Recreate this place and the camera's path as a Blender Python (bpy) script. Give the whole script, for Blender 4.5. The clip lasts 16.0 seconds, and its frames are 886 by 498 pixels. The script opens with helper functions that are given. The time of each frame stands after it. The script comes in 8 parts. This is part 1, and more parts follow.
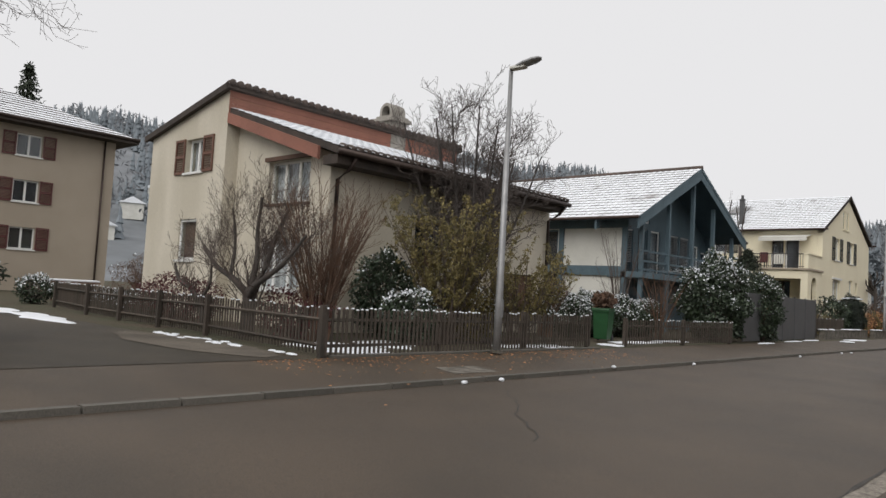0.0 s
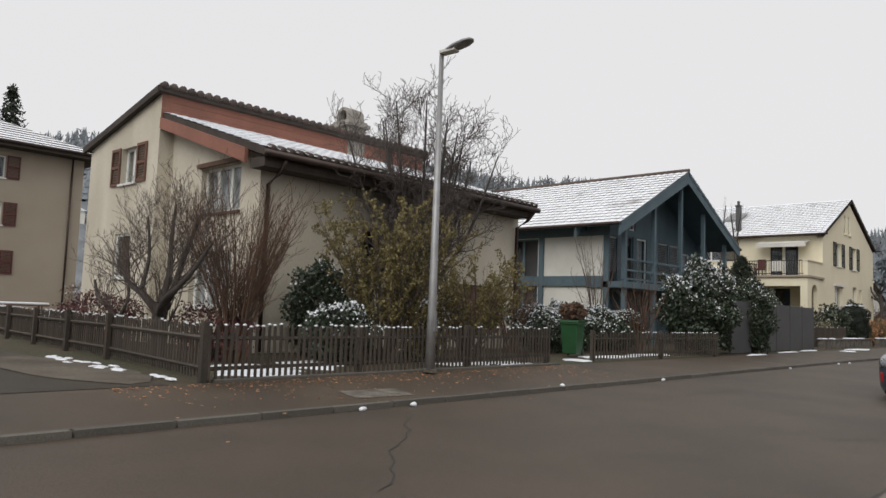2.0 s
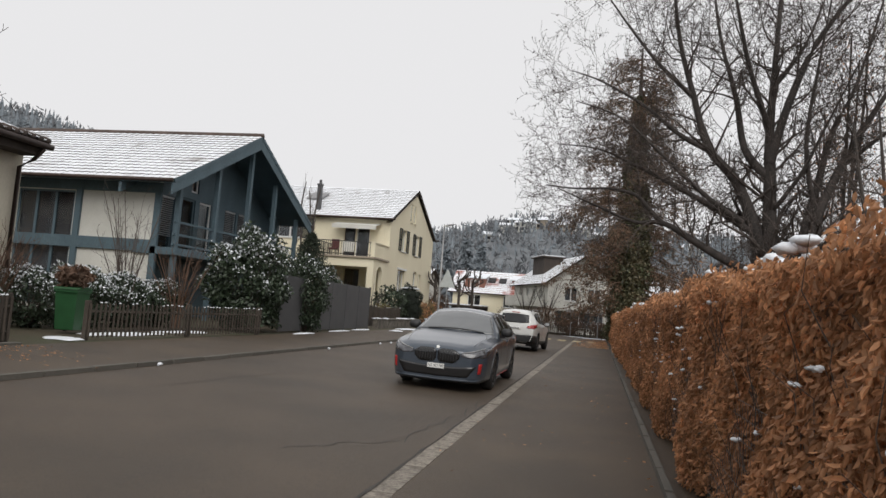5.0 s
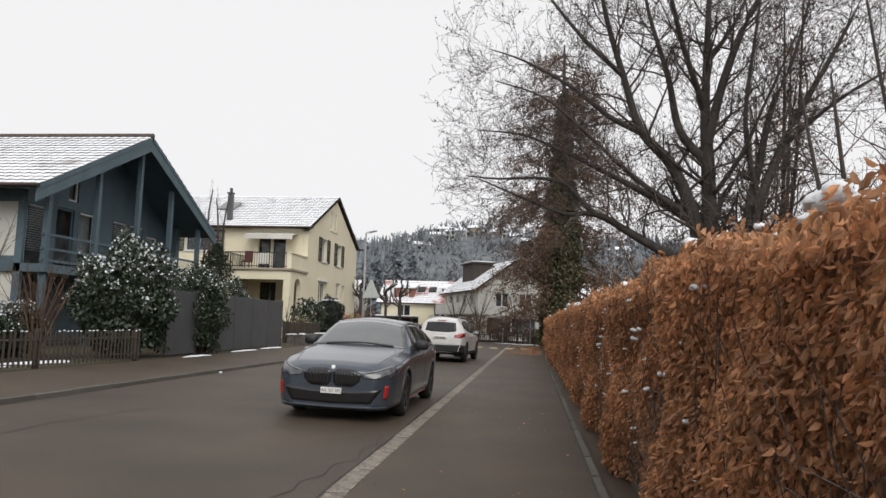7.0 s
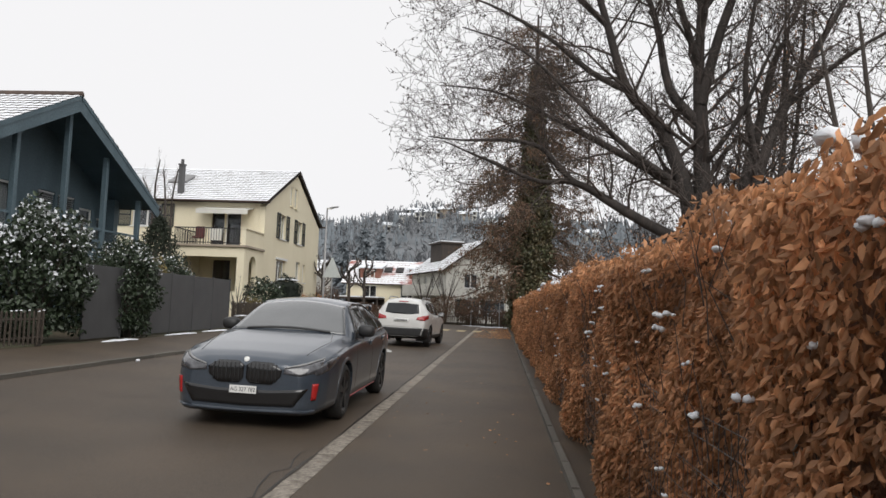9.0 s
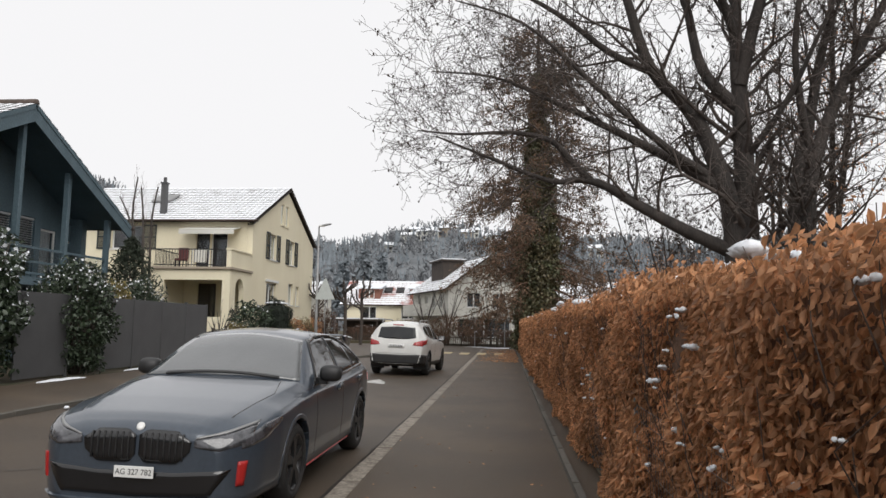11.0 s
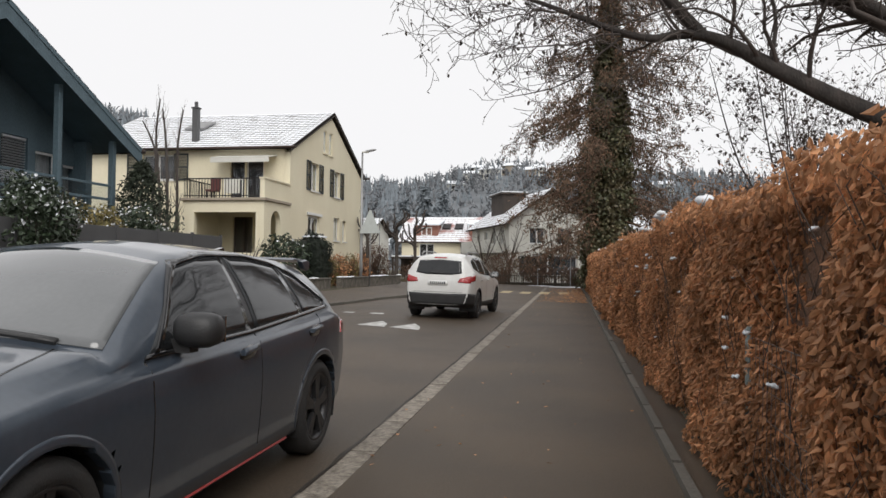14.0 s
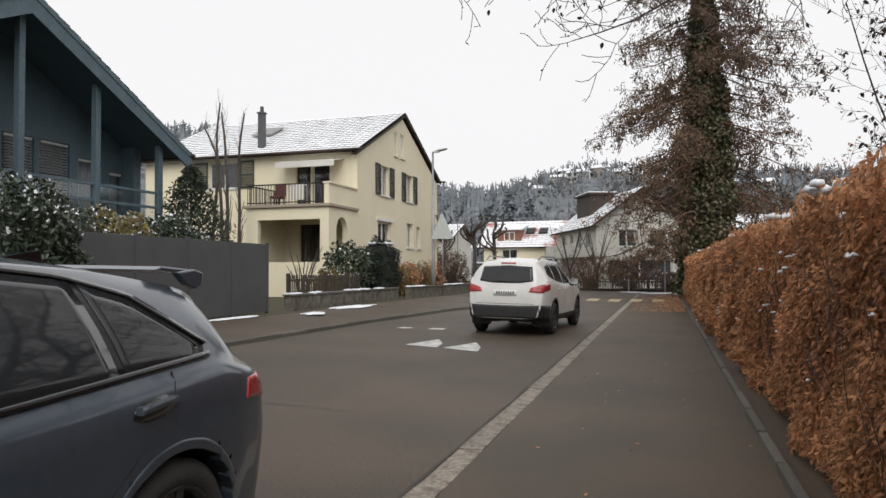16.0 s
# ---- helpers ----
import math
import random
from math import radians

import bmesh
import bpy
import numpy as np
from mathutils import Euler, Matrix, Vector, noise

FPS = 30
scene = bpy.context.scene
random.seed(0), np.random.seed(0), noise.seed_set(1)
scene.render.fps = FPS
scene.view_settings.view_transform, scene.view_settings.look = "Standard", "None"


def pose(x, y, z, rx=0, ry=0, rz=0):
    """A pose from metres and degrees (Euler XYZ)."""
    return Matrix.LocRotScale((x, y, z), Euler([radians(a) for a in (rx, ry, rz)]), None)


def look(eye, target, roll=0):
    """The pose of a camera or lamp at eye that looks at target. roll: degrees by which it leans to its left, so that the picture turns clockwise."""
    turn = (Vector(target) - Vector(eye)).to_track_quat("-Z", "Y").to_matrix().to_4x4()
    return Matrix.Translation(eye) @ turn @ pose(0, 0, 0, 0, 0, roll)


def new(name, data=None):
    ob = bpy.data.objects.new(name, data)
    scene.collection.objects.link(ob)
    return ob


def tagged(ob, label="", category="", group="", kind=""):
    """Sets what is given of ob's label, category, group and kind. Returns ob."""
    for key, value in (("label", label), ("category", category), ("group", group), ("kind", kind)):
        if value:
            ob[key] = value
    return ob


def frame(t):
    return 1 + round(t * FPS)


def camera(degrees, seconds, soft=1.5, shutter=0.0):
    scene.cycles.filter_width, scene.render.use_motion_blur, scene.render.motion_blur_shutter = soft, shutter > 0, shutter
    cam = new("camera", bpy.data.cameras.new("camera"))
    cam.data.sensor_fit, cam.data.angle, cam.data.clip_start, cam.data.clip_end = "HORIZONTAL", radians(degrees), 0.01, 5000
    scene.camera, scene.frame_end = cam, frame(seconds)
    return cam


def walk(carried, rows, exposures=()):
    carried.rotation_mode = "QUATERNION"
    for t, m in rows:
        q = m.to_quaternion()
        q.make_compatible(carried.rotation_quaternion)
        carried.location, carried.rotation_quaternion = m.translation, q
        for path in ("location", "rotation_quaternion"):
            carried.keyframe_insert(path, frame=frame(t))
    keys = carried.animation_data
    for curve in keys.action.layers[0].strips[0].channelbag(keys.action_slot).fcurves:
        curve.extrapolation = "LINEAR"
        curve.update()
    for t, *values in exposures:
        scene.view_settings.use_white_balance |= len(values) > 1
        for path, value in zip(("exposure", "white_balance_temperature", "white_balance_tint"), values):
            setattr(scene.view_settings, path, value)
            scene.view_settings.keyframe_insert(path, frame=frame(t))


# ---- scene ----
cam = camera(62.9, 16.0)
PATH = [
    (0, (-0.112, 0.175, 1.433), (-1.463, 1.644, 1.555), 3.3),
    (0.5, (-0.133, 0.697, 1.459), (-1.659, 1.976, 1.647), 4.4),
    (1, (-0.171, 1.224, 1.452), (-1.714, 2.481, 1.652), 2.5),
    (1.5, (-0.131, 1.745, 1.434), (-1.572, 3.119, 1.626), 2.2),
    (2, (-0.129, 2.363, 1.402), (-1.496, 3.813, 1.571), 2.1),
    (2.5, (-0.103, 2.906, 1.423), (-1.266, 4.517, 1.655), 4.7),
    (3, (-0.09, 3.451, 1.442), (-1.13, 5.132, 1.744), 4.1),
    (3.5, (-0.045, 4.034, 1.466), (-0.71, 5.892, 1.79), 2.7),
    (4, (-0.042, 4.541, 1.453), (-0.611, 6.446, 1.67), 2.8),
    (4.5, (-0.074, 5.036, 1.439), (-0.572, 6.964, 1.616), 3.2),
    (4.7, (-0.037, 5.245, 1.419), (-0.505, 7.183, 1.585), 3.7),
    (6.8, (-0.027, 7.882, 1.402), (-0.281, 9.855, 1.601), 2.8),
    (7, (0.005, 8.049, 1.405), (-0.242, 10.024, 1.61), 1.8),
    (7.5, (-0.002, 8.52, 1.386), (-0.288, 10.489, 1.585), 1.6),
    (8, (0.04, 9.076, 1.372), (-0.142, 11.059, 1.555), -1.3),
    (8.5, (0.033, 9.615, 1.401), (-0.227, 11.593, 1.543), 1.3),
    (9, (0.002, 10.29, 1.405), (-0.162, 12.277, 1.563), 2.1),
    (9.2, (0.015, 10.55, 1.412), (-0.14, 12.537, 1.571), 1.7),
    (11.5, (-0.128, 13.528, 1.54), (-0.318, 15.505, 1.776), 0.1),
    (12, (-0.181, 14.263, 1.529), (-0.405, 16.234, 1.786), -1.7),
    (12.5, (-0.12, 14.973, 1.47), (-0.26, 16.962, 1.617), -0.2),
    (13, (-0.154, 15.67, 1.374), (-0.304, 17.663, 1.448), 1.7),
    (13.5, (-0.093, 16.244, 1.354), (-0.248, 18.238, 1.361), 0.2),
    (14, (-0.098, 16.928, 1.354), (-0.445, 18.897, 1.397), 0.7),
    (14.5, (-0.14, 17.599, 1.372), (-0.498, 19.565, 1.454), -0.5),
    (15, (-0.093, 18.212, 1.329), (-0.493, 20.169, 1.434), -1.5),
    (15.5, (-0.087, 18.938, 1.318), (-0.389, 20.912, 1.421), -1.2),
    (16, (-0.124, 19.615, 1.364), (-0.708, 21.527, 1.425), -0.3),
]
walk(cam, [(t, look(eye, target, roll)) for t, eye, target, roll in PATH],
     [(0, -0.06), (1.5, -0.06), (2.5, -0.15), (3.5, -0.26), (4.5, -0.13), (7, 0.09), (16, 0.15)])

# ---- light: an overcast winter sky, with a broad soft sun behind the cloud ----
world = bpy.data.worlds.new("overcast_sky")
scene.world = world
world.use_nodes = True
wn, wl = world.node_tree.nodes, world.node_tree.links
wn.clear()
w_out = wn.new("ShaderNodeOutputWorld")
w_bg = wn.new("ShaderNodeBackground")
w_sky = wn.new("ShaderNodeTexSky")
w_sky.sky_type = "NISHITA"
w_sky.sun_disc = False
w_sky.sun_elevation = radians(43)
w_sky.sun_rotation = radians(161)
w_sky.air_density, w_sky.dust_density, w_sky.ozone_density = 1.0, 6.0, 1.0
w_grey = wn.new("ShaderNodeHueSaturation")
w_grey.inputs["Saturation"].default_value = 0.05
w_mix = wn.new("ShaderNodeMix")
w_mix.data_type = "RGBA"
w_mix.inputs[0].default_value = 0.93
CLOUD = 8.8
w_mix.inputs[7].default_value = (CLOUD, CLOUD * 0.995, CLOUD * 1.01, 1)
w_bg.inputs["Strength"].default_value = 0.1
wl.new(w_sky.outputs[0], w_grey.inputs["Color"])
wl.new(w_grey.outputs[0], w_mix.inputs[6])
wl.new(w_mix.outputs[2], w_bg.inputs["Color"])
wl.new(w_bg.outputs[0], w_out.inputs["Surface"])

sun = new("sun", bpy.data.lights.new("sun", "SUN"))
sun.data.energy, sun.data.angle, sun.data.color = 1.5, radians(45), (1.0, 0.97, 0.93)
sun.matrix_world = look((14, -40, 40), (0, 0, 0))

# ---- materials ----
MATS = {}


def material(name, colour, rough=0.8, other=None, scale=6.0, amount=0.5, fine=40.0, fine_amount=0.25, bump=0.15,
             bump_scale=60.0, metal=0.0, coat=0.0, spec=0.5, jitter=0.0, contrast=(0.35, 0.65), stretch=(1, 1, 1), transmission=0.0, island=0.0, thin=0.0):
    """A surface with stains at one scale, grain at another and a fine relief, in metres."""
    m = bpy.data.materials.new(name)
    m.use_nodes = True
    n, l = m.node_tree.nodes, m.node_tree.links
    b = n["Principled BSDF"]
    b.inputs["Roughness"].default_value = rough
    b.inputs["Metallic"].default_value = metal
    b.inputs["Coat Weight"].default_value = coat
    b.inputs["Coat Roughness"].default_value = 0.05
    b.inputs["Specular IOR Level"].default_value = spec
    b.inputs["Transmission Weight"].default_value = transmission
    co = n.new("ShaderNodeTexCoord")
    mp = n.new("ShaderNodeMapping")
    mp.inputs["Scale"].default_value = stretch
    l.new(co.outputs["Object"], mp.inputs["Vector"])
    big = n.new("ShaderNodeTexNoise")
    big.inputs["Scale"].default_value, big.inputs["Detail"].default_value = scale, 5
    l.new(mp.outputs[0], big.inputs["Vector"])
    ramp = n.new("ShaderNodeMapRange")
    ramp.inputs["From Min"].default_value, ramp.inputs["From Max"].default_value = contrast
    ramp.inputs["To Max"].default_value = amount
    l.new(big.outputs["Fac"], ramp.inputs["Value"])
    mix = n.new("ShaderNodeMix")
    mix.data_type = "RGBA"
    other = other or tuple(c * 0.7 for c in colour)
    mix.inputs[6].default_value, mix.inputs[7].default_value = (*colour, 1), (*other, 1)
    l.new(ramp.outputs[0], mix.inputs[0])
    small = n.new("ShaderNodeTexNoise")
    small.inputs["Scale"].default_value, small.inputs["Detail"].default_value = fine, 4
    l.new(mp.outputs[0], small.inputs["Vector"])
    val = n.new("ShaderNodeMapRange")
    val.inputs["From Min"].default_value, val.inputs["From Max"].default_value = 0.25, 0.75
    val.inputs["To Min"].default_value, val.inputs["To Max"].default_value = 1 - fine_amount, 1 + fine_amount
    l.new(small.outputs["Fac"], val.inputs["Value"])
    hsv = n.new("ShaderNodeHueSaturation")
    l.new(mix.outputs[2], hsv.inputs["Color"])
    last = val.outputs[0]
    for source, width in ((("Object", jitter), ("Island", island))):
        if width:
            rnd = n.new("ShaderNodeObjectInfo") if source == "Object" else n.new("ShaderNodeNewGeometry")
            jit = n.new("ShaderNodeMapRange")
            jit.inputs["To Min"].default_value, jit.inputs["To Max"].default_value = 1 - width, 1 + width
            l.new(rnd.outputs["Random" if source == "Object" else "Random Per Island"], jit.inputs["Value"])
            mul = n.new("ShaderNodeMath")
            mul.operation = "MULTIPLY"
            l.new(last, mul.inputs[0])
            l.new(jit.outputs[0], mul.inputs[1])
            last = mul.outputs[0]
    l.new(last, hsv.inputs["Value"])
    l.new(hsv.outputs[0], b.inputs["Base Color"])
    if bump:
        tex = n.new("ShaderNodeTexNoise")
        tex.inputs["Scale"].default_value, tex.inputs["Detail"].default_value = bump_scale, 3
        l.new(mp.outputs[0], tex.inputs["Vector"])
        bp = n.new("ShaderNodeBump")
        bp.inputs["Strength"].default_value, bp.inputs["Distance"].default_value = bump, 0.02
        l.new(tex.outputs["Fac"], bp.inputs["Height"])
        l.new(bp.outputs[0], b.inputs["Normal"])
    if thin:
        tr_, add = n.new("ShaderNodeBsdfTranslucent"), n.new("ShaderNodeMixShader")
        add.inputs[0].default_value = thin
        l.new(hsv.outputs[0], tr_.inputs["Color"])
        l.new(b.outputs[0], add.inputs[1])
        l.new(tr_.outputs[0], add.inputs[2])
        l.new(add.outputs[0], n["Material Output"].inputs["Surface"])
    MATS[name] = m
    return m


SNOW_C = (0.80, 0.82, 0.85)
asphalt = material("asphalt", (0.053, 0.040, 0.028), 0.58, (0.082, 0.060, 0.041), 0.5, 0.95, 70, 0.6, 0.33, 160, spec=0.4)
pave_asphalt = material("pavement_asphalt", (0.053, 0.039, 0.026), 0.58, (0.082, 0.059, 0.038), 0.7, 0.95, 80, 0.6, 0.3, 180, spec=0.4)
yard_asphalt = material("old_damp_yard_asphalt", (0.038, 0.031, 0.022), 0.65, (0.060, 0.047, 0.033), 0.6, 0.95, 70, 0.6, 0.35, 160, spec=0.3)
concrete = material("concrete", (0.175, 0.155, 0.130), 0.8, (0.070, 0.062, 0.048), 5.0, 1.0, 30, 0.4, 0.5, 60, jitter=0.06)
chimney_stone = material("weathered_chimney_render", (0.34, 0.32, 0.285), 0.9, (0.24, 0.22, 0.19), 3.0, 0.9, 40, 0.2, 0.4, 80)
kerb_stone = material("kerb_stone", (0.115, 0.103, 0.088), 0.8, (0.09, 0.085, 0.07), 4.0, 0.8, 60, 0.3, 0.4, 90, jitter=0.18)
soil = material("winter_lawn", (0.055, 0.055, 0.028), 0.95, (0.075, 0.055, 0.035), 1.2, 1.0, 25, 0.4, 0.8, 40)
gravel = material("gravelly_soil", (0.13, 0.11, 0.085), 0.95, (0.08, 0.065, 0.05), 1.5, 1.0, 40, 0.4, 0.6, 60)
snow = material("snow", SNOW_C, 0.75, (0.70, 0.73, 0.78), 5, 0.5, 60, 0.05, 0.5, 25, spec=0.3)
plaster_a = material("cream_plaster", (0.60, 0.55, 0.455), 0.9, (0.49, 0.445, 0.355), 0.9, 0.9, 30, 0.08, 0.3, 120, stretch=(1, 1, 0.35))
plaster_c = material("beige_plaster", (0.37, 0.315, 0.25), 0.9, (0.32, 0.27, 0.21), 0.4, 0.8, 30, 0.06, 0.25, 120)
plaster_y = material("pale_yellow_plaster", (0.80, 0.735, 0.555), 0.9, (0.74, 0.67, 0.495), 0.6, 0.8, 30, 0.05, 0.25, 120, stretch=(1, 1, 0.4))
plaster_w = material("white_plaster", (0.66, 0.65, 0.60), 0.9, (0.56, 0.55, 0.50), 0.8, 0.8, 30, 0.06, 0.25, 120)
blue_wood = material("blue_stained_timber", (0.095, 0.142, 0.168), 0.65, (0.072, 0.112, 0.134), 2.0, 0.8, 40, 0.25, 0.3, 70, stretch=(1, 1, 0.3))
dark_wood = material("dark_timber", (0.060, 0.045, 0.036), 0.8, (0.035, 0.028, 0.024), 3.0, 0.8, 50, 0.25, 0.3, 60, stretch=(1, 1, 0.25))
brown_wood = material("brown_timber", (0.13, 0.070, 0.045), 0.75, (0.085, 0.05, 0.035), 3.0, 0.8, 50, 0.2, 0.3, 60)
fence_wood = material("weathered_fence_wood", (0.076, 0.058, 0.045), 0.85, (0.043, 0.037, 0.029), 3.0, 0.9, 60, 0.3, 0.4, 80, jitter=0.25, stretch=(1, 1, 0.3))
red_clad = material("rust_red_cladding", (0.29, 0.125, 0.088), 0.8, (0.22, 0.10, 0.072), 1.2, 0.8, 30, 0.12, 0.2, 60)
tile_dark = material("roof_tile", (0.105, 0.075, 0.062), 0.85, (0.06, 0.05, 0.045), 1.5, 0.9, 30, 0.2, 0.3, 50, jitter=0.2, island=0.25)
tile_red = material("red_roof_tile", (0.36, 0.11, 0.075), 0.85, (0.27, 0.09, 0.06), 1.5, 0.9, 30, 0.2, 0.3, 50)
tile_snow = material("snow_dusted_tile", SNOW_C, 0.8, (0.22, 0.19, 0.175), 0.7, 0.8, 9, 0.08, 0.4, 25, contrast=(0.60, 0.76), island=0.05)
maroon = material("maroon_paint", (0.105, 0.030, 0.028), 0.6, (0.075, 0.025, 0.022), 3, 0.6, 40, 0.12, 0.1, 60)
shutter_brown = material("brown_shutter_paint", (0.15, 0.075, 0.050), 0.65, (0.11, 0.055, 0.04), 3, 0.6, 40, 0.12, 0.1, 60)
shutter_grey = material("grey_green_paint", (0.050, 0.056, 0.052), 0.6, (0.035, 0.04, 0.038), 3, 0.6, 40, 0.12, 0.1, 60)
white_paint = material("white_paint", (0.74, 0.74, 0.72), 0.5, (0.66, 0.66, 0.63), 3, 0.5, 40, 0.05, 0.05, 60)
grey_metal = material("grey_sheet_metal", (0.090, 0.090, 0.092), 0.55, (0.07, 0.07, 0.072), 2, 0.6, 40, 0.06, 0.05, 60, metal=0.2)
galvanised = material("galvanised_steel", (0.33, 0.33, 0.33), 0.5, (0.25, 0.25, 0.25), 4, 0.8, 60, 0.12, 0.1, 60, metal=0.6)
dark_metal = material("dark_metal", (0.035, 0.032, 0.032), 0.5, None, 4, 0.6, 60, 0.12, 0.05, 60, metal=0.5)
copper = material("brown_gutter_metal", (0.065, 0.045, 0.038), 0.5, None, 4, 0.6, 60, 0.12, 0.05, 60, metal=0.5)
glass = material("window_glass", (0.80, 0.84, 0.86), 0.03, (0.78, 0.82, 0.84), 1, 0.3, 10, 0.01, 0.0, 1, transmission=1.0, spec=0.5)
# near-black colour that paints the shade of an unlit room
room_dark = material("unlit_room_shade", (0.055, 0.055, 0.06), 0.9, (0.03, 0.03, 0.033), 1.4, 0.9, 8, 0.2, 0.0, 1)
curtain = material("net_curtain", (0.55, 0.56, 0.56), 0.9, (0.35, 0.36, 0.37), 9, 0.9, 30, 0.1, 0.2, 30, stretch=(2, 2, 0.1))
bark = material("bark", (0.078, 0.064, 0.055), 0.9, (0.045, 0.039, 0.035), 5, 0.9, 40, 0.3, 0.6, 40, stretch=(1, 1, 0.3))
twig = material("twigs", (0.115, 0.088, 0.074), 0.9, (0.08, 0.064, 0.055), 3, 0.8, 30, 0.2, 0.0, 40)
dark_bark = material("damp_dark_bark", (0.074, 0.062, 0.056), 0.9, (0.045, 0.040, 0.037), 5, 0.9, 40, 0.3, 0.6, 40, stretch=(1, 1, 0.3))
dark_twig = material("damp_dark_twigs", (0.105, 0.084, 0.074), 0.9, (0.070, 0.059, 0.053), 3, 0.8, 30, 0.2, 0.0, 40)
reddish_twig = material("reddish_twigs", (0.15, 0.085, 0.055), 0.9, (0.10, 0.065, 0.045), 3, 0.8, 30, 0.2, 0.0, 40)
red_leaf = material("dark_red_foliage", (0.11, 0.028, 0.030), 0.7, (0.07, 0.022, 0.024), 6, 0.8, 30, 0.2, 0.0, 40, island=0.3)
beech_leaf = material("dry_beech_leaf", (0.61, 0.318, 0.160), 0.6, (0.42, 0.215, 0.108), 1.6, 1.0, 14, 0.3, 0.25, 90, island=0.45, contrast=(0.38, 0.62), thin=0.4)
evergreen = material("evergreen_leaf", (0.036, 0.054, 0.028), 0.5, (0.020, 0.032, 0.016), 3, 0.8, 30, 0.25, 0.0, 40, island=0.4)
conifer = material("conifer_needles", (0.040, 0.052, 0.032), 0.8, (0.028, 0.036, 0.024), 3, 0.8, 30, 0.25, 0.0, 40, island=0.4)
ivy = material("ivy_leaf", (0.078, 0.088, 0.042), 0.55, (0.125, 0.092, 0.050), 2, 0.9, 30, 0.25, 0.0, 40, island=0.4)
olive_leaf = material("yellowing_leaf", (0.20, 0.155, 0.055), 0.7, (0.13, 0.115, 0.042), 3, 0.9, 30, 0.25, 0.0, 40, island=0.4)
# pale bluish base colours paint distance haze into forest and hill
fir_hazed = material("hazed_forest", (0.19, 0.215, 0.235), 0.95, (0.22, 0.245, 0.265), 0.05, 0.5, 0.6, 0.12, 0.0, 1, island=0.15)
wood_hazed = material("hazed_bare_wood", (0.18, 0.187, 0.197), 0.95, (0.21, 0.218, 0.23), 0.05, 0.5, 0.6, 0.15, 0.0, 1, island=0.15)
hill_hazed = material("hillside", (0.15, 0.162, 0.172), 0.95, (0.19, 0.20, 0.212), 0.012, 1.0, 0.1, 0.3, 0.0, 1, contrast=(0.5, 0.6))
bin_green = material("green_plastic", (0.020, 0.085, 0.030), 0.45, (0.015, 0.065, 0.022), 4, 0.6, 40, 0.08, 0.05, 90)


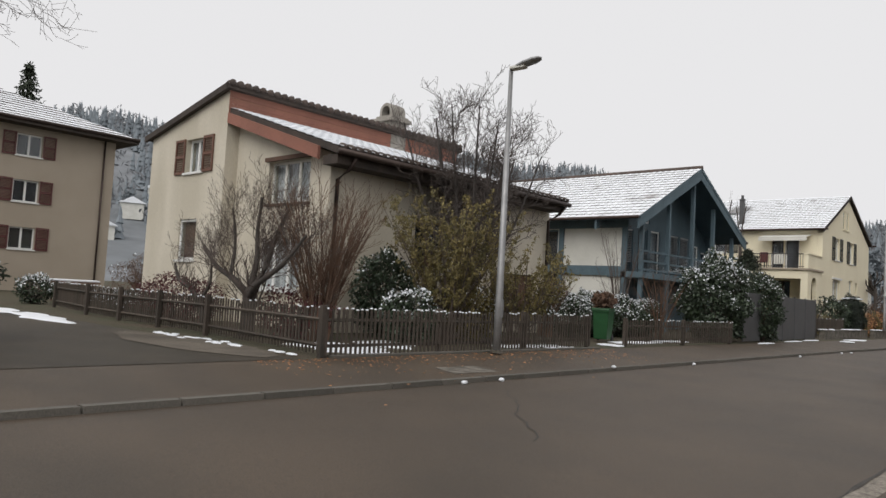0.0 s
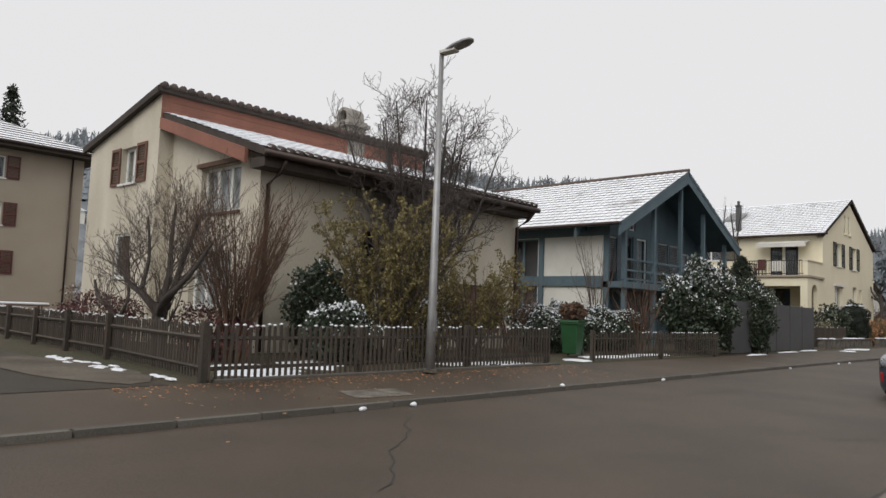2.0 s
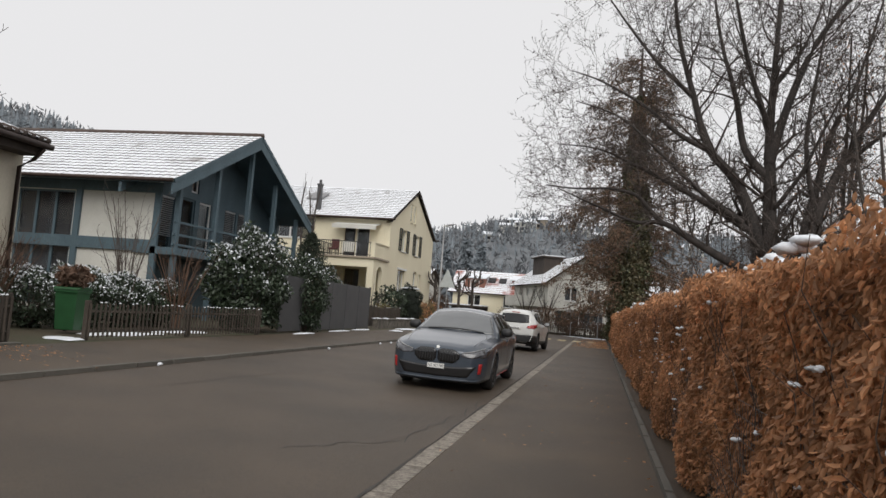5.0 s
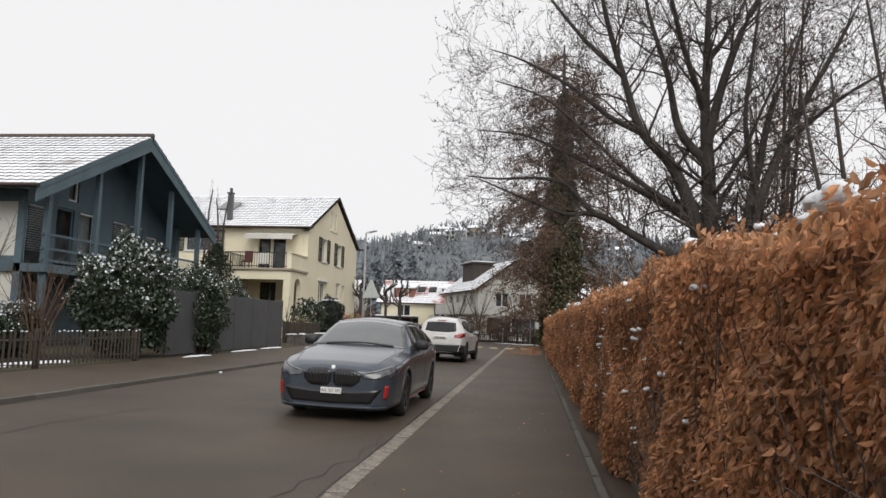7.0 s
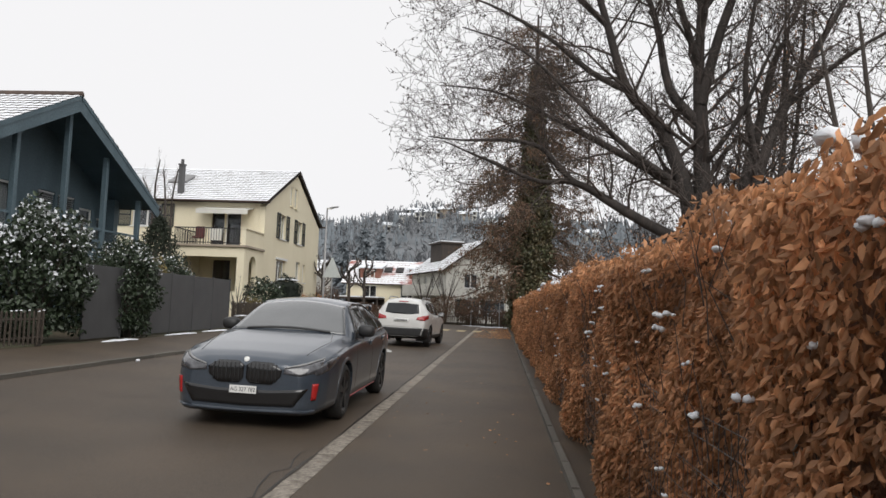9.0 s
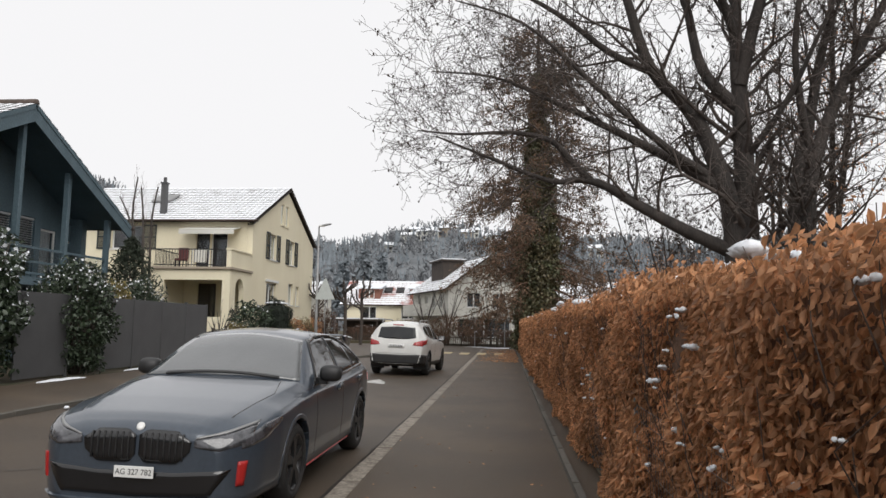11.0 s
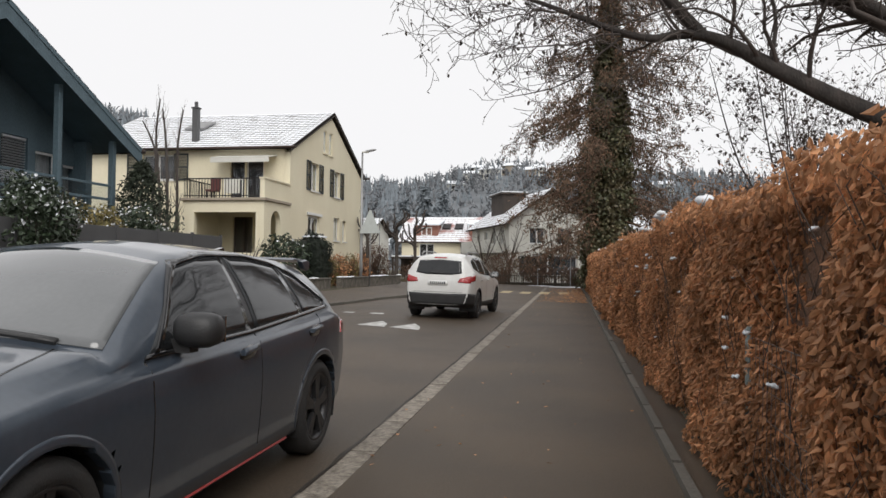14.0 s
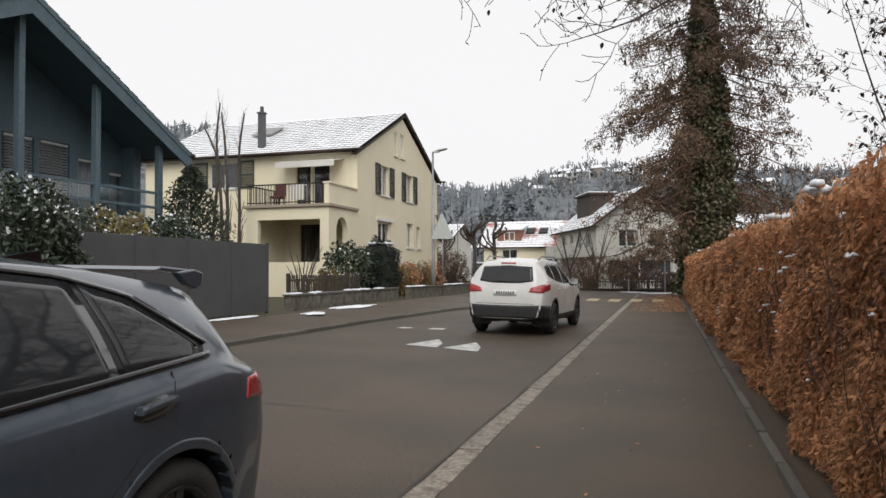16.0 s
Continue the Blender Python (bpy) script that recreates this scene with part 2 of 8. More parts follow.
# ---- mesh tools ----
class Shape:
    """Collects corners and faces of one mesh."""

    def __init__(self):
        self.v, self.f, self.mi = [], [], []

    def face(self, pts, mi=0):
        k = len(self.v)
        self.v.extend(tuple(p) for p in pts)
        self.f.append(tuple(range(k, k + len(pts))))
        self.mi.append(mi)

    def box(self, a, b, mi=0, m=None, taper=1.0):
        (x0, y0, z0), (x1, y1, z1) = a, b
        cx, cy = (x0 + x1) / 2, (y0 + y1) / 2
        pts = [(x0, y0, z0), (x1, y0, z0), (x1, y1, z0), (x0, y1, z0)]
        pts += [(cx + (x - cx) * taper, cy + (y - cy) * taper, z1) for x, y, _ in pts]
        if m is not None:
            pts = [m @ Vector(p) for p in pts]
        k = len(self.v)
        self.v.extend(tuple(p) for p in pts)
        for q in ((0, 3, 2, 1), (4, 5, 6, 7), (0, 1, 5, 4), (1, 2, 6, 5), (2, 3, 7, 6), (3, 0, 4, 7)):
            self.f.append(tuple(k + i for i in q))
            self.mi.append(mi)
        return self

    def tube(self, pts, radii, sides=6, mi=0, cap=True):
        pts = [Vector(p) for p in pts]
        k = len(self.v)
        ref = Vector((0.31, 0.17, 0.93))
        for i, p in enumerate(pts):
            d = pts[min(i + 1, len(pts) - 1)] - pts[max(i - 1, 0)]
            if d.length < 1e-9:
                d = Vector((0, 0, 1))
            d.normalize()
            u = d.cross(ref if abs(d.dot(ref)) < 0.95 else Vector((1, 0, 0))).normalized()
            w = d.cross(u)
            r = radii[i] if hasattr(radii, "__len__") else radii
            for s in range(sides):
                a = 2 * math.pi * s / sides
                self.v.append(tuple(p + (u * math.cos(a) + w * math.sin(a)) * r))
        for i in range(len(pts) - 1):
            for s in range(sides):
                a, b = k + i * sides + s, k + i * sides + (s + 1) % sides
                self.f.append((a, b, b + sides, a + sides))
                self.mi.append(mi)
        if cap:
            e = k + (len(pts) - 1) * sides
            self.f.append(tuple(k + s for s in reversed(range(sides))))
            self.f.append(tuple(e + s for s in range(sides)))
            self.mi += [mi, mi]
        return self

    def prism(self, poly, axis, a, b, mi=0):
        """A polygon (two coordinates) pushed along an axis from a to b."""
        def put(p, h):
            return {"x": (h, p[0], p[1]), "y": (p[0], h, p[1]), "z": (p[0], p[1], h)}[axis]
        n = len(poly)
        k = len(self.v)
        self.v.extend(put(p, a) for p in poly)
        self.v.extend(put(p, b) for p in poly)
        self.f.append(tuple(k + i for i in range(n)))
        self.f.append(tuple(k + n + i for i in reversed(range(n))))
        self.mi += [mi, mi]
        for i in range(n):
            j = (i + 1) % n
            self.f.append((k + i, k + n + i, k + n + j, k + j))
            self.mi.append(mi)
        return self

    def blob(self, c, r, rng, mi=0, rings=4, segs=7, rough=0.25):
        k = len(self.v)
        cx, cy, cz = c
        rx, ry, rz = r
        for i in range(rings + 1):
            th = math.pi * i / rings
            for s in range(segs):
                ph = 2 * math.pi * s / segs
                q = 1 + rng.uniform(-rough, rough)
                self.v.append((cx + rx * q * math.sin(th) * math.cos(ph), cy + ry * q * math.sin(th) * math.sin(ph), cz + rz * q * math.cos(th)))
        for i in range(rings):
            for s in range(segs):
                a, b = k + i * segs + s, k + i * segs + (s + 1) % segs
                self.f.append((a, a + segs, b + segs, b))
                self.mi.append(mi)
        return self

    def mesh(self, name, mats, smooth=False):
        me = bpy.data.meshes.new(name)
        me.from_pydata(self.v, [], self.f)
        for m in mats if isinstance(mats, (list, tuple)) else [mats]:
            me.materials.append(m)
        if any(self.mi):
            me.polygons.foreach_set("material_index", self.mi)
        if smooth:
            me.polygons.foreach_set("use_smooth", [True] * len(self.f))
        me.update()
        return me


def fixed(me):
    """Turns the faces of a closed mesh outwards."""
    bm = bmesh.new()
    bm.from_mesh(me)
    bmesh.ops.recalc_face_normals(bm, faces=bm.faces)
    bm.to_mesh(me)
    bm.free()
    return me


def part(name, shape, mat, parent, label="", smooth=False, bevel=0.0, tidy=True):
    me = shape.mesh(name, mat, smooth) if isinstance(shape, Shape) else shape
    if tidy and isinstance(shape, Shape) and len(me.polygons) < 3000:
        fixed(me)
    ob = new(name, me)
    ob.parent = parent
    if label:
        ob["label"] = label
    if bevel:
        md = ob.modifiers.new("edge", "BEVEL")
        md.width, md.segments, md.limit_method = bevel, 2, "ANGLE"
    return ob


def thing(name, label, category, m=None, group="", kind=""):
    ob = new(name)
    ob.empty_display_size = 0.2
    if m is not None:
        ob.matrix_world = m
    return tagged(ob, label, category, group, kind)


def structure(name, shape, mat, label, category, bevel=0.0, smooth=False, tidy=True):
    ob = part(name, shape, mat, None, "", smooth, bevel, tidy)
    return tagged(ob, label, category, kind="structure")


def stuff(name, shape, mat, label, category, smooth=False, parent=None, tidy=False):
    ob = part(name, shape, mat, parent, "", smooth, tidy=tidy)
    return tagged(ob, label, "" if parent else category, kind="stuff")


# ---- the lie of the land ----
ROAD_L, ROAD_R = -7.15, -1.65


def ground_z(x):
    if x >= ROAD_R:
        return 0.0
    if x >= ROAD_L:
        return -0.02 + (ROAD_R - x) / (ROAD_R - ROAD_L) * 0.14
    if x >= -9.1:
        return 0.18 + (ROAD_L - x) / 1.95 * 0.14
    return 0.32


# ---- ground, road, pavements ----
def sheet(xs, ys, zf, keep=None):
    s = Shape()
    idx = {}
    for i, x in enumerate(xs):
        for j, y in enumerate(ys):
            idx[i, j] = len(s.v)
            s.v.append((x, y, zf(x, y)))
    for i in range(len(xs) - 1):
        for j in range(len(ys) - 1):
            if keep is None or keep((xs[i] + xs[i + 1]) / 2, (ys[j] + ys[j + 1]) / 2):
                s.f.append((idx[i, j], idx[i + 1, j], idx[i + 1, j + 1], idx[i, j + 1]))
                s.mi.append(0)
    return s


def lawn_z(x, y):
    if x > -9.05 and x < 0.9 or (y > 49.5 and y < 66.5 and abs(x) < 70):
        return -0.16
    return 0.30 if x < 0 else 0.02


structure("ground", sheet([-900, -300, -120, -60, -45, -33, -25, -20, -15, -12, -9.15, -9.04, -5, -1, 0.8, 0.95, 4, 10, 30, 80, 300, 900],
                          [-900, -200, -60, -20, -5, 0, 8, 16, 24, 32, 40, 49.4, 49.6, 58, 66.4, 66.6, 80, 120, 300, 900], lawn_z),
          soil, "winter lawn and bare garden soil with patchy grass", "ground", tidy=False)


def road_z(x, y):
    return ground_z(max(x, ROAD_L)) if x <= ROAD_R else -0.02


structure("road", sheet([-70, -40, -20, -12, -7.4, -6, -4.5, -3, -1.66, 0, 20, 70], [-80, -30, 0, 10, 20, 30, 40, 46, 52, 58, 62.5, 66.8], road_z,
                        lambda x, y: (x < ROAD_R and x > -7.4) or (x < ROAD_R and y > 46) or y > 62.5),
          asphalt, "worn grey-brown asphalt road, damp in winter", "road", tidy=False)

structure("pavement_right", sheet([-1.47, 0, 0.62, 0.95], [-40, 0, 15, 30, 45, 62.5], lambda x, y: 0.0), pave_asphalt,
          "dark damp asphalt footway beside the hedge", "pavement", tidy=False)


def left_kerb_line():
    pts = [(ROAD_L, -60), (ROAD_L, 30), (-7.0, 36), (-6.5, 42), (-5.7, 46), (-5.35, 48), (-5.5, 49.3), (-6.3, 50.4), (-8.5, 51.2), (-14, 51.8), (-40, 53)]
    return pts


def inset(pts, d):
    out = []
    for i, p in enumerate(pts):
        a, b = Vector(pts[max(i - 1, 0)]), Vector(pts[min(i + 1, len(pts) - 1)])
        t = (b - a).normalized()
        out.append((p[0] - t.y * d, p[1] + t.x * d))
    return out


KERB = left_kerb_line()
KERB_IN = inset(KERB, 0.14)
s = Shape()
for i in range(len(KERB_IN) - 1):
    (x0, y0), (x1, y1) = KERB_IN[i], KERB_IN[i + 1]
    far0, far1 = (-9.1, y0) if y0 < 49 else (x0, min(y0, 49)), (-9.1, y1) if y1 < 49 else (x1, min(y1, 49))
    n = max(1, int(abs(y1 - y0) / 6))
    s.face([(x0, y0, 0.178), (x1, y1, 0.178), (far1[0] if y1 < 49 else min(x1, -9.1), far1[1], 0.32), (far0[0] if y0 < 49 else min(x0, -9.1), far0[1], 0.32)])
structure("pavement_left", s, pave_asphalt, "asphalt footway along the garden fences", "pavement")

# the open asphalt yard of the side street, in front of the apartment house
structure("side_yard", sheet([-34, -26, -18, -9.08], [-14, -4, 2, 6.9], lambda x, y: 0.325), yard_asphalt,
          "asphalt side street and parking yard", "road", tidy=False)
rng = random.Random(3)
s = Shape()
ring = [(-9.3 - 5.2 * (1 - math.cos(a)) / 2 + rng.uniform(-.2, .2), 6.55 + 0.75 * math.sin(a) + rng.uniform(-.1, .1), 0.333) for a in [2 * math.pi * i / 26 for i in range(26)]]
s.face(ring)
structure("gravel_verge", s, gravel, "strip of pale gritty soil along the picket fence", "verge", tidy=False)

# kerb stones of the far side, one by one
kerb_l = tagged(new("kerb_left"), "row of worn grey kerb stones", "kerb", kind="structure")
kerb_mesh = fixed(Shape().box((0, 0.004, -0.18), (0.13, 0.996, 0), taper=0.97).mesh("kerb_stone", kerb_stone))


def lay(line, parent, mesh, name, zf, step=1.0):
    """Sets pieces end to end along a line."""
    for i in range(len(line) - 1):
        a, b = Vector(line[i]), Vector(line[i + 1])
        n = max(1, round((b - a).length / step))
        for j in range(n):
            p, q = a.lerp(b, j / n), a.lerp(b, (j + 1) / n)
            if p.y < -12 or p.x < -30:
                continue
            ob = new(name, mesh)
            ob.parent = parent
            ob.matrix_basis = Matrix.Translation((p.x, p.y, zf(p))) @ Matrix.Rotation(math.atan2(-(q - p).x, (q - p).y), 4, "Z") @ Matrix.Diagonal((1, (q - p).length / step, 1, 1))


lay(inset(KERB, 0.14), kerb_l, kerb_mesh, "stone", lambda p: 0.186 + 0.004 * math.sin(p.y * 3.1))

# the concrete gutter strip beside the right-hand footway
gutter = tagged(new("gutter_strip"), "pale worn concrete gutter strip", "gutter", kind="structure")
gutter_mat = material("worn_gutter_concrete", (0.27, 0.24, 0.20), 0.8, (0.12, 0.10, 0.08), 6.0, 0.9, 30, 0.5, 0.5, 60, jitter=0.1)
gm = fixed(Shape().box((0, 0.006, -0.12), (0.19, 0.994, 0.0)).mesh("gutter_block", gutter_mat))
lay([(-1.655, -12), (-1.655, 62)], gutter, gm, "block", lambda p: 0.004 + 0.003 * math.sin(p.y * 2.3))
seal = material("dark_joint_seal", (0.022, 0.019, 0.016), 0.7, (0.05, 0.04, 0.03), 3.0, 0.9, 30, 0.3, 0.4, 60)
js = Shape()
rng = random.Random(21)
ys = [-12 + 0.35 * i for i in range(212)]
ws = [(-1.668 - rng.uniform(0.018, 0.05), -1.650 + rng.uniform(-0.004, 0.012)) for _ in ys]
for (a0, a1), (b0, b1), y0, y1 in zip(ws, ws[1:], ys, ys[1:]):
    js.face([(a0, y0, -0.012), (a1, y0, 0.0095), (b1, y1, 0.0095), (b0, y1, -0.012)])
structure("road_joint", js, seal, "dark worn joint between the asphalt and the gutter strip", "road joint", tidy=False)
edge = tagged(new("edging"), "narrow grey concrete edging below the hedge", "kerb", kind="structure")
em = fixed(Shape().box((0, 0.004, -0.1), (0.07, 0.996, 0.06), taper=0.95).mesh("edging_stone", kerb_stone))
lay([(0.58, -12), (0.58, 62)], edge, em, "stone", lambda p: 0.004 * math.sin(p.y * 1.7))

# painted marks
paint = material("road_paint", (0.62, 0.62, 0.60), 0.7, (0.25, 0.24, 0.22), 5, 0.7, 60, 0.15, 0.2, 90)
yellow_paint = material("yellow_road_paint", (0.50, 0.40, 0.22), 0.7, (0.22, 0.19, 0.15), 5, 0.8, 60, 0.15, 0.2, 90)


def mark(pts, mat, label):
    s = Shape()
    s.face([(x, y, ground_z(x) + 0.006) for x, y in pts])
    return tagged(part("road_marking", s, mat, None, tidy=False), label, "road marking", "painted road marks")


mark([(-4.57, 31.82), (-3.92, 31.65), (-4.02, 32.3), (-4.3, 33.0)], paint, "white painted triangle on the asphalt")
mark([(-3.81, 31.62), (-3.12, 31.35), (-3.22, 32.0), (-3.5, 32.75)], paint, "white painted triangle on the asphalt")
mark([(-5.9, 34.9), (-5.6, 34.95), (-5.62, 35.25), (-5.88, 35.2)], paint, "short worn white dash on the asphalt")
mark([(-5.2, 34.95), (-4.83, 35.0), (-4.85, 35.35), (-5.18, 35.3)], paint, "short worn white dash on the asphalt")
mark([(-5.3, 47.2), (-3.6, 48.3), (-3.7, 48.8), (-5.4, 47.7)], paint, "worn white edge mark at the junction")
for i in range(6):
    x = -5.4 + i * 0.95
    mark([(x, 52.0), (x + 0.5, 52.0), (x + 0.5, 54.6), (x, 54.6)], yellow_paint, "worn yellow zebra crossing bar")


# ---- houses ----
def frame_axes(o, u, nrm):
    u, nrm = Vector(u).normalized(), Vector(nrm).normalized()
    return Matrix(((u.x, nrm.x, 0, o[0]), (u.y, nrm.y, 0, o[1]), (0, 0, 1, o[2]), (0, 0, 0, 1)))


def wall(parent, o, u, nrm, length, top, holes, mat, thick=0.3, base=0.0, label="", name="wall"):
    """A wall that starts at o and runs along u, with its outside towards nrm; top gives its height at a place; holes (u0, z0, u1, z1) go right through."""
    m = frame_axes(o, u, nrm)
    ztop = top if callable(top) else (lambda q: top)
    us = {0, length, *[h[0] for h in holes], *[h[2] for h in holes]}
    if callable(top):
        us |= {length * i / 12 for i in range(13)}
        if hasattr(top, "apex"):
            us.add(top.apex)
    us = sorted(us)
    zs = sorted({base, *[h[1] for h in holes], *[h[3] for h in holes]})
    s = Shape()

    def q(*pts):
        s.face([m @ Vector(p) for p in pts])
    for a, b in zip(us, us[1:]):
        for i, z0 in enumerate(zs):
            z1a, z1b = (min(zs[i + 1], ztop(a)), min(zs[i + 1], ztop(b))) if i + 1 < len(zs) else (ztop(a), ztop(b))
            if z1a <= z0 + 1e-4 and z1b <= z0 + 1e-4:
                continue
            if any(h[0] <= (a + b) / 2 <= h[2] and h[1] <= z0 + 1e-4 < h[3] for h in holes):
                continue
            za, zb = min(z0, z1a), min(z0, z1b)
            q((a, 0, za), (b, 0, zb), (b, 0, z1b), (a, 0, z1a))
            q((a, -thick, za), (a, -thick, z1a), (b, -thick, z1b), (b, -thick, zb))
        q((a, 0, ztop(a)), (b, 0, ztop(b)), (b, -thick, ztop(b)), (a, -thick, ztop(a)))
    q((0, 0, base), (0, 0, ztop(0)), (0, -thick, ztop(0)), (0, -thick, base))
    q((length, 0, base), (length, -thick, base), (length, -thick, ztop(length)), (length, 0, ztop(length)))
    for a, z0, b, z1 in holes:
        q((a, 0, z0), (a, -thick, z0), (a, -thick, z1), (a, 0, z1))
        q((b, 0, z0), (b, 0, z1), (b, -thick, z1), (b, -thick, z0))
        q((a, 0, z0), (b, 0, z0), (b, -thick, z0), (a, -thick, z0))
        q((a, 0, z1), (a, -thick, z1), (b, -thick, z1), (b, 0, z1))
    ob = part(name, s, mat, parent, label, tidy=False)
    return ob


def window(parent, o, u, nrm, a, z0, b, z1, frame_mat=None, leaves=2, back=None, sill=True, shutters=None, shutter_w=0.45, deep=0.14, sill_mat=None, name="window", label=""):
    """A casement in a hole of a wall: frame, mullions, panes, a curtain or a sheet painted room-dark behind, sill and
    shutters.
    """
    m = frame_axes(o, u, nrm)
    frame_mat = frame_mat or white_paint
    t = 0.07
    s = Shape()
    s.box((a, -deep - 0.05, z0), (b, -deep, z0 + t), 0, m).box((a, -deep - 0.05, z1 - t), (b, -deep, z1), 0, m)
    s.box((a, -deep - 0.05, z0 + t), (a + t, -deep, z1 - t), 0, m).box((b - t, -deep - 0.05, z0 + t), (b, -deep, z1 - t), 0, m)
    w = part(name, s, frame_mat, parent, label)
    for i in range(1, leaves):
        x = a + (b - a) * i / leaves
        part("mullion", Shape().box((x - 0.05, -deep - 0.048, z0 + t), (x + 0.05, -deep + 0.004, z1 - t), 0, m), frame_mat, w)
    for i in range(leaves):
        x0 = a + (b - a) * i / leaves + (t if i == 0 else 0.05)
        x1 = a + (b - a) * (i + 1) / leaves - (t if i == leaves - 1 else 0.05)
        pane = part("pane", Shape().box((x0, -deep - 0.035, z0 + t), (x1, -deep - 0.027, z1 - t), 0, m), glass, w)
        pane.visible_shadow = False
    # thin sheet just behind the panes; by default its dark colour replaces room shade
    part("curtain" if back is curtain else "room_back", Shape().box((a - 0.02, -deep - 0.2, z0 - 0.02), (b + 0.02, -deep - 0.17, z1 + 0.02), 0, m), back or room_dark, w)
    if sill:
        part("sill", Shape().box((a - 0.06, -deep, z0 - 0.06), (b + 0.06, 0.07, z0), 0, m), sill_mat or frame_mat, w)
    if shutters:
        for side in (-1, 1):
            x0 = a - 0.03 - shutter_w if side < 0 else b + 0.03
            sh = Shape()
            x1 = x0 + shutter_w
            sh.box((x0, 0.012, z0 - 0.03), (x0 + 0.06, 0.055, z1 + 0.03), 0, m).box((x1 - 0.06, 0.012, z0 - 0.03), (x1, 0.055, z1 + 0.03), 0, m)
            for zz in (z0 - 0.03, (z0 + z1) / 2 - 0.04, z1 - 0.05):
                sh.box((x0 + 0.06, 0.012, zz), (x1 - 0.06, 0.053, zz + 0.08), 0, m)
            n = max(4, int((z1 - z0) / 0.075))
            for i in range(n):
                zz = z0 + 0.05 + (z1 - z0 - 0.1) * i / n
                sl = m @ Matrix.Translation((0, 0.03, zz + 0.03)) @ Matrix.Rotation(radians(-35), 4, "X")
                sh.box((x0 + 0.06, -0.022, -0.004), (x1 - 0.06, 0.022, 0.006), 0, sl)
            part("shutter", sh, shutters, parent)
    return w


def tiled_roof(parent, name, o, along, down, length, run, mat_top, mat_tile, rows, cols, thick=0.16, soffit=None, rng=None, snow_from=0.0, wave=True, loose=False):
    """One slope: a deck, and rows of lapped tiles with snow on their faces and bare lower edges. along: unit vector of the ridge, down: unit vector down the slope."""
    along, down, o = Vector(along), Vector(down), Vector(o)
    up = along.cross(down)
    if up.z < 0:
        up = -up
    up.normalize()
    rng = rng or random.Random(5)
    deck = Shape()
    c = [o, o + along * length, o + along * length + down * run, o + down * run]
    k = [p - up * thick for p in c]
    deck.face(c), deck.face(k[::-1])
    for i in range(4):
        j = (i + 1) % 4
        deck.face([c[i], k[i], k[j], c[j]])
    ro = part(name, deck, soffit or dark_wood, parent)
    s = Shape()
    pw, ph = length / cols, run / rows
    for r in range(rows):
        for cidx in range(cols):
            a = o + along * (pw * cidx + 0.006) + down * (ph * r)
            w = along * (pw - 0.012)
            d = down * (ph + 0.05)
            h0, h1 = up * 0.010, up * (0.036 + rng.uniform(-0.005, 0.010))
            crown = up * 0.018
            p = [a + h0, a + w / 2 + h0 + crown, a + w + h0, a + d + h1, a + w / 2 + d + h1 + crown, a + w + d + h1]
            f = up * 0.022
            s.face([p[0], p[1], p[4], p[3]]), s.face([p[1], p[2], p[5], p[4]])
            s.face([p[3], p[4], p[5], p[5] - f, p[4] - f, p[3] - f], 1)
    st = stuff("tiles", s, [mat_top, mat_tile], "", "", parent=ro)
    return ro


def gutter_pipe(parent, pts, r=0.05, mat=None, name="downpipe"):
    return part(name, Shape().tube(pts, r, 8), mat or copper, parent, smooth=True)


# --- the cream house with two offset roofs ---
GZ = 0.32
house_a = thing("house", "cream plastered two-storey house with offset snow-edged roofs", "house", pose(-14.0, 11.0, GZ))


def rel(ob, pts):
    o = ob.location
    return [(p[0] - o[0], p[1] - o[1], p[2] - o[2]) for p in pts]


def A(x, y, z):
    return (x + 14.0, y - 11.0, z - GZ)


def top_left(q):
    return 5.80 + q * 0.218 - GZ


def top_right(q):
    return 6.02 - q * 0.315 - GZ


# gable front towards the yard: the left part stands forward of the right
hl = [(2.22, 4.24, 3.22, 5.24), (2.12, 1.66, 3.12, 2.86)]
wall(house_a, A(-22.65, 10.7, GZ), (1, 0, 0), (0, -1, 0), 4.42, top_left, hl, plaster_a)
oL = A(-22.65, 10.7, GZ)
window(house_a, oL, (1, 0, 0), (0, -1, 0), *hl[0], back=curtain, shutters=shutter_brown, shutter_w=0.56, label="white casement with a bunched curtain")
window(house_a, oL, (1, 0, 0), (0, -1, 0), *hl[1], leaves=1, back=brown_wood, deep=0.05, label="small window closed by a brown board")
hr = [(1.60, 3.20, 3.42, 4.33), (1.30, 0.95, 3.2, 2.3)]
wall(house_a, A(-18.23, 11.1, GZ), (1, 0, 0), (0, -1, 0), 4.23, top_right, hr, plaster_a)
oR = A(-18.23, 11.1, GZ)
window(house_a, oR, (1, 0, 0), (0, -1, 0), *hr[0], leaves=3, back=curtain, frame_mat=plaster_w, sill_mat=brown_wood)
window(house_a, oR, (1, 0, 0), (0, -1, 0), *hr[1], leaves=3, back=curtain, sill_mat=white_paint)
# a roller box over the upper window
part("lintel_box", Shape().box((1.52, 0.004, 4.335), (3.47, 0.10, 4.44), 0, frame_axes(oR, (1, 0, 0), (0, -1, 0))), brown_wood, house_a, "dark sun-blind box over the window")
part("return_wall", Shape().box(A(-18.33, 11.004, GZ), A(-18.233, 11.1, 6.3)), plaster_a, house_a)
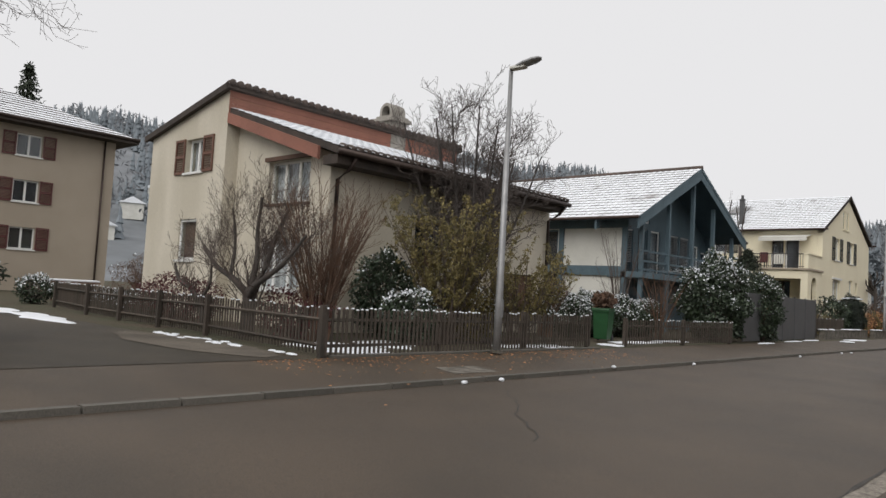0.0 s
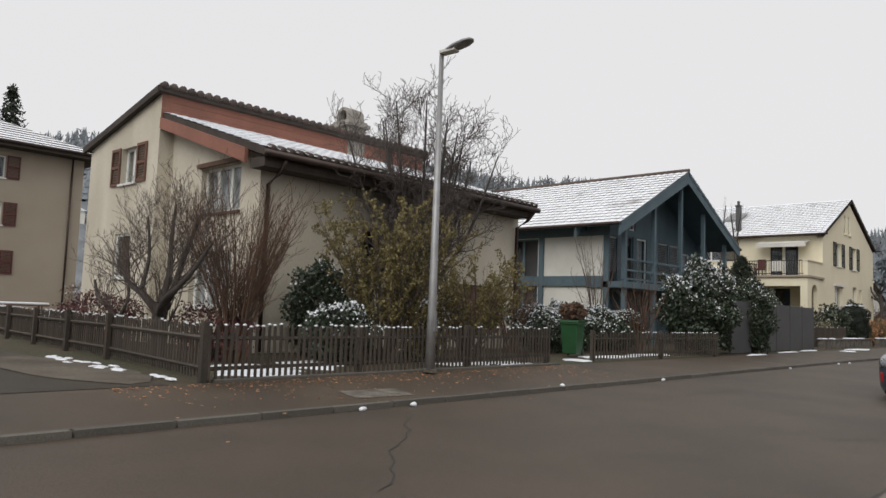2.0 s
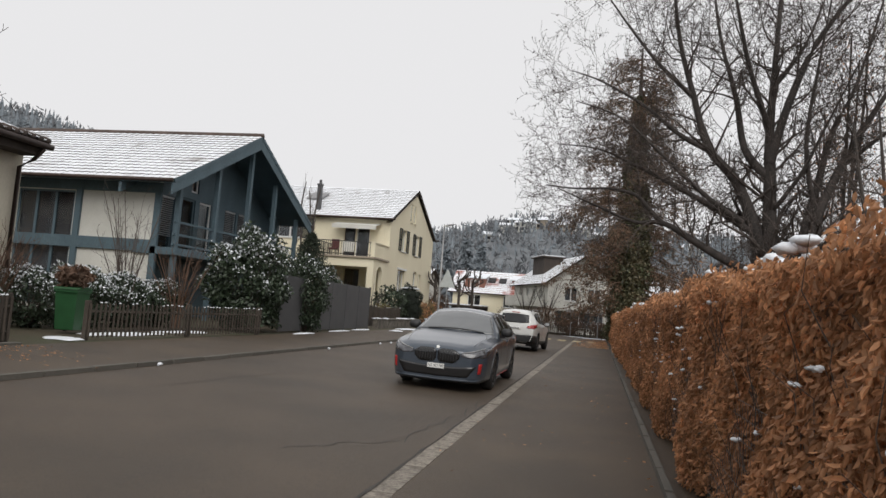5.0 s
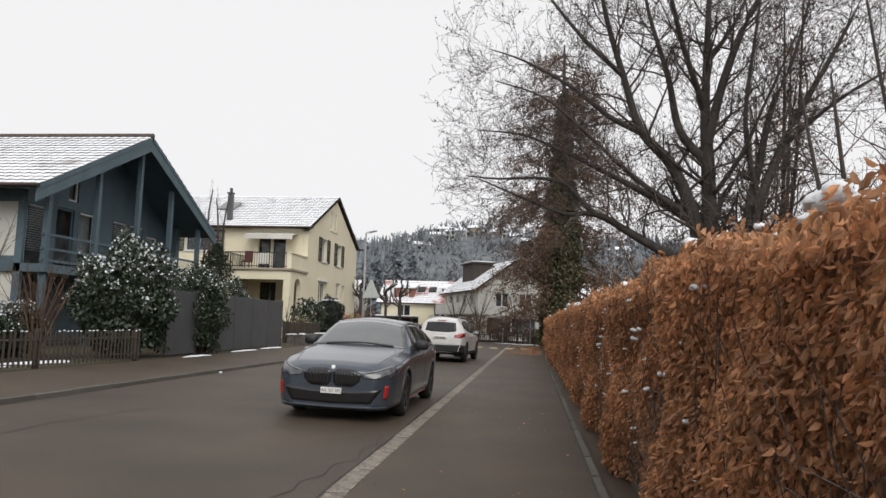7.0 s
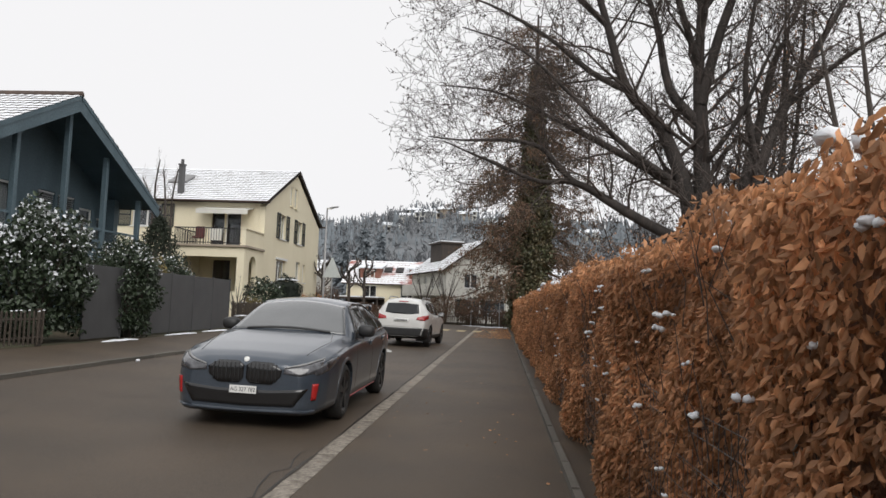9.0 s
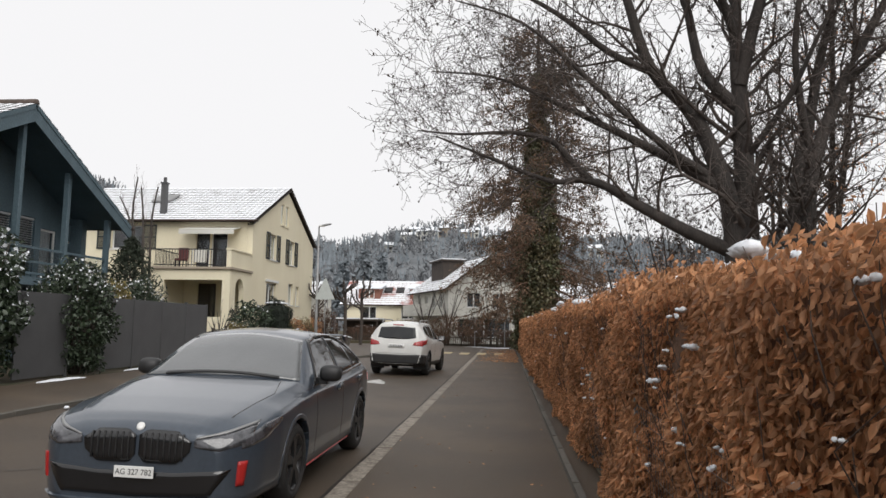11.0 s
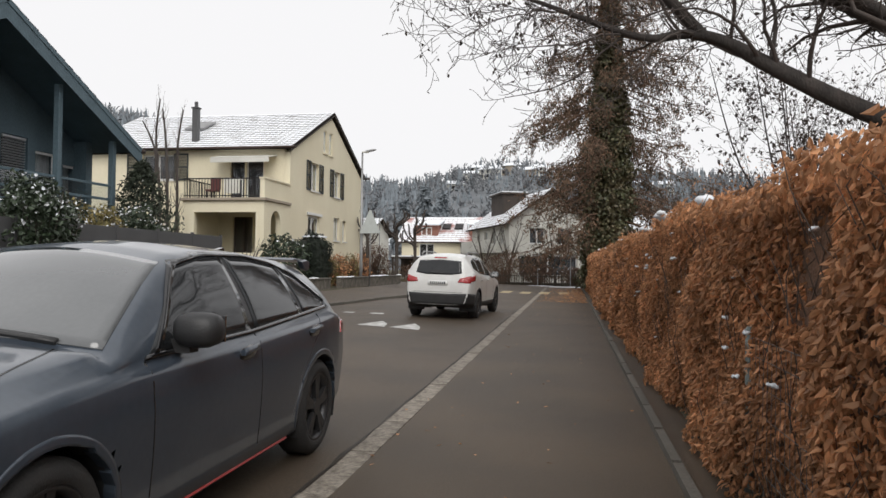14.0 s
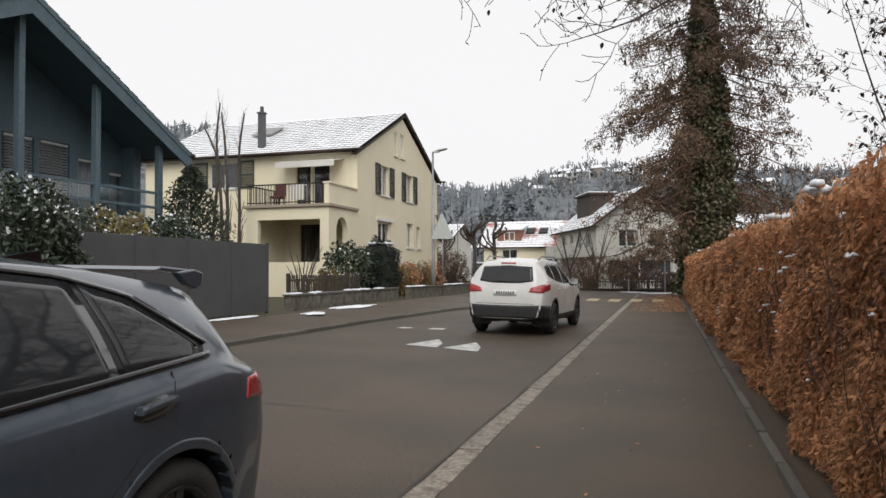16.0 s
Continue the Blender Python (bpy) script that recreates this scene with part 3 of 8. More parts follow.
# street side
hs = [(6.1, 0.45, 8.4, 1.86), (2.7, 1.9, 4.0, 3.1)]
oS = A(-14.0, 11.41, GZ)
wall(house_a, oS, (0, 1, 0), (1, 0, 0), 8.78, 4.35, hs, plaster_a)
gm_ = frame_axes(oS, (0, 1, 0), (1, 0, 0))
gd = part("garage_door", Shape().box((6.1, -0.2, 0.45), (8.4, -0.165, 1.86), 0, gm_), dark_wood, house_a, "brown boarded garage door")
for i in range(12):
    part("board", Shape().box((6.12 + i * 0.19, -0.16, 0.45), (6.12 + i * 0.19 + 0.175, -0.12, 1.84), 0, gm_), brown_wood, gd)
window(house_a, oS, (0, 1, 0), (1, 0, 0), *hs[1], frame_mat=brown_wood, leaves=2, back=room_dark)
wall(house_a, A(-22.65, 11.01, GZ), (0, 1, 0), (-1, 0, 0), 9.18, 5.46, [], plaster_a)


def back_top(q):
    return top_left(q) if q < 4.3 else 6.02 - (q - 4.42) * 0.315 - GZ


wall(house_a, A(-22.65, 20.5, GZ), (1, 0, 0), (0, 1, 0), 8.64, back_top, [], plaster_a)
# the upper step between the roofs, clad in rust red boards
step = part("step_cladding", Shape().box(A(-18.45, 10.73, 6.0), A(-18.245, 20.3, 6.78)), red_clad, house_a, "rust-red boarded strip between the two roofs")
for i in range(4):
    part("board", Shape().box(A(-18.243, 10.705, 6.03 + i * 0.185), A(-18.225 + 0.004 * (i % 2), 20.32, 6.21 + i * 0.185)), red_clad, step)
sl = Vector((0.953, 0, -0.302))
tiled_roof(house_a, "lower_roof", A(-18.22, 10.75, 6.27), (0, 1, 0), sl, 9.75, 5.17, tile_snow, tile_snow, 14, 34, 0.16)
sl2 = Vector((-0.977, 0, -0.213))
tiled_roof(house_a, "upper_roof", A(-18.12, 10.56, 6.93), (0, 1, 0), sl2, 9.95, 4.85, tile_snow, tile_dark, 14, 36, 0.14)
# bare tile ends along the ridge of the upper roof
ends = Shape()
for i in range(40):
    y = 10.58 + i * 0.248
    ends.tube([A(-18.32, y + 0.12, 6.95), A(-18.07, y + 0.12, 6.965)], 0.10, 7)
part("ridge_tiles", ends, tile_dark, house_a, "row of dark tile ends along the upper edge", smooth=True)
part("barge_board", Shape().prism([A(-18.22, 0, 6.13)[::2], A(-14.02, 0, 4.79)[::2], A(-14.02, 0, 4.47)[::2], A(-18.22, 0, 5.84)[::2]], "y", -0.32, -0.24), red_clad, house_a, "rust-red sloping barge board")
part("barge_board", Shape().prism([A(-18.14, 0, 6.94)[::2], A(-22.9, 0, 5.90)[::2], A(-22.9, 0, 5.72)[::2], A(-18.14, 0, 6.76)[::2]], "y", -0.47, -0.38), dark_wood, house_a)
tips = Shape()
for i in range(40):
    y = 10.80 + i * 0.243
    tips.tube([A(-13.42, y + 0.11, 4.765), A(-13.24, y + 0.11, 4.70)], 0.085, 7)
part("eaves_tiles", tips, tile_dark, house_a, "row of bare dark tile ends along the eaves", smooth=True)
part("eaves_beam", Shape().box(A(-13.95, 10.8, 4.34), A(-13.4, 20.4, 4.56)), dark_wood, house_a, "dark timber eaves box")
part("eaves_gutter", Shape().tube([A(-13.22, 10.7, 4.60), A(-13.22, 20.5, 4.57)], 0.075, 8), copper, house_a, smooth=True)
gutter_pipe(house_a, [A(-13.25, 11.25, 4.5), A(-13.5, 11.25, 4.25), A(-13.9, 11.25, 4.05), A(-13.92, 11.25, 0.35)])
gutter_pipe(house_a, [A(-13.25, 20.3, 4.5), A(-13.5, 20.3, 4.25), A(-13.9, 20.3, 4.05), A(-13.92, 20.3, 0.35)])
ch = Shape().box(A(-18.96, 16.9, 6.2), A(-18.2, 17.6, 7.25))
ch.box(A(-19.0, 16.86, 7.0), A(-18.16, 17.64, 7.06)).box(A(-19.08, 16.78, 7.25), A(-18.08, 17.72, 7.38)).box(A(-19.0, 16.86, 7.38), A(-18.16, 17.64, 7.46))
chim = part("chimney", ch, chimney_stone, house_a, "rendered chimney with an arched cowl", bevel=0.015)
cow = Shape()
for i in range(8):
    a0, a1 = math.pi * i / 8, math.pi * (i + 1) / 8
    cow.prism([(-18.58 + 14 + math.cos(a) * r, 7.62 - GZ + math.sin(a) * r) for a, r in ((a0, 0.30), (a1, 0.30), (a1, 0.20), (a0, 0.20))], "y", 5.92, 6.58)
for x in (-18.88, -18.38):
    cow.box(A(x, 16.92, 7.46), A(x + 0.10, 17.58, 7.62))
part("cowl", cow, chimney_stone, chim)
# dark sheet added across the cowl in place of the shade inside it
part("flue_dark", Shape().box(A(-18.77, 17.2, 7.47), A(-18.39, 17.3, 7.78)), dark_metal, chim)

# --- the blue timber-framed house with a deep gable balcony ---
house_b = thing("house", "blue-stained timber-framed house with a snowy tiled gable roof", "house", pose(-14.05, 32.66, GZ) @ Matrix.Diagonal((1.03, 1.03, 1.02, 1)))


def B(x, y, z):
    return (x + 13.6, y - 31.85, z - GZ)


for side in (-1, 1):
    d = Vector((0, side * 0.894, -0.447))
    tiled_roof(house_b, "roof_slope", B(-27.5, 31.85, 7.75), (1, 0, 0), d, 14.0, 6.35, tile_snow, tile_dark, 17, 46, 0.12, blue_wood)
for side in (-1, 1):
    y1 = 31.85 + side * 5.7
    for x, w in ((-13.52, 0.06), (-15.4, 0.1)):
        part("verge_board", Shape().prism([(0, 7.62 - GZ), (side * 5.72, 4.76 - GZ), (side * 5.72, 4.42 - GZ), (0, 7.22 - GZ)], "x", x + 13.6 - w, x + 13.6), blue_wood, house_b)
    part("eaves_gutter", Shape().tube([B(-27.4, 31.85 + side * 5.82, 4.86), B(-13.5, 31.85 + side * 5.82, 4.86)], 0.07, 8), copper, house_b, smooth=True)
part("ridge_tiles", Shape().tube([B(-27.5, 31.85, 7.78), B(-13.5, 31.85, 7.78)], 0.11, 8), tile_dark, house_b, smooth=True)
# front posts of the balcony and the beams between them
for y in (27.1, 29.45, 31.85, 34.15, 36.55):
    zt = 7.3 - abs(y - 31.85) * 0.49
    part("post", Shape().box(B(-13.95, y - 0.08, 0.3), B(-13.79, y + 0.08, zt)), blue_wood, house_b, bevel=0.008)
part("balcony_floor", Shape().box(B(-15.28, 26.9, 2.5), B(-13.7, 36.9, 2.74)), blue_wood, house_b, "blue timber balcony deck")
for z in (3.62, 3.2, 2.86):
    part("rail", Shape().box(B(-13.92, 26.95, z - 0.035), B(-13.84, 36.7, z + 0.035)), blue_wood, house_b)
pn = Shape()
for a, b in ((27.2, 29.35), (29.55, 31.75), (31.95, 34.05), (34.25, 36.45)):
    pn.box(B(-13.89, a, 2.9), B(-13.88, b, 3.58))
ob = part("balustrade_glass", pn, glass, house_b)
ob.visible_shadow = False


def b_top(q):
    return 7.25 - abs(q - 4.95) * 0.5 - GZ


b_top.apex = 4.95
# gable wall behind the balcony
def b_wall(q):
    return b_top(q + 0.42)


b_wall.apex = 4.53
ob_ = B(-15.3, 27.32, GZ)
hb = [(0.1, 2.45, 0.75, 4.1), (0.85, 2.45, 1.75, 4.4), (2.2, 2.45, 3.1, 4.5), (5.35, 2.55, 6.3, 4.5), (6.45, 2.55, 7.45, 4.5), (7.75, 2.45, 8.6, 4.2), (8.9, 2.45, 9.6, 3.95), (2.75, 4.78, 3.25, 5.55), (3.4, 2.45, 4.3, 4.5)]
wall(house_b, ob_, (0, 1, 0), (1, 0, 0), 9.75, b_wall, hb, blue_wood)
louvre = material("blind_slats", (0.42, 0.43, 0.44), 0.5, (0.35, 0.36, 0.37), 3, 0.5, 40, 0.05, 0.0, 50)
for k, h in enumerate(hb):
    window(house_b, ob_, (0, 1, 0), (1, 0, 0), *h, frame_mat=white_paint if k in (0, 5, 6, 7, 8) else blue_wood, leaves=1, back=curtain if k in (0, 5, 6, 7, 8) else room_dark, sill=False, deep=0.06)
    if k in (1, 3, 4):
        bl = part("venetian_blind", Shape().box((h[0] + 0.06, -0.03, h[3] - 0.08), (h[2] - 0.06, 0.03, h[3] - 0.03), 0, frame_axes(ob_, (0, 1, 0), (1, 0, 0)) @ Matrix.Translation((0, -0.03, 0))), louvre, house_b, "pale venetian blind")
        m_ = frame_axes(ob_, (0, 1, 0), (1, 0, 0))
        for i in range(int((h[3] - h[1]) * 0.75 / 0.075)):
            mm = m_ @ Matrix.Translation((0, -0.03, h[3] - 0.1 - i * 0.075)) @ Matrix.Rotation(radians(30), 4, "X")
            part("slat", Shape().box((h[0] + 0.08, -0.03, -0.004), (h[2] - 0.08, 0.03, 0.004), 0, mm), louvre, bl)
# side wall towards the cream house: white panels in a blue frame
os_ = B(-27.0, 27.0, GZ)
wall(house_b, os_, (1, 0, 0), (0, -1, 0), 12.35, 4.75, [(6.9, 0.3, 9.2, 4.2)], plaster_w)
window(house_b, os_, (1, 0, 0), (0, -1, 0), 6.9, 0.3, 9.2, 4.2, frame_mat=blue_wood, leaves=3, deep=0.05)
for x in (-27.0, -24.0, -20.4, -17.7, -14.66):
    part("frame_post", Shape().box(B(x, 26.9, 0.3), B(x + 0.22, 27.02, 4.9)), blue_wood, house_b, bevel=0.008)
part("frame_beam", Shape().box(B(-27.0, 26.91, 2.55), B(-14.6, 27.01, 2.95)), blue_wood, house_b)
part("frame_beam", Shape().box(B(-27.0, 26.91, 4.55), B(-14.4, 27.015, 4.9)), blue_wood, house_b)
wall(house_b, B(-27.0, 37.07, GZ), (1, 0, 0), (0, 1, 0), 12.08, 4.75, [], blue_wood)
wall(house_b, B(-27.003, 27.31, GZ), (0, 1, 0), (-1, 0, 0), 9.45, lambda q: b_top(q + 0.3), [], plaster_w)
part("flue", Shape().tube([B(-19.0, 35.0, 5.5), B(-19.0, 35.0, 7.6)], 0.06, 8), galvanised, house_b, smooth=True)

# --- the pale yellow house with a loggia ---
house_y = thing("house", "pale yellow plastered house with a balcony over an arched loggia", "house", pose(-13.2, 55.3, GZ))


def Y(x, y, z):
    return (x + 13.2, y - 55.3, z - GZ)


def y_top(q):
    return 9.35 - abs(q - 5.95) * 0.463 - GZ


y_top.apex = 5.95
oy = Y(-13.2, 49.35, GZ)
hy = [(2.75, 4.75, 3.95, 6.2), (6.35, 4.75, 7.5, 6.2), (2.45, 2.15, 4.15, 3.45), (6.5, 2.3, 7.5, 3.6), (8.1, 2.3, 8.75, 3.5), (4.6, 6.95, 5.15, 8.2), (5.55, 6.95, 6.1, 8.2)]
wall(house_y, oy, (0, 1, 0), (1, 0, 0), 11.9, y_top, hy, plaster_y)
for k, h in enumerate(hy):
    if k < 2:
        window(house_y, oy, (0, 1, 0), (1, 0, 0), *h, back=curtain, shutters=shutter_grey, shutter_w=0.6)
    elif k < 5:
        window(house_y, oy, (0, 1, 0), (1, 0, 0), *h, back=brown_wood if k == 2 else curtain, leaves=2 if k < 4 else 1, frame_mat=white_paint)
    else:
        window(house_y, oy, (0, 1, 0), (1, 0, 0), *h, back=plaster_y, leaves=1, frame_mat=plaster_y, deep=0.03, label="narrow closed attic shutter")
part("lintel", Shape().box(Y(-13.2, 51.6, 3.8), Y(-13.12, 53.75, 3.93)), white_paint, house_y)
# front behind the loggia
of = Y(-24.5, 49.35, GZ)
wall(house_y, of, (1, 0, 0), (0, -1, 0), 10.99, 6.75 - GZ, [(3.6, 5.0, 5.3, 6.25), (8.25, 3.85, 9.0, 6.05), (9.05, 3.85, 9.95, 6.05), (8.45, 0.9, 9.45, 3.2)], plaster_y)
window(house_y, of, (1, 0, 0), (0, -1, 0), 3.6, 5.0, 5.3, 6.25, shutters=shutter_grey, shutter_w=0.75)
window(house_y, of, (1, 0, 0), (0, -1, 0), 8.25, 3.85, 9.0, 6.05, leaves=1, sill=False, frame_mat=dark_wood)
window(house_y, of, (1, 0, 0), (0, -1, 0), 9.05, 3.85, 9.95, 6.05, leaves=1, sill=False)
window(house_y, of, (1, 0, 0), (0, -1, 0), 8.45, 0.9, 9.45, 3.2, leaves=2, sill=False, frame_mat=dark_wood)
wall(house_y, Y(-24.503, 49.66, GZ), (0, 1, 0), (-1, 0, 0), 11.2, 6.7 - GZ, [], plaster_y)
wall(house_y, Y(-24.5, 61.2, GZ), (1, 0, 0), (0, 1, 0), 10.99, 6.7 - GZ, [], plaster_y)
# the loggia standing forward: front with a wide opening, arched side, slab, parapet, rail
LX, LY, LZ = -17.05, 46.5, 4.05
wall(house_y, Y(LX, LY, GZ), (1, 0, 0), (0, -1, 0), -13.21 - LX, LZ - GZ, [(0.55, 1.45, 3.45, 3.22)], plaster_y, 0.25)
wall(house_y, Y(LX, LY + 0.25, GZ), (0, 1, 0), (-1, 0, 0), 49.34 - LY - 0.25, LZ - GZ, [], plaster_y, 0.25)
for ya, yb in ((LY, 47.2), (48.32, 49.345)):
    part("loggia_pier", Shape().box(Y(-13.45, ya + (0.25 if ya == LY else 0), GZ), Y(-13.2, yb, LZ)), plaster_y, house_y)
part("loggia_sill_wall", Shape().box(Y(-13.45, 47.2, GZ), Y(-13.2, 48.32, 1.5)), plaster_y, house_y)
arch = Shape()
for i in range(12):
    a0, a1 = math.pi * i / 12, math.pi * (i + 1) / 12
    y0, y1 = 47.76 + 0.56 * math.cos(a0) - 55.3, 47.76 + 0.56 * math.cos(a1) - 55.3
    arch.prism([(y1, 3.12 + 0.56 * math.sin(a1) - GZ), (y0, 3.12 + 0.56 * math.sin(a0) - GZ), (y0, LZ - GZ), (y1, LZ - GZ)], "x", -0.25, 0)
part("arch", arch, plaster_y, house_y, "round arch in the side of the loggia")
part("balcony_slab", Shape().box(Y(LX - 0.12, LY - 0.12, LZ), Y(-13.1, 49.345, LZ + 0.12)), plaster_c, house_y, bevel=0.015)
part("parapet", Shape().box(Y(-13.42, LY, LZ + 0.12), Y(-13.2, 49.345, 5.0)).box(Y(-13.46, LY - 0.04, 5.0), Y(-13.14, 49.345, 5.07)), plaster_y, house_y, "solid rendered balcony side")
part("balcony_rail", Shape().box(Y(LX, LY + 0.02, 5.0), Y(-13.43, LY + 0.07, 5.05)).box(Y(LX, LY + 0.02, 4.25), Y(-13.43, LY + 0.06, 4.29)), dark_metal, house_y)
for i in range(26):
    part("baluster", Shape().box(Y(LX + 0.03 + i * 0.14, LY + 0.03, LZ + 0.12), Y(LX + 0.05 + i * 0.14, LY + 0.055, 5.0)), dark_metal, house_y)
part("balcony_side_rail", Shape().box(Y(LX, LY + 0.07, 5.0), Y(LX + 0.05, 49.345, 5.05)), dark_metal, house_y)
for i in range(18):
    part("baluster", Shape().box(Y(LX + 0.01, LY + 0.2 + i * 0.15, LZ + 0.12), Y(LX + 0.035, LY + 0.22 + i * 0.15, 5.0)), dark_metal, house_y)
aw = Shape()
aw.prism([(48.35 - 55.3, 6.22 - GZ), (49.34 - 55.3, 6.42 - GZ), (49.34 - 55.3, 6.46 - GZ), (48.35 - 55.3, 6.26 - GZ)], "x", Y(-16.75, 0, 0)[0], Y(-13.85, 0, 0)[0])
aw.box(Y(-16.75, 48.33, 6.0), Y(-13.85, 48.36, 6.26))
part("awning", aw, plaster_w, house_y, "pale canvas awning over the balcony")
for side in (-1, 1):
    d = Vector((0, side * 0.9074, -0.4202))
    tiled_roof(house_y, "roof_slope", Y(-24.9, 55.3, 9.70), (1, 0, 0), d, 11.86, 6.9, tile_snow, tile_dark, 18, 40, 0.1, dark_wood)
    part("verge_board", Shape().prism([(0, 9.66 - GZ), (side * 6.28, 6.76 - GZ), (side * 6.28, 6.60 - GZ), (0, 9.50 - GZ)], "x", 0.12, 0.16), dark_wood, house_y)
    part("eaves_gutter", Shape().tube([Y(-24.8, 55.3 + side * 6.38, 6.78), Y(-12.8, 55.3 + side * 6.38, 6.78)], 0.065, 8), copper, house_y, smooth=True)
chy = Shape().box(Y(-18.64, 50.0, 6.9), Y(-18.36, 50.28, 8.95)).box(Y(-18.68, 49.96, 8.95), Y(-18.32, 50.32, 9.02)).tube([Y(-18.5, 50.14, 9.02), Y(-18.5, 50.14, 9.3)], 0.09, 8)
part("chimney", chy, grey_metal, house_y, "slim grey metal-clad chimney")
part("skylight", Shape().box((-0.55, -0.7, 0.03), (0.55, 0.7, 0.12), 0, Matrix.Translation(Y(-19.6, 52.6, 8.53)) @ Matrix.Rotation(radians(24.8), 4, "X")), galvanised, house_y, "grey roof window")

# things on the balcony
chair = thing("balcony_chair", "red padded chair on the balcony", "chair", pose(-16.2, 47.6, 4.17))
part("seat", Shape().box((-0.25, -0.25, 0.38), (0.25, 0.25, 0.48)), maroon, chair, bevel=0.03)
part("backrest", Shape().box((-0.25, 0.2, 0.48), (0.25, 0.3, 1.05)), maroon, chair, bevel=0.04)
for x in (-0.22, 0.18):
    for y in (-0.22, 0.22):
        part("leg", Shape().box((x, y, 0), (x + 0.04, y + 0.04, 0.38)), dark_metal, chair)
dry = thing("drying_rack", "white towels hung on a drying rack on the balcony", "rack", pose(-15.2, 47.6, 4.17))
part("frame", Shape().box((-0.45, -0.02, 0), (-0.42, 0.02, 0.95)).box((0.42, -0.02, 0), (0.45, 0.02, 0.95)).box((-0.45, -0.02, 0.92), (0.45, 0.02, 0.95)), white_paint, dry)
part("towel", Shape().box((-0.35, -0.035, 0.3), (0.3, 0.035, 0.97)), plaster_w, dry, bevel=0.01)

# --- the apartment house ---
house_c = thing("apartment_house", "beige three-storey apartment house with maroon shutters and snowy hip roof", "apartment house", pose(-41, 17.15, GZ))
oc = (0, -30, 0)
hc = []
rows_c = (2.13, 4.55, 6.92)
for z in rows_c:
    for yy, w, h in ((12.2, 1.22, 1.13), (9.85, 1.05, 0.87), (8.0, 1.05, 0.87), (5.3, 1.6, 1.13), (2.0, 1.2, 1.13), (-0.8, 1.2, 1.13)):
        hc.append((yy - 17.15 + 30, z, yy + w - 17.15 + 30, z + h))
wall(house_c, oc, (0, 1, 0), (1, 0, 0), 30, 8.55, hc, plaster_c)
for i, h in enumerate(hc):
    k = i % 6
    window(house_c, oc, (0, 1, 0), (1, 0, 0), *h, back=curtain if (i * 7) % 3 else room_dark, shutters=maroon if k in (0, 4, 5) else None, shutter_w=0.62)
wall(house_c, (-0.31, 0, 0), (-1, 0, 0), (0, 1, 0), 10.38, 8.55, [], plaster_c)
wall(house_c, (-11, -30, 0), (0, 1, 0), (-1, 0, 0), 30, 8.55, [], plaster_c)
wall(house_c, (-0.31, -30, 0), (-1, 0, 0), (0, -1, 0), 10.38, 8.55, [], plaster_c)
rc = Shape()
e, zz, hh = 0.9, 8.64, 2.9
q = [(e, e, zz), (-11 - e, e, zz), (-11 - e, -30 - e, zz), (e, -30 - e, zz)]
r0, r1 = (-5.5, -6.2, zz + hh), (-5.5, -24, zz + hh)
rc.face([q[0], q[1], r0]), rc.face([q[1], q[2], r1, r0]), rc.face([q[2], q[3], r1]), rc.face([q[3], q[0], r0, r1])
part("roof", rc, tile_dark, house_c)
part("soffit", Shape().box((-11 - e, -30 - e, zz - 0.22), (e, e, zz - 0.01)), dark_wood, house_c)
tl = Shape()
rngc = random.Random(8)


def hip_tiles(a, b, c, d, rows, cols):
    """Lapped tile rows on the slope between the lower edge a-b and the upper edge d-c."""
    a, b, c, d = map(Vector, (a, b, c, d))
    up = (b - a).cross(d - a).normalized()
    up = up if up.z > 0 else -up
    for r in range(rows):
        t0, t1 = r / rows, (r + 1.15) / rows
        l0, r0_, l1, r1_ = a.lerp(d, t0), b.lerp(c, t0), a.lerp(d, min(t1, 1)), b.lerp(c, min(t1, 1))
        n = max(1, round((r0_ - l0).length / 0.42))
        for i in range(n):
            p = [l0.lerp(r0_, i / n), l0.lerp(r0_, (i + 0.96) / n), l1.lerp(r1_, (i + 0.96) / n), l1.lerp(r1_, i / n)]
            lift = up * (0.07 + rngc.uniform(-0.01, 0.01))
            tl.face([p[0] + lift, p[1] + lift, p[2] + up * 0.02, p[3] + up * 0.02])
            tl.face([p[0] + lift, p[0], p[1], p[1] + lift], 1)


hip_tiles(q[0], q[1], r0, r0, 14, 0)
hip_tiles(q[3], q[0], r0, r1, 14, 0)
stuff("roof_tiles", tl, [tile_snow, tile_dark], "", "", parent=house_c)
gutter_pipe(house_c, [(0.08, -0.6, 8.4), (0.08, -0.6, 0)])
part("eaves_gutter", Shape().tube([(e + 0.05, e, zz), (e + 0.05, -30 - e, zz)], 0.09, 8), copper, house_c, smooth=True)


# ---- plants ----
def numpy_mesh(name, verts, faces, mats, smooth=False):
    """A mesh of alike faces from arrays."""
    me = bpy.data.meshes.new(name)
    n, k = faces.shape
    me.vertices.add(len(verts))
    me.vertices.foreach_set("co", np.ascontiguousarray(verts, np.float32).ravel())
    me.loops.add(n * k)
    me.loops.foreach_set("vertex_index", np.ascontiguousarray(faces, np.int32).ravel())
    me.polygons.add(n)
    me.polygons.foreach_set("loop_start", np.arange(0, n * k, k, dtype=np.int32))
    if smooth:
        me.polygons.foreach_set("use_smooth", np.ones(n, bool))
    for m in mats if isinstance(mats, (list, tuple)) else [mats]:
        me.materials.append(m)
    me.update(calc_edges=True)
    return me


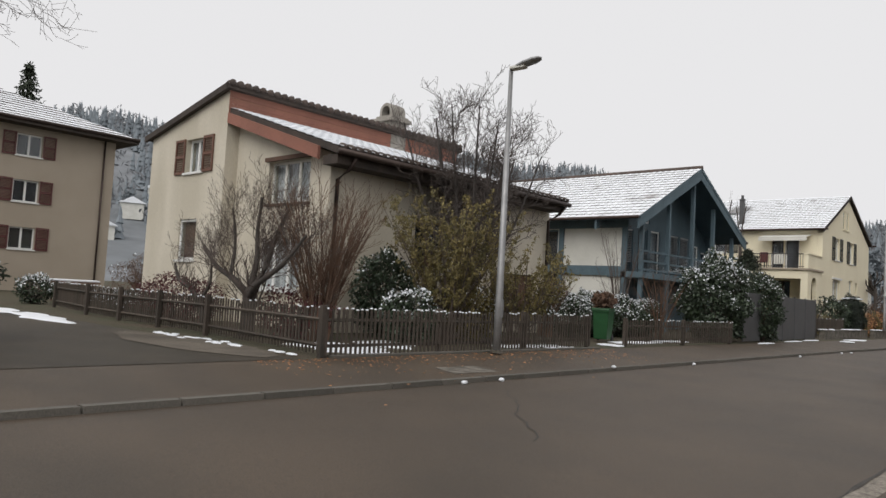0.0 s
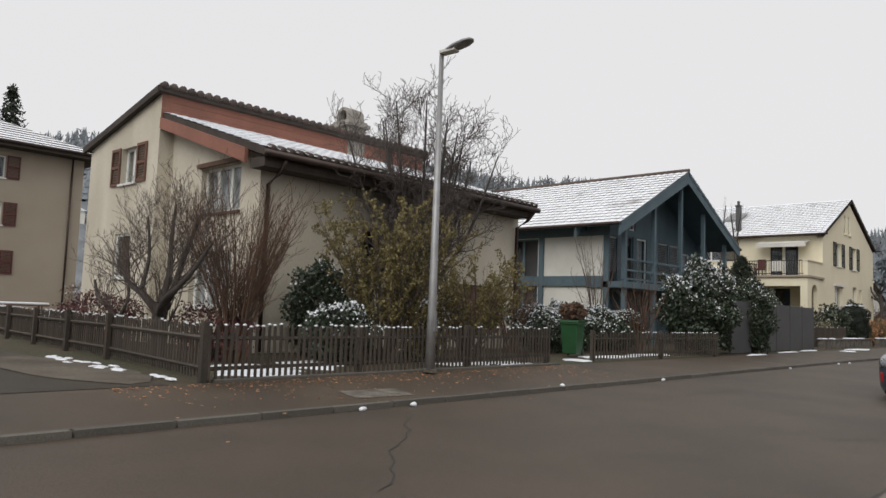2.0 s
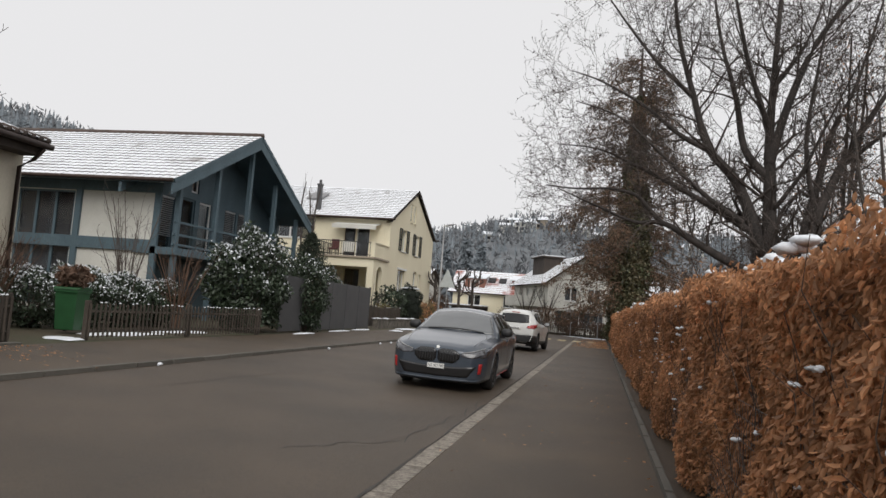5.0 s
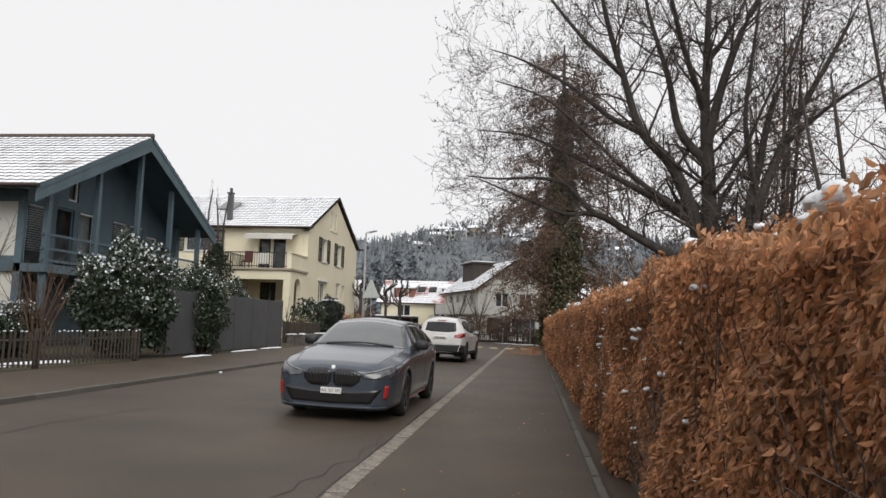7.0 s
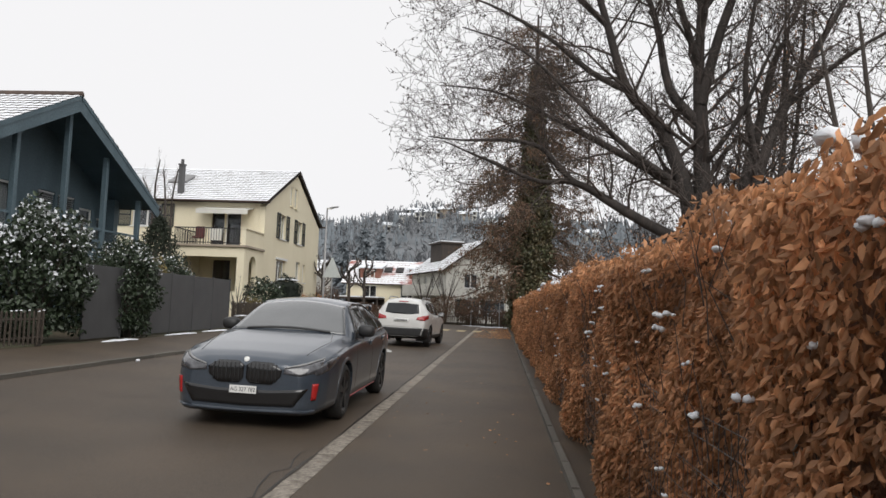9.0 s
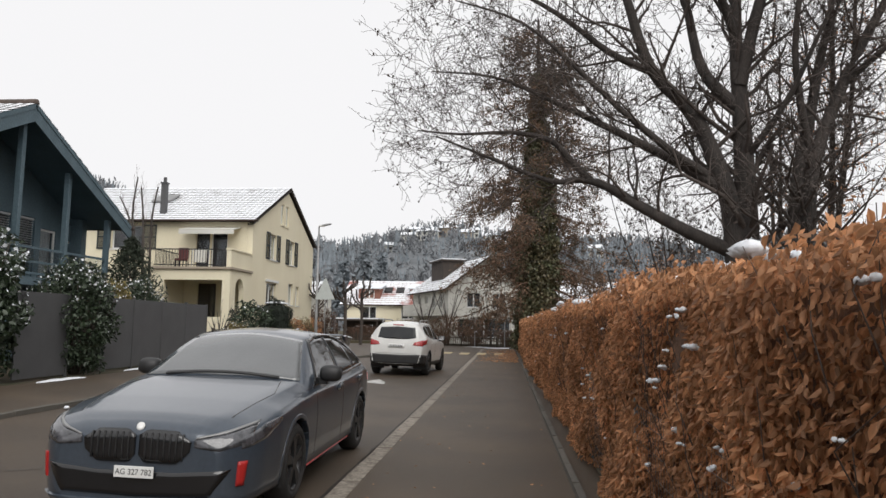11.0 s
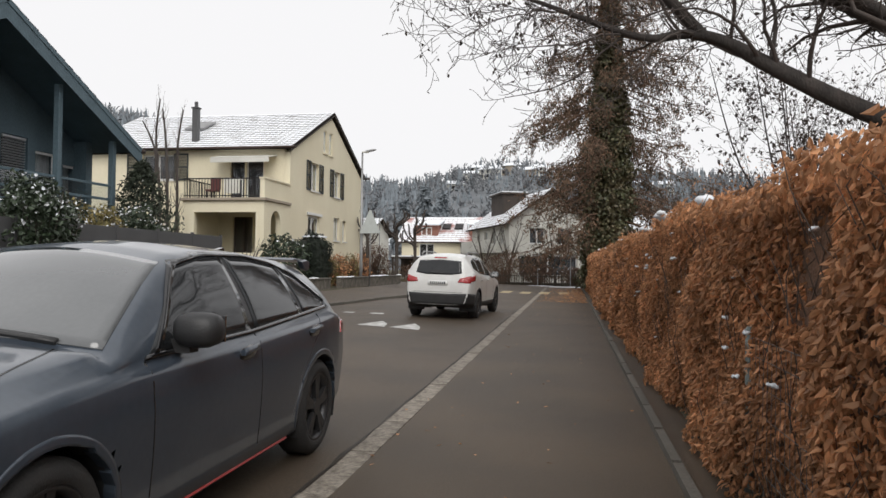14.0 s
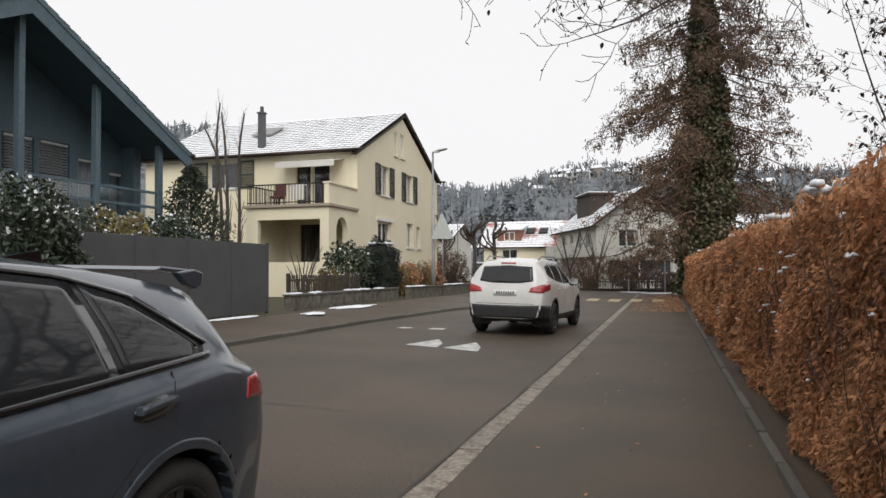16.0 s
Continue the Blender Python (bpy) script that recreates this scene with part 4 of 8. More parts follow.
def leaves_mesh(name, pos, size, mat, rs, hang=0.5, width=0.55, outward=None, curl=0.25):
    """Folded leaves at the places given: two four-cornered halves each, turned at random and hanging by the share given."""
    n = len(pos)
    d = rs.normal(size=(n, 3))
    d[:, 2] -= hang * 2.2
    if outward is not None:
        d += outward
    d /= np.linalg.norm(d, axis=1)[:, None]
    r = rs.normal(size=(n, 3))
    u = np.cross(d, r)
    u /= np.linalg.norm(u, axis=1)[:, None] + 1e-9
    w = np.cross(u, d)
    L = (size * rs.uniform(0.65, 1.25, n))[:, None]
    W = L * width / 2
    c = L * curl * rs.uniform(0.2, 1.0, n)[:, None]
    base = pos
    tip = pos + d * L - w * c * 0.9
    l1, r1 = pos + d * L * 0.3 + u * W + w * c * 0.5, pos + d * L * 0.3 - u * W + w * c * 0.5
    l2, r2 = pos + d * L * 0.68 + u * W * 0.85 + w * c * 0.3, pos + d * L * 0.68 - u * W * 0.85 + w * c * 0.3
    v = np.stack([base, l1, l2, tip, r2, r1], 1).reshape(-1, 3)
    k = (np.arange(n) * 6)[:, None]
    f = np.concatenate([k + np.array([[0, 1, 2, 3]]), k + np.array([[0, 3, 4, 5]])])
    return numpy_mesh(name, v, f, mat)


def branchlets(rng, guides, levels, spread=0.9, lift=0.15, wiggle=0.12):
    """Grows side branches out of guide lines [(points, r0, r1)]; levels: (count per metre, length, radius share) for each order."""
    out = list(guides)
    current = list(guides)
    for count, length, share in levels:
        nxt = []
        for pts, r0, r1 in current:
            pts = [Vector(p) for p in pts]
            segs = [(pts[i + 1] - pts[i]).length for i in range(len(pts) - 1)]
            total = sum(segs)
            n = max(2, int(total * count + rng.random()))
            for k in range(n):
                t = (0.22 + 0.78 * (k + rng.random()) / n) * total
                acc, i = 0, 0
                while i < len(segs) - 1 and acc + segs[i] < t:
                    acc += segs[i]
                    i += 1
                f = min(1, (t - acc) / max(segs[i], 1e-6))
                p = pts[i].lerp(pts[i + 1], f)
                ax = (pts[i + 1] - pts[i]).normalized()
                side = Vector((rng.gauss(0, 1), rng.gauss(0, 1), rng.gauss(0, 1)))
                side = (side - ax * side.dot(ax)).normalized()
                d = (ax * rng.uniform(0.45, 1.0) + side * spread + Vector((0, 0, lift))).normalized()
                L = length * rng.uniform(0.5, 1.25) * (1.1 - 0.5 * t / total)
                m = 5 if L > 0.8 else 4
                line = [p]
                for _ in range(m):
                    d = (d + Vector((rng.gauss(0, wiggle), rng.gauss(0, wiggle), rng.gauss(0, wiggle) + lift * 0.25))).normalized()
                    line.append(line[-1] + d * (L / m))
                rr = (r0 + (r1 - r0) * t / total) * share
                nxt.append((line, rr, rr * 0.3))
        out += nxt
        current = nxt
    return out


def tubes_mesh(name, lines, mat, lo, hi, keep=lambda r: True):
    """All branch lines as one mesh of tapered tubes."""
    V, F = [], []
    base = 0
    for pts, r0, r1 in lines:
        if not keep(r0):
            continue
        sides = 8 if r0 > 0.06 else 5 if r0 > 0.02 else 3
        P = np.array([tuple(p) for p in pts], float)
        n = len(P)
        D = np.gradient(P, axis=0)
        D /= np.linalg.norm(D, axis=1)[:, None] + 1e-9
        ref = np.where(np.abs(D[:, 2:3]) > 0.9, np.array([[1.0, 0, 0]]), np.array([[0, 0, 1.0]]))
        U = np.cross(D, ref)
        U /= np.linalg.norm(U, axis=1)[:, None] + 1e-9
        W = np.cross(D, U)
        R = np.clip(np.linspace(r0, r1, n), lo, hi)[:, None, None]
        a = np.linspace(0, 2 * np.pi, sides, endpoint=False)
        ring = P[:, None, :] + R * (np.cos(a)[None, :, None] * U[:, None, :] + np.sin(a)[None, :, None] * W[:, None, :])
        V.append(ring.reshape(-1, 3))
        i = np.arange(n - 1)[:, None] * sides
        s = np.arange(sides)[None, :]
        q = np.stack([i + s, i + (s + 1) % sides, i + (s + 1) % sides + sides, i + s + sides], -1).reshape(-1, 4) + base
        F.append(q)
        base += n * sides
    return numpy_mesh(name, np.concatenate(V), np.concatenate(F), mat, True)


def smooth_line(pts, n=4):
    """A soft curve through a few points."""
    P = [Vector(p) for p in pts]
    out = []
    for i in range(len(P) - 1):
        p0, p1, p2, p3 = P[max(i - 1, 0)], P[i], P[i + 1], P[min(i + 2, len(P) - 1)]
        for k in range(n):
            t = k / n
            out.append(0.5 * ((2 * p1) + (p2 - p0) * t + (2 * p0 - 5 * p1 + 4 * p2 - p3) * t * t + (3 * p1 - p0 - 3 * p2 + p3) * t ** 3))
    out.append(P[-1])
    return out


def bare_tree(name, label, category, at, guides, levels, seed, mats=(bark, twig), spread=0.9, lift=0.15, thin=0.0032, group="", leaves=0, leaf_mat=None, leaf_size=0.06, wiggle=0.12):
    rng_ = random.Random(seed)
    th = thing(name, label, category, Matrix.Translation(at), group)
    g = [(smooth_line(pts), r0, r1) for pts, r0, r1 in guides]
    lines = branchlets(rng_, g, levels, spread, lift, wiggle)
    part("trunk", tubes_mesh("trunk", lines[:len(g)], mats[0], thin, 2), None, th)
    part("crown", tubes_mesh("crown", lines[len(g):], mats[1], thin, 2), None, th, "bare twiggy crown")
    if leaves:
        rs = np.random.RandomState(seed)
        ends = [l for l in lines[len(g):]]
        pick = rs.randint(0, len(ends), leaves)
        pos = np.array([tuple(ends[i][0][rs.randint(1, len(ends[i][0]))]) for i in pick])
        ob = part("leaves", leaves_mesh("leaves", pos + rs.normal(0, 0.02, pos.shape), leaf_size, leaf_mat, rs), None, th)
        ob["kind"] = "stuff"
    return th


def bush(name, label, category, at, size, seed, mat, count, leaf, snow_share=0.0, twigs=40, twig_mat=None, group="", squarish=2.0, hang=0.3, width=0.5, shell=0.45):
    """A leafy shrub: stems inside, leaves in an uneven shell, snow lying on the top."""
    rs = np.random.RandomState(seed)
    rng_ = random.Random(seed)
    th = thing(name, label, category, Matrix.Translation(at), group)
    sx, sy, sz = size
    st = []
    for i in range(twigs):
        a = rng_.uniform(0, 6.28)
        e = rng_.uniform(0.3, 1.0)
        tip = Vector((math.cos(a) * sx * 0.5 * e, math.sin(a) * sy * 0.5 * e, sz * rng_.uniform(0.5, 0.97)))
        st.append(([Vector((tip.x * 0.15, tip.y * 0.15, 0)), Vector((tip.x * 0.5, tip.y * 0.5, sz * 0.35)), tip], 0.02, 0.006))
    part("stem_growth", tubes_mesh("stem_growth", st, twig_mat or twig, 0.004, 1), None, th)["kind"] = "stuff"
    d = rs.normal(size=(count, 3))
    d /= (np.abs(d) ** squarish).sum(1)[:, None] ** (1 / squarish)
    lump = 1 + 0.16 * np.sin(d[:, 0] * 5 + seed) * np.sin(d[:, 1] * 6 + seed * 2) + 0.12 * np.sin(d[:, 2] * 9 + d[:, 0] * 4 + seed)
    rad = (1 - shell * rs.beta(1, 2.2, count)) * lump
    pos = d * rad[:, None] * np.array([sx / 2, sy / 2, sz / 2]) + np.array([0, 0, sz / 2 + 0.02])
    pos[:, 2] = np.maximum(pos[:, 2], 0.03)
    ob = part("foliage", leaves_mesh("foliage", pos, leaf, mat, rs, hang, width), None, th)
    ob["kind"] = "stuff"
    if snow_share:
        crest = 0.60 + 0.24 * np.sin(pos[:, 0] * 6 + seed) * np.sin(pos[:, 1] * 5 + 2 * seed) + 0.1 * rs.normal(size=count)
        top_ = pos[(pos[:, 2] > sz * crest) & (rad > 0.80)]
        pick = top_[rs.permutation(len(top_))[:int(snow_share * 2.1)]]
        lie = np.tile(np.array([[0.0, 0.0, 0.35]]), (len(pick), 1))
        o2 = part("snow_cover", leaves_mesh("snow_cover", pick + np.array([0, 0, leaf * 0.22]), leaf * 0.62, snow, rs, 0.0, 0.85, lie, 0.5), None, th, "patches of wet snow")
        o2["kind"] = "stuff"
    return th


# --- the clipped beech hedge beside the footway ---
hedge = thing("beech_hedge", "clipped beech hedge with dry rust-brown leaves and bits of snow", "hedge", pose(1.4, 30, 0))
rs = np.random.RandomState(11)
HY0, HY1 = 5.2, 62.0


def hedge_points(y0, y1, per_m):
    n = int((y1 - y0) * per_m)
    y = rs.uniform(y0, y1, n)
    face = rs.random(n)
    z = np.where(face < 0.72, rs.uniform(0.05, 1.78, n), 1.78)
    bulge = 0.07 * np.sin(y * 1.9) + 0.05 * np.sin(y * 4.3 + 1) + 0.05 * np.sin(z * 5 + y * 2.2)
    deep = rs.beta(1, 2.6, n) * 0.26
    x = np.where(face < 0.72, 0.86 + 0.08 * (z / 1.9) ** 2 + bulge + deep, rs.uniform(0.82, 2.1, n))
    # rounded upper edge, uneven top
    topz = 1.82 + 0.05 * np.sin(y * 1.1) + 0.05 * np.sin(y * 3.7 + 2) + 0.06 * np.clip((x - 0.85) / 0.6, 0, 1) - deep * 0.6
    z = np.where(face < 0.72, z, topz + rs.normal(0, 0.035, n))
    thin = np.sin(y * 2.7 + 3 * np.sin(z * 2.1)) * np.sin(z * 3.9 + 2 * np.sin(y * 1.3))
    low = ((z < 0.35) & (rs.random(n) < 0.1)) | ((thin > 0.55) & (face < 0.72) & (rs.random(n) < 0.45))
    keep = ~low
    return np.stack([x - 1.4, y - 30, z], 1)[keep]


near, far_ = hedge_points(HY0, 29, 7600), hedge_points(29, HY1, 1300)
out = np.array([[-0.7, 0, 0]])
o1 = part("leaves", leaves_mesh("leaves", near, 0.048, beech_leaf, rs, 0.9, 0.40, out, 0.5), None, hedge)
o2 = part("far_leaves", leaves_mesh("far_leaves", far_, 0.112, beech_leaf, rs, 0.55, 0.55, out, 0.3), None, hedge)
o1["kind"] = o2["kind"] = "stuff"
# twig-brown core box; its darker tone also paints the shade between leaves
core_mat = material("hedge_gap_shade", (0.19, 0.10, 0.058), 0.95, (0.10, 0.06, 0.04), 6, 0.9, 60, 0.4, 0.8, 50)
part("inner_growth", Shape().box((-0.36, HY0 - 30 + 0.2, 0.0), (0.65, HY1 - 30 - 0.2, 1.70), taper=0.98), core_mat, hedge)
rng = random.Random(4)
tw = []
for i in range(620):
    y = rng.uniform(HY0, 40) - 30
    z0 = rng.uniform(0.02, 1.5)
    x = -0.42 - rng.uniform(0, 0.12)
    tw.append(([Vector((x, y, z0)), Vector((x - rng.uniform(-0.04, 0.1), y + rng.uniform(-0.1, 0.1), z0 + 0.22)), Vector((x - rng.uniform(-0.05, 0.15), y + rng.uniform(-0.2, 0.2), z0 + rng.uniform(0.3, 0.55)))], 0.0038, 0.0018))
o3 = part("twig_growth", tubes_mesh("twig_growth", tw, twig, 0.0018, 1), None, hedge)
o3["kind"] = "stuff"
sn = Shape()
for i in range(240):
    y = rng.uniform(HY0, 44)
    top = rng.random() < 0.45
    if top:
        c = (rng.uniform(-0.5, 0.5), y - 30, 1.88 + rng.uniform(-0.02, 0.05))
        r = rng.uniform(0.03, 0.085)
    else:
        z = rng.uniform(0.5, 1.7)
        c = (-0.54 + 0.08 * (z / 1.9) ** 2 - 0.03, y - 30, z)
        r = rng.uniform(0.012, 0.03)
    for k in range(rng.randint(2, 5)):
        sn.blob((c[0] + rng.uniform(-r, r), c[1] + rng.uniform(-r, r) * 1.5, c[2] + rng.uniform(-0.3, 0.3) * r), (r * rng.uniform(0.5, 1), r * rng.uniform(0.6, 1.2), r * rng.uniform(0.35, 0.6)), rng, rings=4, segs=6, rough=0.3)
for x_, y_, z_, r_ in ((0.05, 12.25, 1.93, 0.15), (-0.1, 14.15, 1.90, 0.11), (-0.32, 10.75, 1.88, 0.10), (-0.36, 17.7, 1.84, 0.08), (-0.2, 19.8, 1.9, 0.1), (0.15, 8.5, 1.92, 0.13)):
    for k in range(7):
        sn.blob((x_ + rng.uniform(-r_, r_) * 0.8, y_ - 30 + rng.uniform(-r_, r_) * 1.1, z_ + rng.uniform(-0.2, 0.2) * r_), (r_ * rng.uniform(0.5, 0.8), r_ * rng.uniform(0.6, 0.9), r_ * rng.uniform(0.3, 0.5)), rng, rings=5, segs=8, rough=0.3)
o4 = part("snow_clumps", sn.mesh("snow_clumps", snow, True), None, hedge, "small clumps of wet snow", tidy=False)
o4["kind"] = "stuff"

# --- the old wire fence that the hedge has grown through ---
wire_fence = thing("wire_fence", "old grey-green wire mesh fence swallowed by the beech hedge", "fence", pose(0.92, 15.5, 0.0))
post_paint = material("faded_grey_green_paint", (0.20, 0.24, 0.23), 0.6, (0.14, 0.16, 0.15), 9, 0.8, 60, 0.15, 0.1, 60)
wire = material("dull_wire", (0.24, 0.24, 0.23), 0.5, (0.15, 0.14, 0.13), 9, 0.8, 60, 0.15, 0.0, 60, metal=0.5)
for k in range(6):
    y = -8.65 + 2.9 * k
    post = part("post", Shape().tube([(0, y, 0), (0, y, 1.0)], 0.024, 10), post_paint, wire_fence, smooth=True)
    part("cap", Shape().tube([(0, y, 1.0), (0, y, 1.02)], [0.028, 0.012], 10), post_paint, post)
mesh_lines = [([Vector((-0.012, -8.6, z)), Vector((-0.016, 0, z - 0.008)), Vector((-0.012, 5.8, z))], 0.0022, 0.0022) for z in (0.12, 0.27, 0.42, 0.57, 0.72, 0.87, 0.97)]
for i in range(180):
    y = -8.6 + i * 0.08
    mesh_lines.append(([Vector((-0.014, y, 0.06)), Vector((-0.018, y + 0.008, 0.5)), Vector((-0.014, y, 0.97))], 0.0016, 0.0016))
part("wire_mesh", tubes_mesh("wire_mesh", mesh_lines, wire, 0.0016, 1), None, wire_fence, "rusting wire mesh")

# --- the big spreading tree behind the hedge ---
T = (4.15, 26.2, 0.0)


def loc(o, *pts):
    return [(p[0] - o[0], p[1] - o[1], p[2] - o[2]) for p in pts]


# stems: an upright one that forks, and one that leans over the road
big = [
    (loc(T, (4.3, 26.2, 0), (4.28, 26.2, 3.3), (4.24, 26.25, 5.6), (4.2, 26.3, 6.8), (4.3, 26.4, 9.0), (4.5, 26.6, 12.5)), 0.25, 0.035),
    (loc(T, (4.05, 26.2, 0), (4.05, 26.2, 3.2), (3.8, 26.25, 4.5), (3.35, 26.3, 5.55), (2.65, 26.35, 6.4), (2.2, 26.3, 7.8), (1.7, 26.2, 9.6), (1.4, 26.1, 12.0)), 0.22, 0.03),
    (loc(T, (4.22, 26.2, 6.0), (4.6, 26.1, 7.6), (5.2, 26.0, 9.2), (6.1, 25.9, 10.6), (7.0, 25.8, 11.8)), 0.13, 0.02),
    (loc(T, (4.2, 26.25, 5.6), (3.6, 26.4, 6.4), (3.35, 26.6, 7.9), (2.9, 26.9, 9.8), (2.6, 27.1, 12)), 0.13, 0.02),
]
# boughs: the low one reaching over the road, and those above it
big += [
    (loc(T, (3.95, 26.2, 2.95), (3.1, 26.3, 3.38), (2.3, 26.35, 3.85), (1.8, 26.35, 4.15), (1.35, 26.3, 4.27), (0.75, 26.3, 4.25), (-0.3, 26.25, 4.65), (-1.4, 26.2, 5.1)), 0.135, 0.014),
    (loc(T, (1.5, 26.32, 4.25), (1.1, 26.2, 4.65), (0.75, 26.1, 4.97), (0.05, 26.0, 5.1), (-0.9, 25.9, 5.05), (-1.7, 25.8, 5.1)), 0.08, 0.012),
    (loc(T, (3.85, 26.25, 4.1), (3.1, 26.35, 4.6), (2.25, 26.45, 5.1), (1.5, 26.5, 5.5), (0.8, 26.5, 5.85), (-0.3, 26.4, 6.3), (-1.5, 26.3, 6.4)), 0.11, 0.012),
    (loc(T, (3.6, 26.25, 4.35), (2.95, 26.1, 4.75), (2.1, 25.9, 5.4), (1.2, 25.7, 6.2), (0.2, 25.5, 7.0), (-1.0, 25.4, 7.4)), 0.09, 0.012),
    (loc(T, (2.75, 26.35, 6.3), (1.9, 26.4, 6.75), (0.9, 26.5, 7.6), (-0.3, 26.5, 8.3), (-1.2, 26.4, 8.6)), 0.085, 0.012),
    (loc(T, (2.2, 26.3, 7.8), (1.2, 26.1, 8.7), (0.3, 26.0, 9.8), (-0.4, 26.0, 10.8)), 0.075, 0.012),
]
big += [
    (loc(T, (4.2, 26.3, 6.9), (3.5, 25.6, 8.4), (3.0, 25.0, 10.0), (2.6, 24.6, 11.5)), 0.09, 0.012),
    (loc(T, (4.25, 26.2, 4.6), (4.8, 25.6, 5.5), (5.2, 25.0, 6.6), (5.8, 24.4, 8.2)), 0.07, 0.012),
    (loc(T, (4.3, 26.4, 8.2), (5.2, 27.0, 9.6), (5.9, 27.5, 11.5)), 0.08, 0.012),
    (loc(T, (2.3, 26.35, 3.85), (2.38, 26.4, 4.4), (2.3, 26.45, 5.0), (2.2, 26.4, 5.6)), 0.035, 0.008),
]
bare_tree("broadleaf_tree", "large bare broadleaf tree with spreading dark limbs behind the hedge", "tree", T, big,
          [(3.3, 2.3, 0.32), (5.6, 1.0, 0.45), (6.2, 0.45, 0.55)], 27, (dark_bark, dark_twig), leaves=7000, leaf_mat=dark_twig, leaf_size=0.06, wiggle=0.19, lift=0.13, thin=0.0042)
T2 = (5.1, 25.8, 0.0)
big2 = [
    (loc(T2, (5.0, 25.9, 0), (5.0, 25.9, 3.6), (5.35, 25.95, 5.4), (5.7, 26.0, 6.9), (6.3, 26.1, 8.3), (7.0, 26.2, 11)), 0.15, 0.018),
    (loc(T2, (5.2, 25.8, 0), (5.2, 25.8, 3.8), (5.8, 25.8, 5.75), (6.4, 25.7, 7.0), (7.1, 25.6, 8.3), (8.2, 25.5, 10.6)), 0.16, 0.018),
    (loc(T2, (5.3, 25.9, 4.6), (4.9, 25.4, 6.3), (5.0, 24.9, 8.2), (5.2, 24.6, 10)), 0.08, 0.012),
    (loc(T2, (5.9, 25.8, 5.9), (6.9, 25.2, 6.8), (8.2, 24.9, 7.6)), 0.07, 0.012),
]
bare_tree("broadleaf_tree", "bare multi-limbed tree behind the hedge", "tree", T2, big2, [(3.6, 2.1, 0.34), (5.6, 0.95, 0.45), (5.6, 0.42, 0.55)], 22, (dark_bark, dark_twig), leaves=3500, leaf_mat=dark_twig, leaf_size=0.07, wiggle=0.18, lift=0.08, thin=0.0042)
for i, (x, y, h) in enumerate(((6.6, 28.5, 10), (8.4, 23.5, 9), (10.5, 29, 11), (7.4, 33.5, 9), (12.5, 25, 10), (5.6, 20.5, 6), (7.8, 18.5, 7), (4.6, 39, 3.6), (6.5, 46, 4.2), (4.5, 31.8, 5.4), (6.2, 36.0, 5.6))):
    rg = random.Random(100 + i)
    gs = []
    for k in range(3 if i < 5 else 4):
        a = rg.uniform(0, 6.28)
        e = rg.uniform(0.6, 2.0)
        gs.append(([(0.1 * math.cos(a), 0.1 * math.sin(a), 0), (0.3 * math.cos(a), 0.3 * math.sin(a), h * 0.3), (e * 0.7 * math.cos(a), e * 0.7 * math.sin(a), h * 0.62), (e * math.cos(a), e * math.sin(a), h)], 0.10 if i < 9 else 0.035, 0.02 if i < 9 else 0.008))
    bare_tree("young_tree", "slender bare many-stemmed tree in the garden behind the hedge", "tree", (x, y, 0), gs, [(2.6, 1.7, 0.4), (4.4, 0.75, 0.5), (4.0, 0.35, 0.6)], 40 + i, group="garden trees",
              leaves=900 if i in (0, 2, 3, 7, 8) else 1500 if i > 8 else 0, leaf_mat=dark_twig if i > 8 else beech_leaf if i != 2 else olive_leaf, leaf_size=0.08)

# --- the tall conifer wrapped in ivy ---
S = (1.9, 57.5, 0.0)
rg = random.Random(9)
sp_lines = [([(0, 0, 0), (0.05, 0, 6), (0, 0.05, 12), (0.05, 0, 17), (0.02, 0, 21)], 0.48, 0.06)]
br = []
z = 3.2
while z < 20.5:
    f = max(0.0, 1 - (z - 3) / 18.5)
    for k in range(4):
        a = rg.uniform(0, 6.28)
        L = (1.2 + 5.6 * f ** 0.75) * rg.uniform(0.65, 1.1)
        c, s_ = math.cos(a), math.sin(a)
        up = rg.uniform(-0.12, 0.15)
        br.append(([(0, 0, z), (c * L * 0.35, s_ * L * 0.35, z + up * L - 0.1), (c * L * 0.7, s_ * L * 0.7, z + up * L - 0.16 * L), (c * L, s_ * L, z + up * L - 0.2 * L)], 0.05, 0.012))
    z += rg.uniform(0.38, 0.6)
sp = thing("ivy_clad_conifer", "tall sparse conifer with drooping brown boughs and an ivy-wrapped trunk", "tree", Matrix.Translation(S))
part("trunk", tubes_mesh("trunk", sp_lines, bark, 0.02, 2), None, sp)
brl = [(smooth_line(p, 3), a, b) for p, a, b in br]
subs = branchlets(rg, brl, [(3.4, 1.2, 0.45), (3.0, 0.5, 0.5)], 0.8, -0.25, 0.12)
part("bough_growth", tubes_mesh("bough_growth", subs, reddish_twig, 0.006, 2), None, sp)
rs = np.random.RandomState(5)
ends = subs[len(brl):]
pk = rs.randint(0, len(ends), 34000)
pos = np.array([tuple(ends[i][0][rs.randint(1, len(ends[i][0]))]) for i in pk])
o = part("needles", leaves_mesh("needles", pos[:14000] + rs.normal(0, 0.04, (14000, 3)), 0.15, conifer, rs, 0.6, 0.28), None, sp)
o["kind"] = "stuff"
o = part("brown_needles", leaves_mesh("brown_needles", pos + rs.normal(0, 0.12, pos.shape), 0.19, material("browned_needles", (0.18, 0.108, 0.068), 0.85, (0.12, 0.078, 0.052), 2, 0.8, 20, 0.2, 0, 1, island=0.35), rs, 0.6, 0.25), None, sp)
o["kind"] = "stuff"
n = 24000
zz = 0.2 + 17.3 * rs.beta(1.0, 1.35, n)
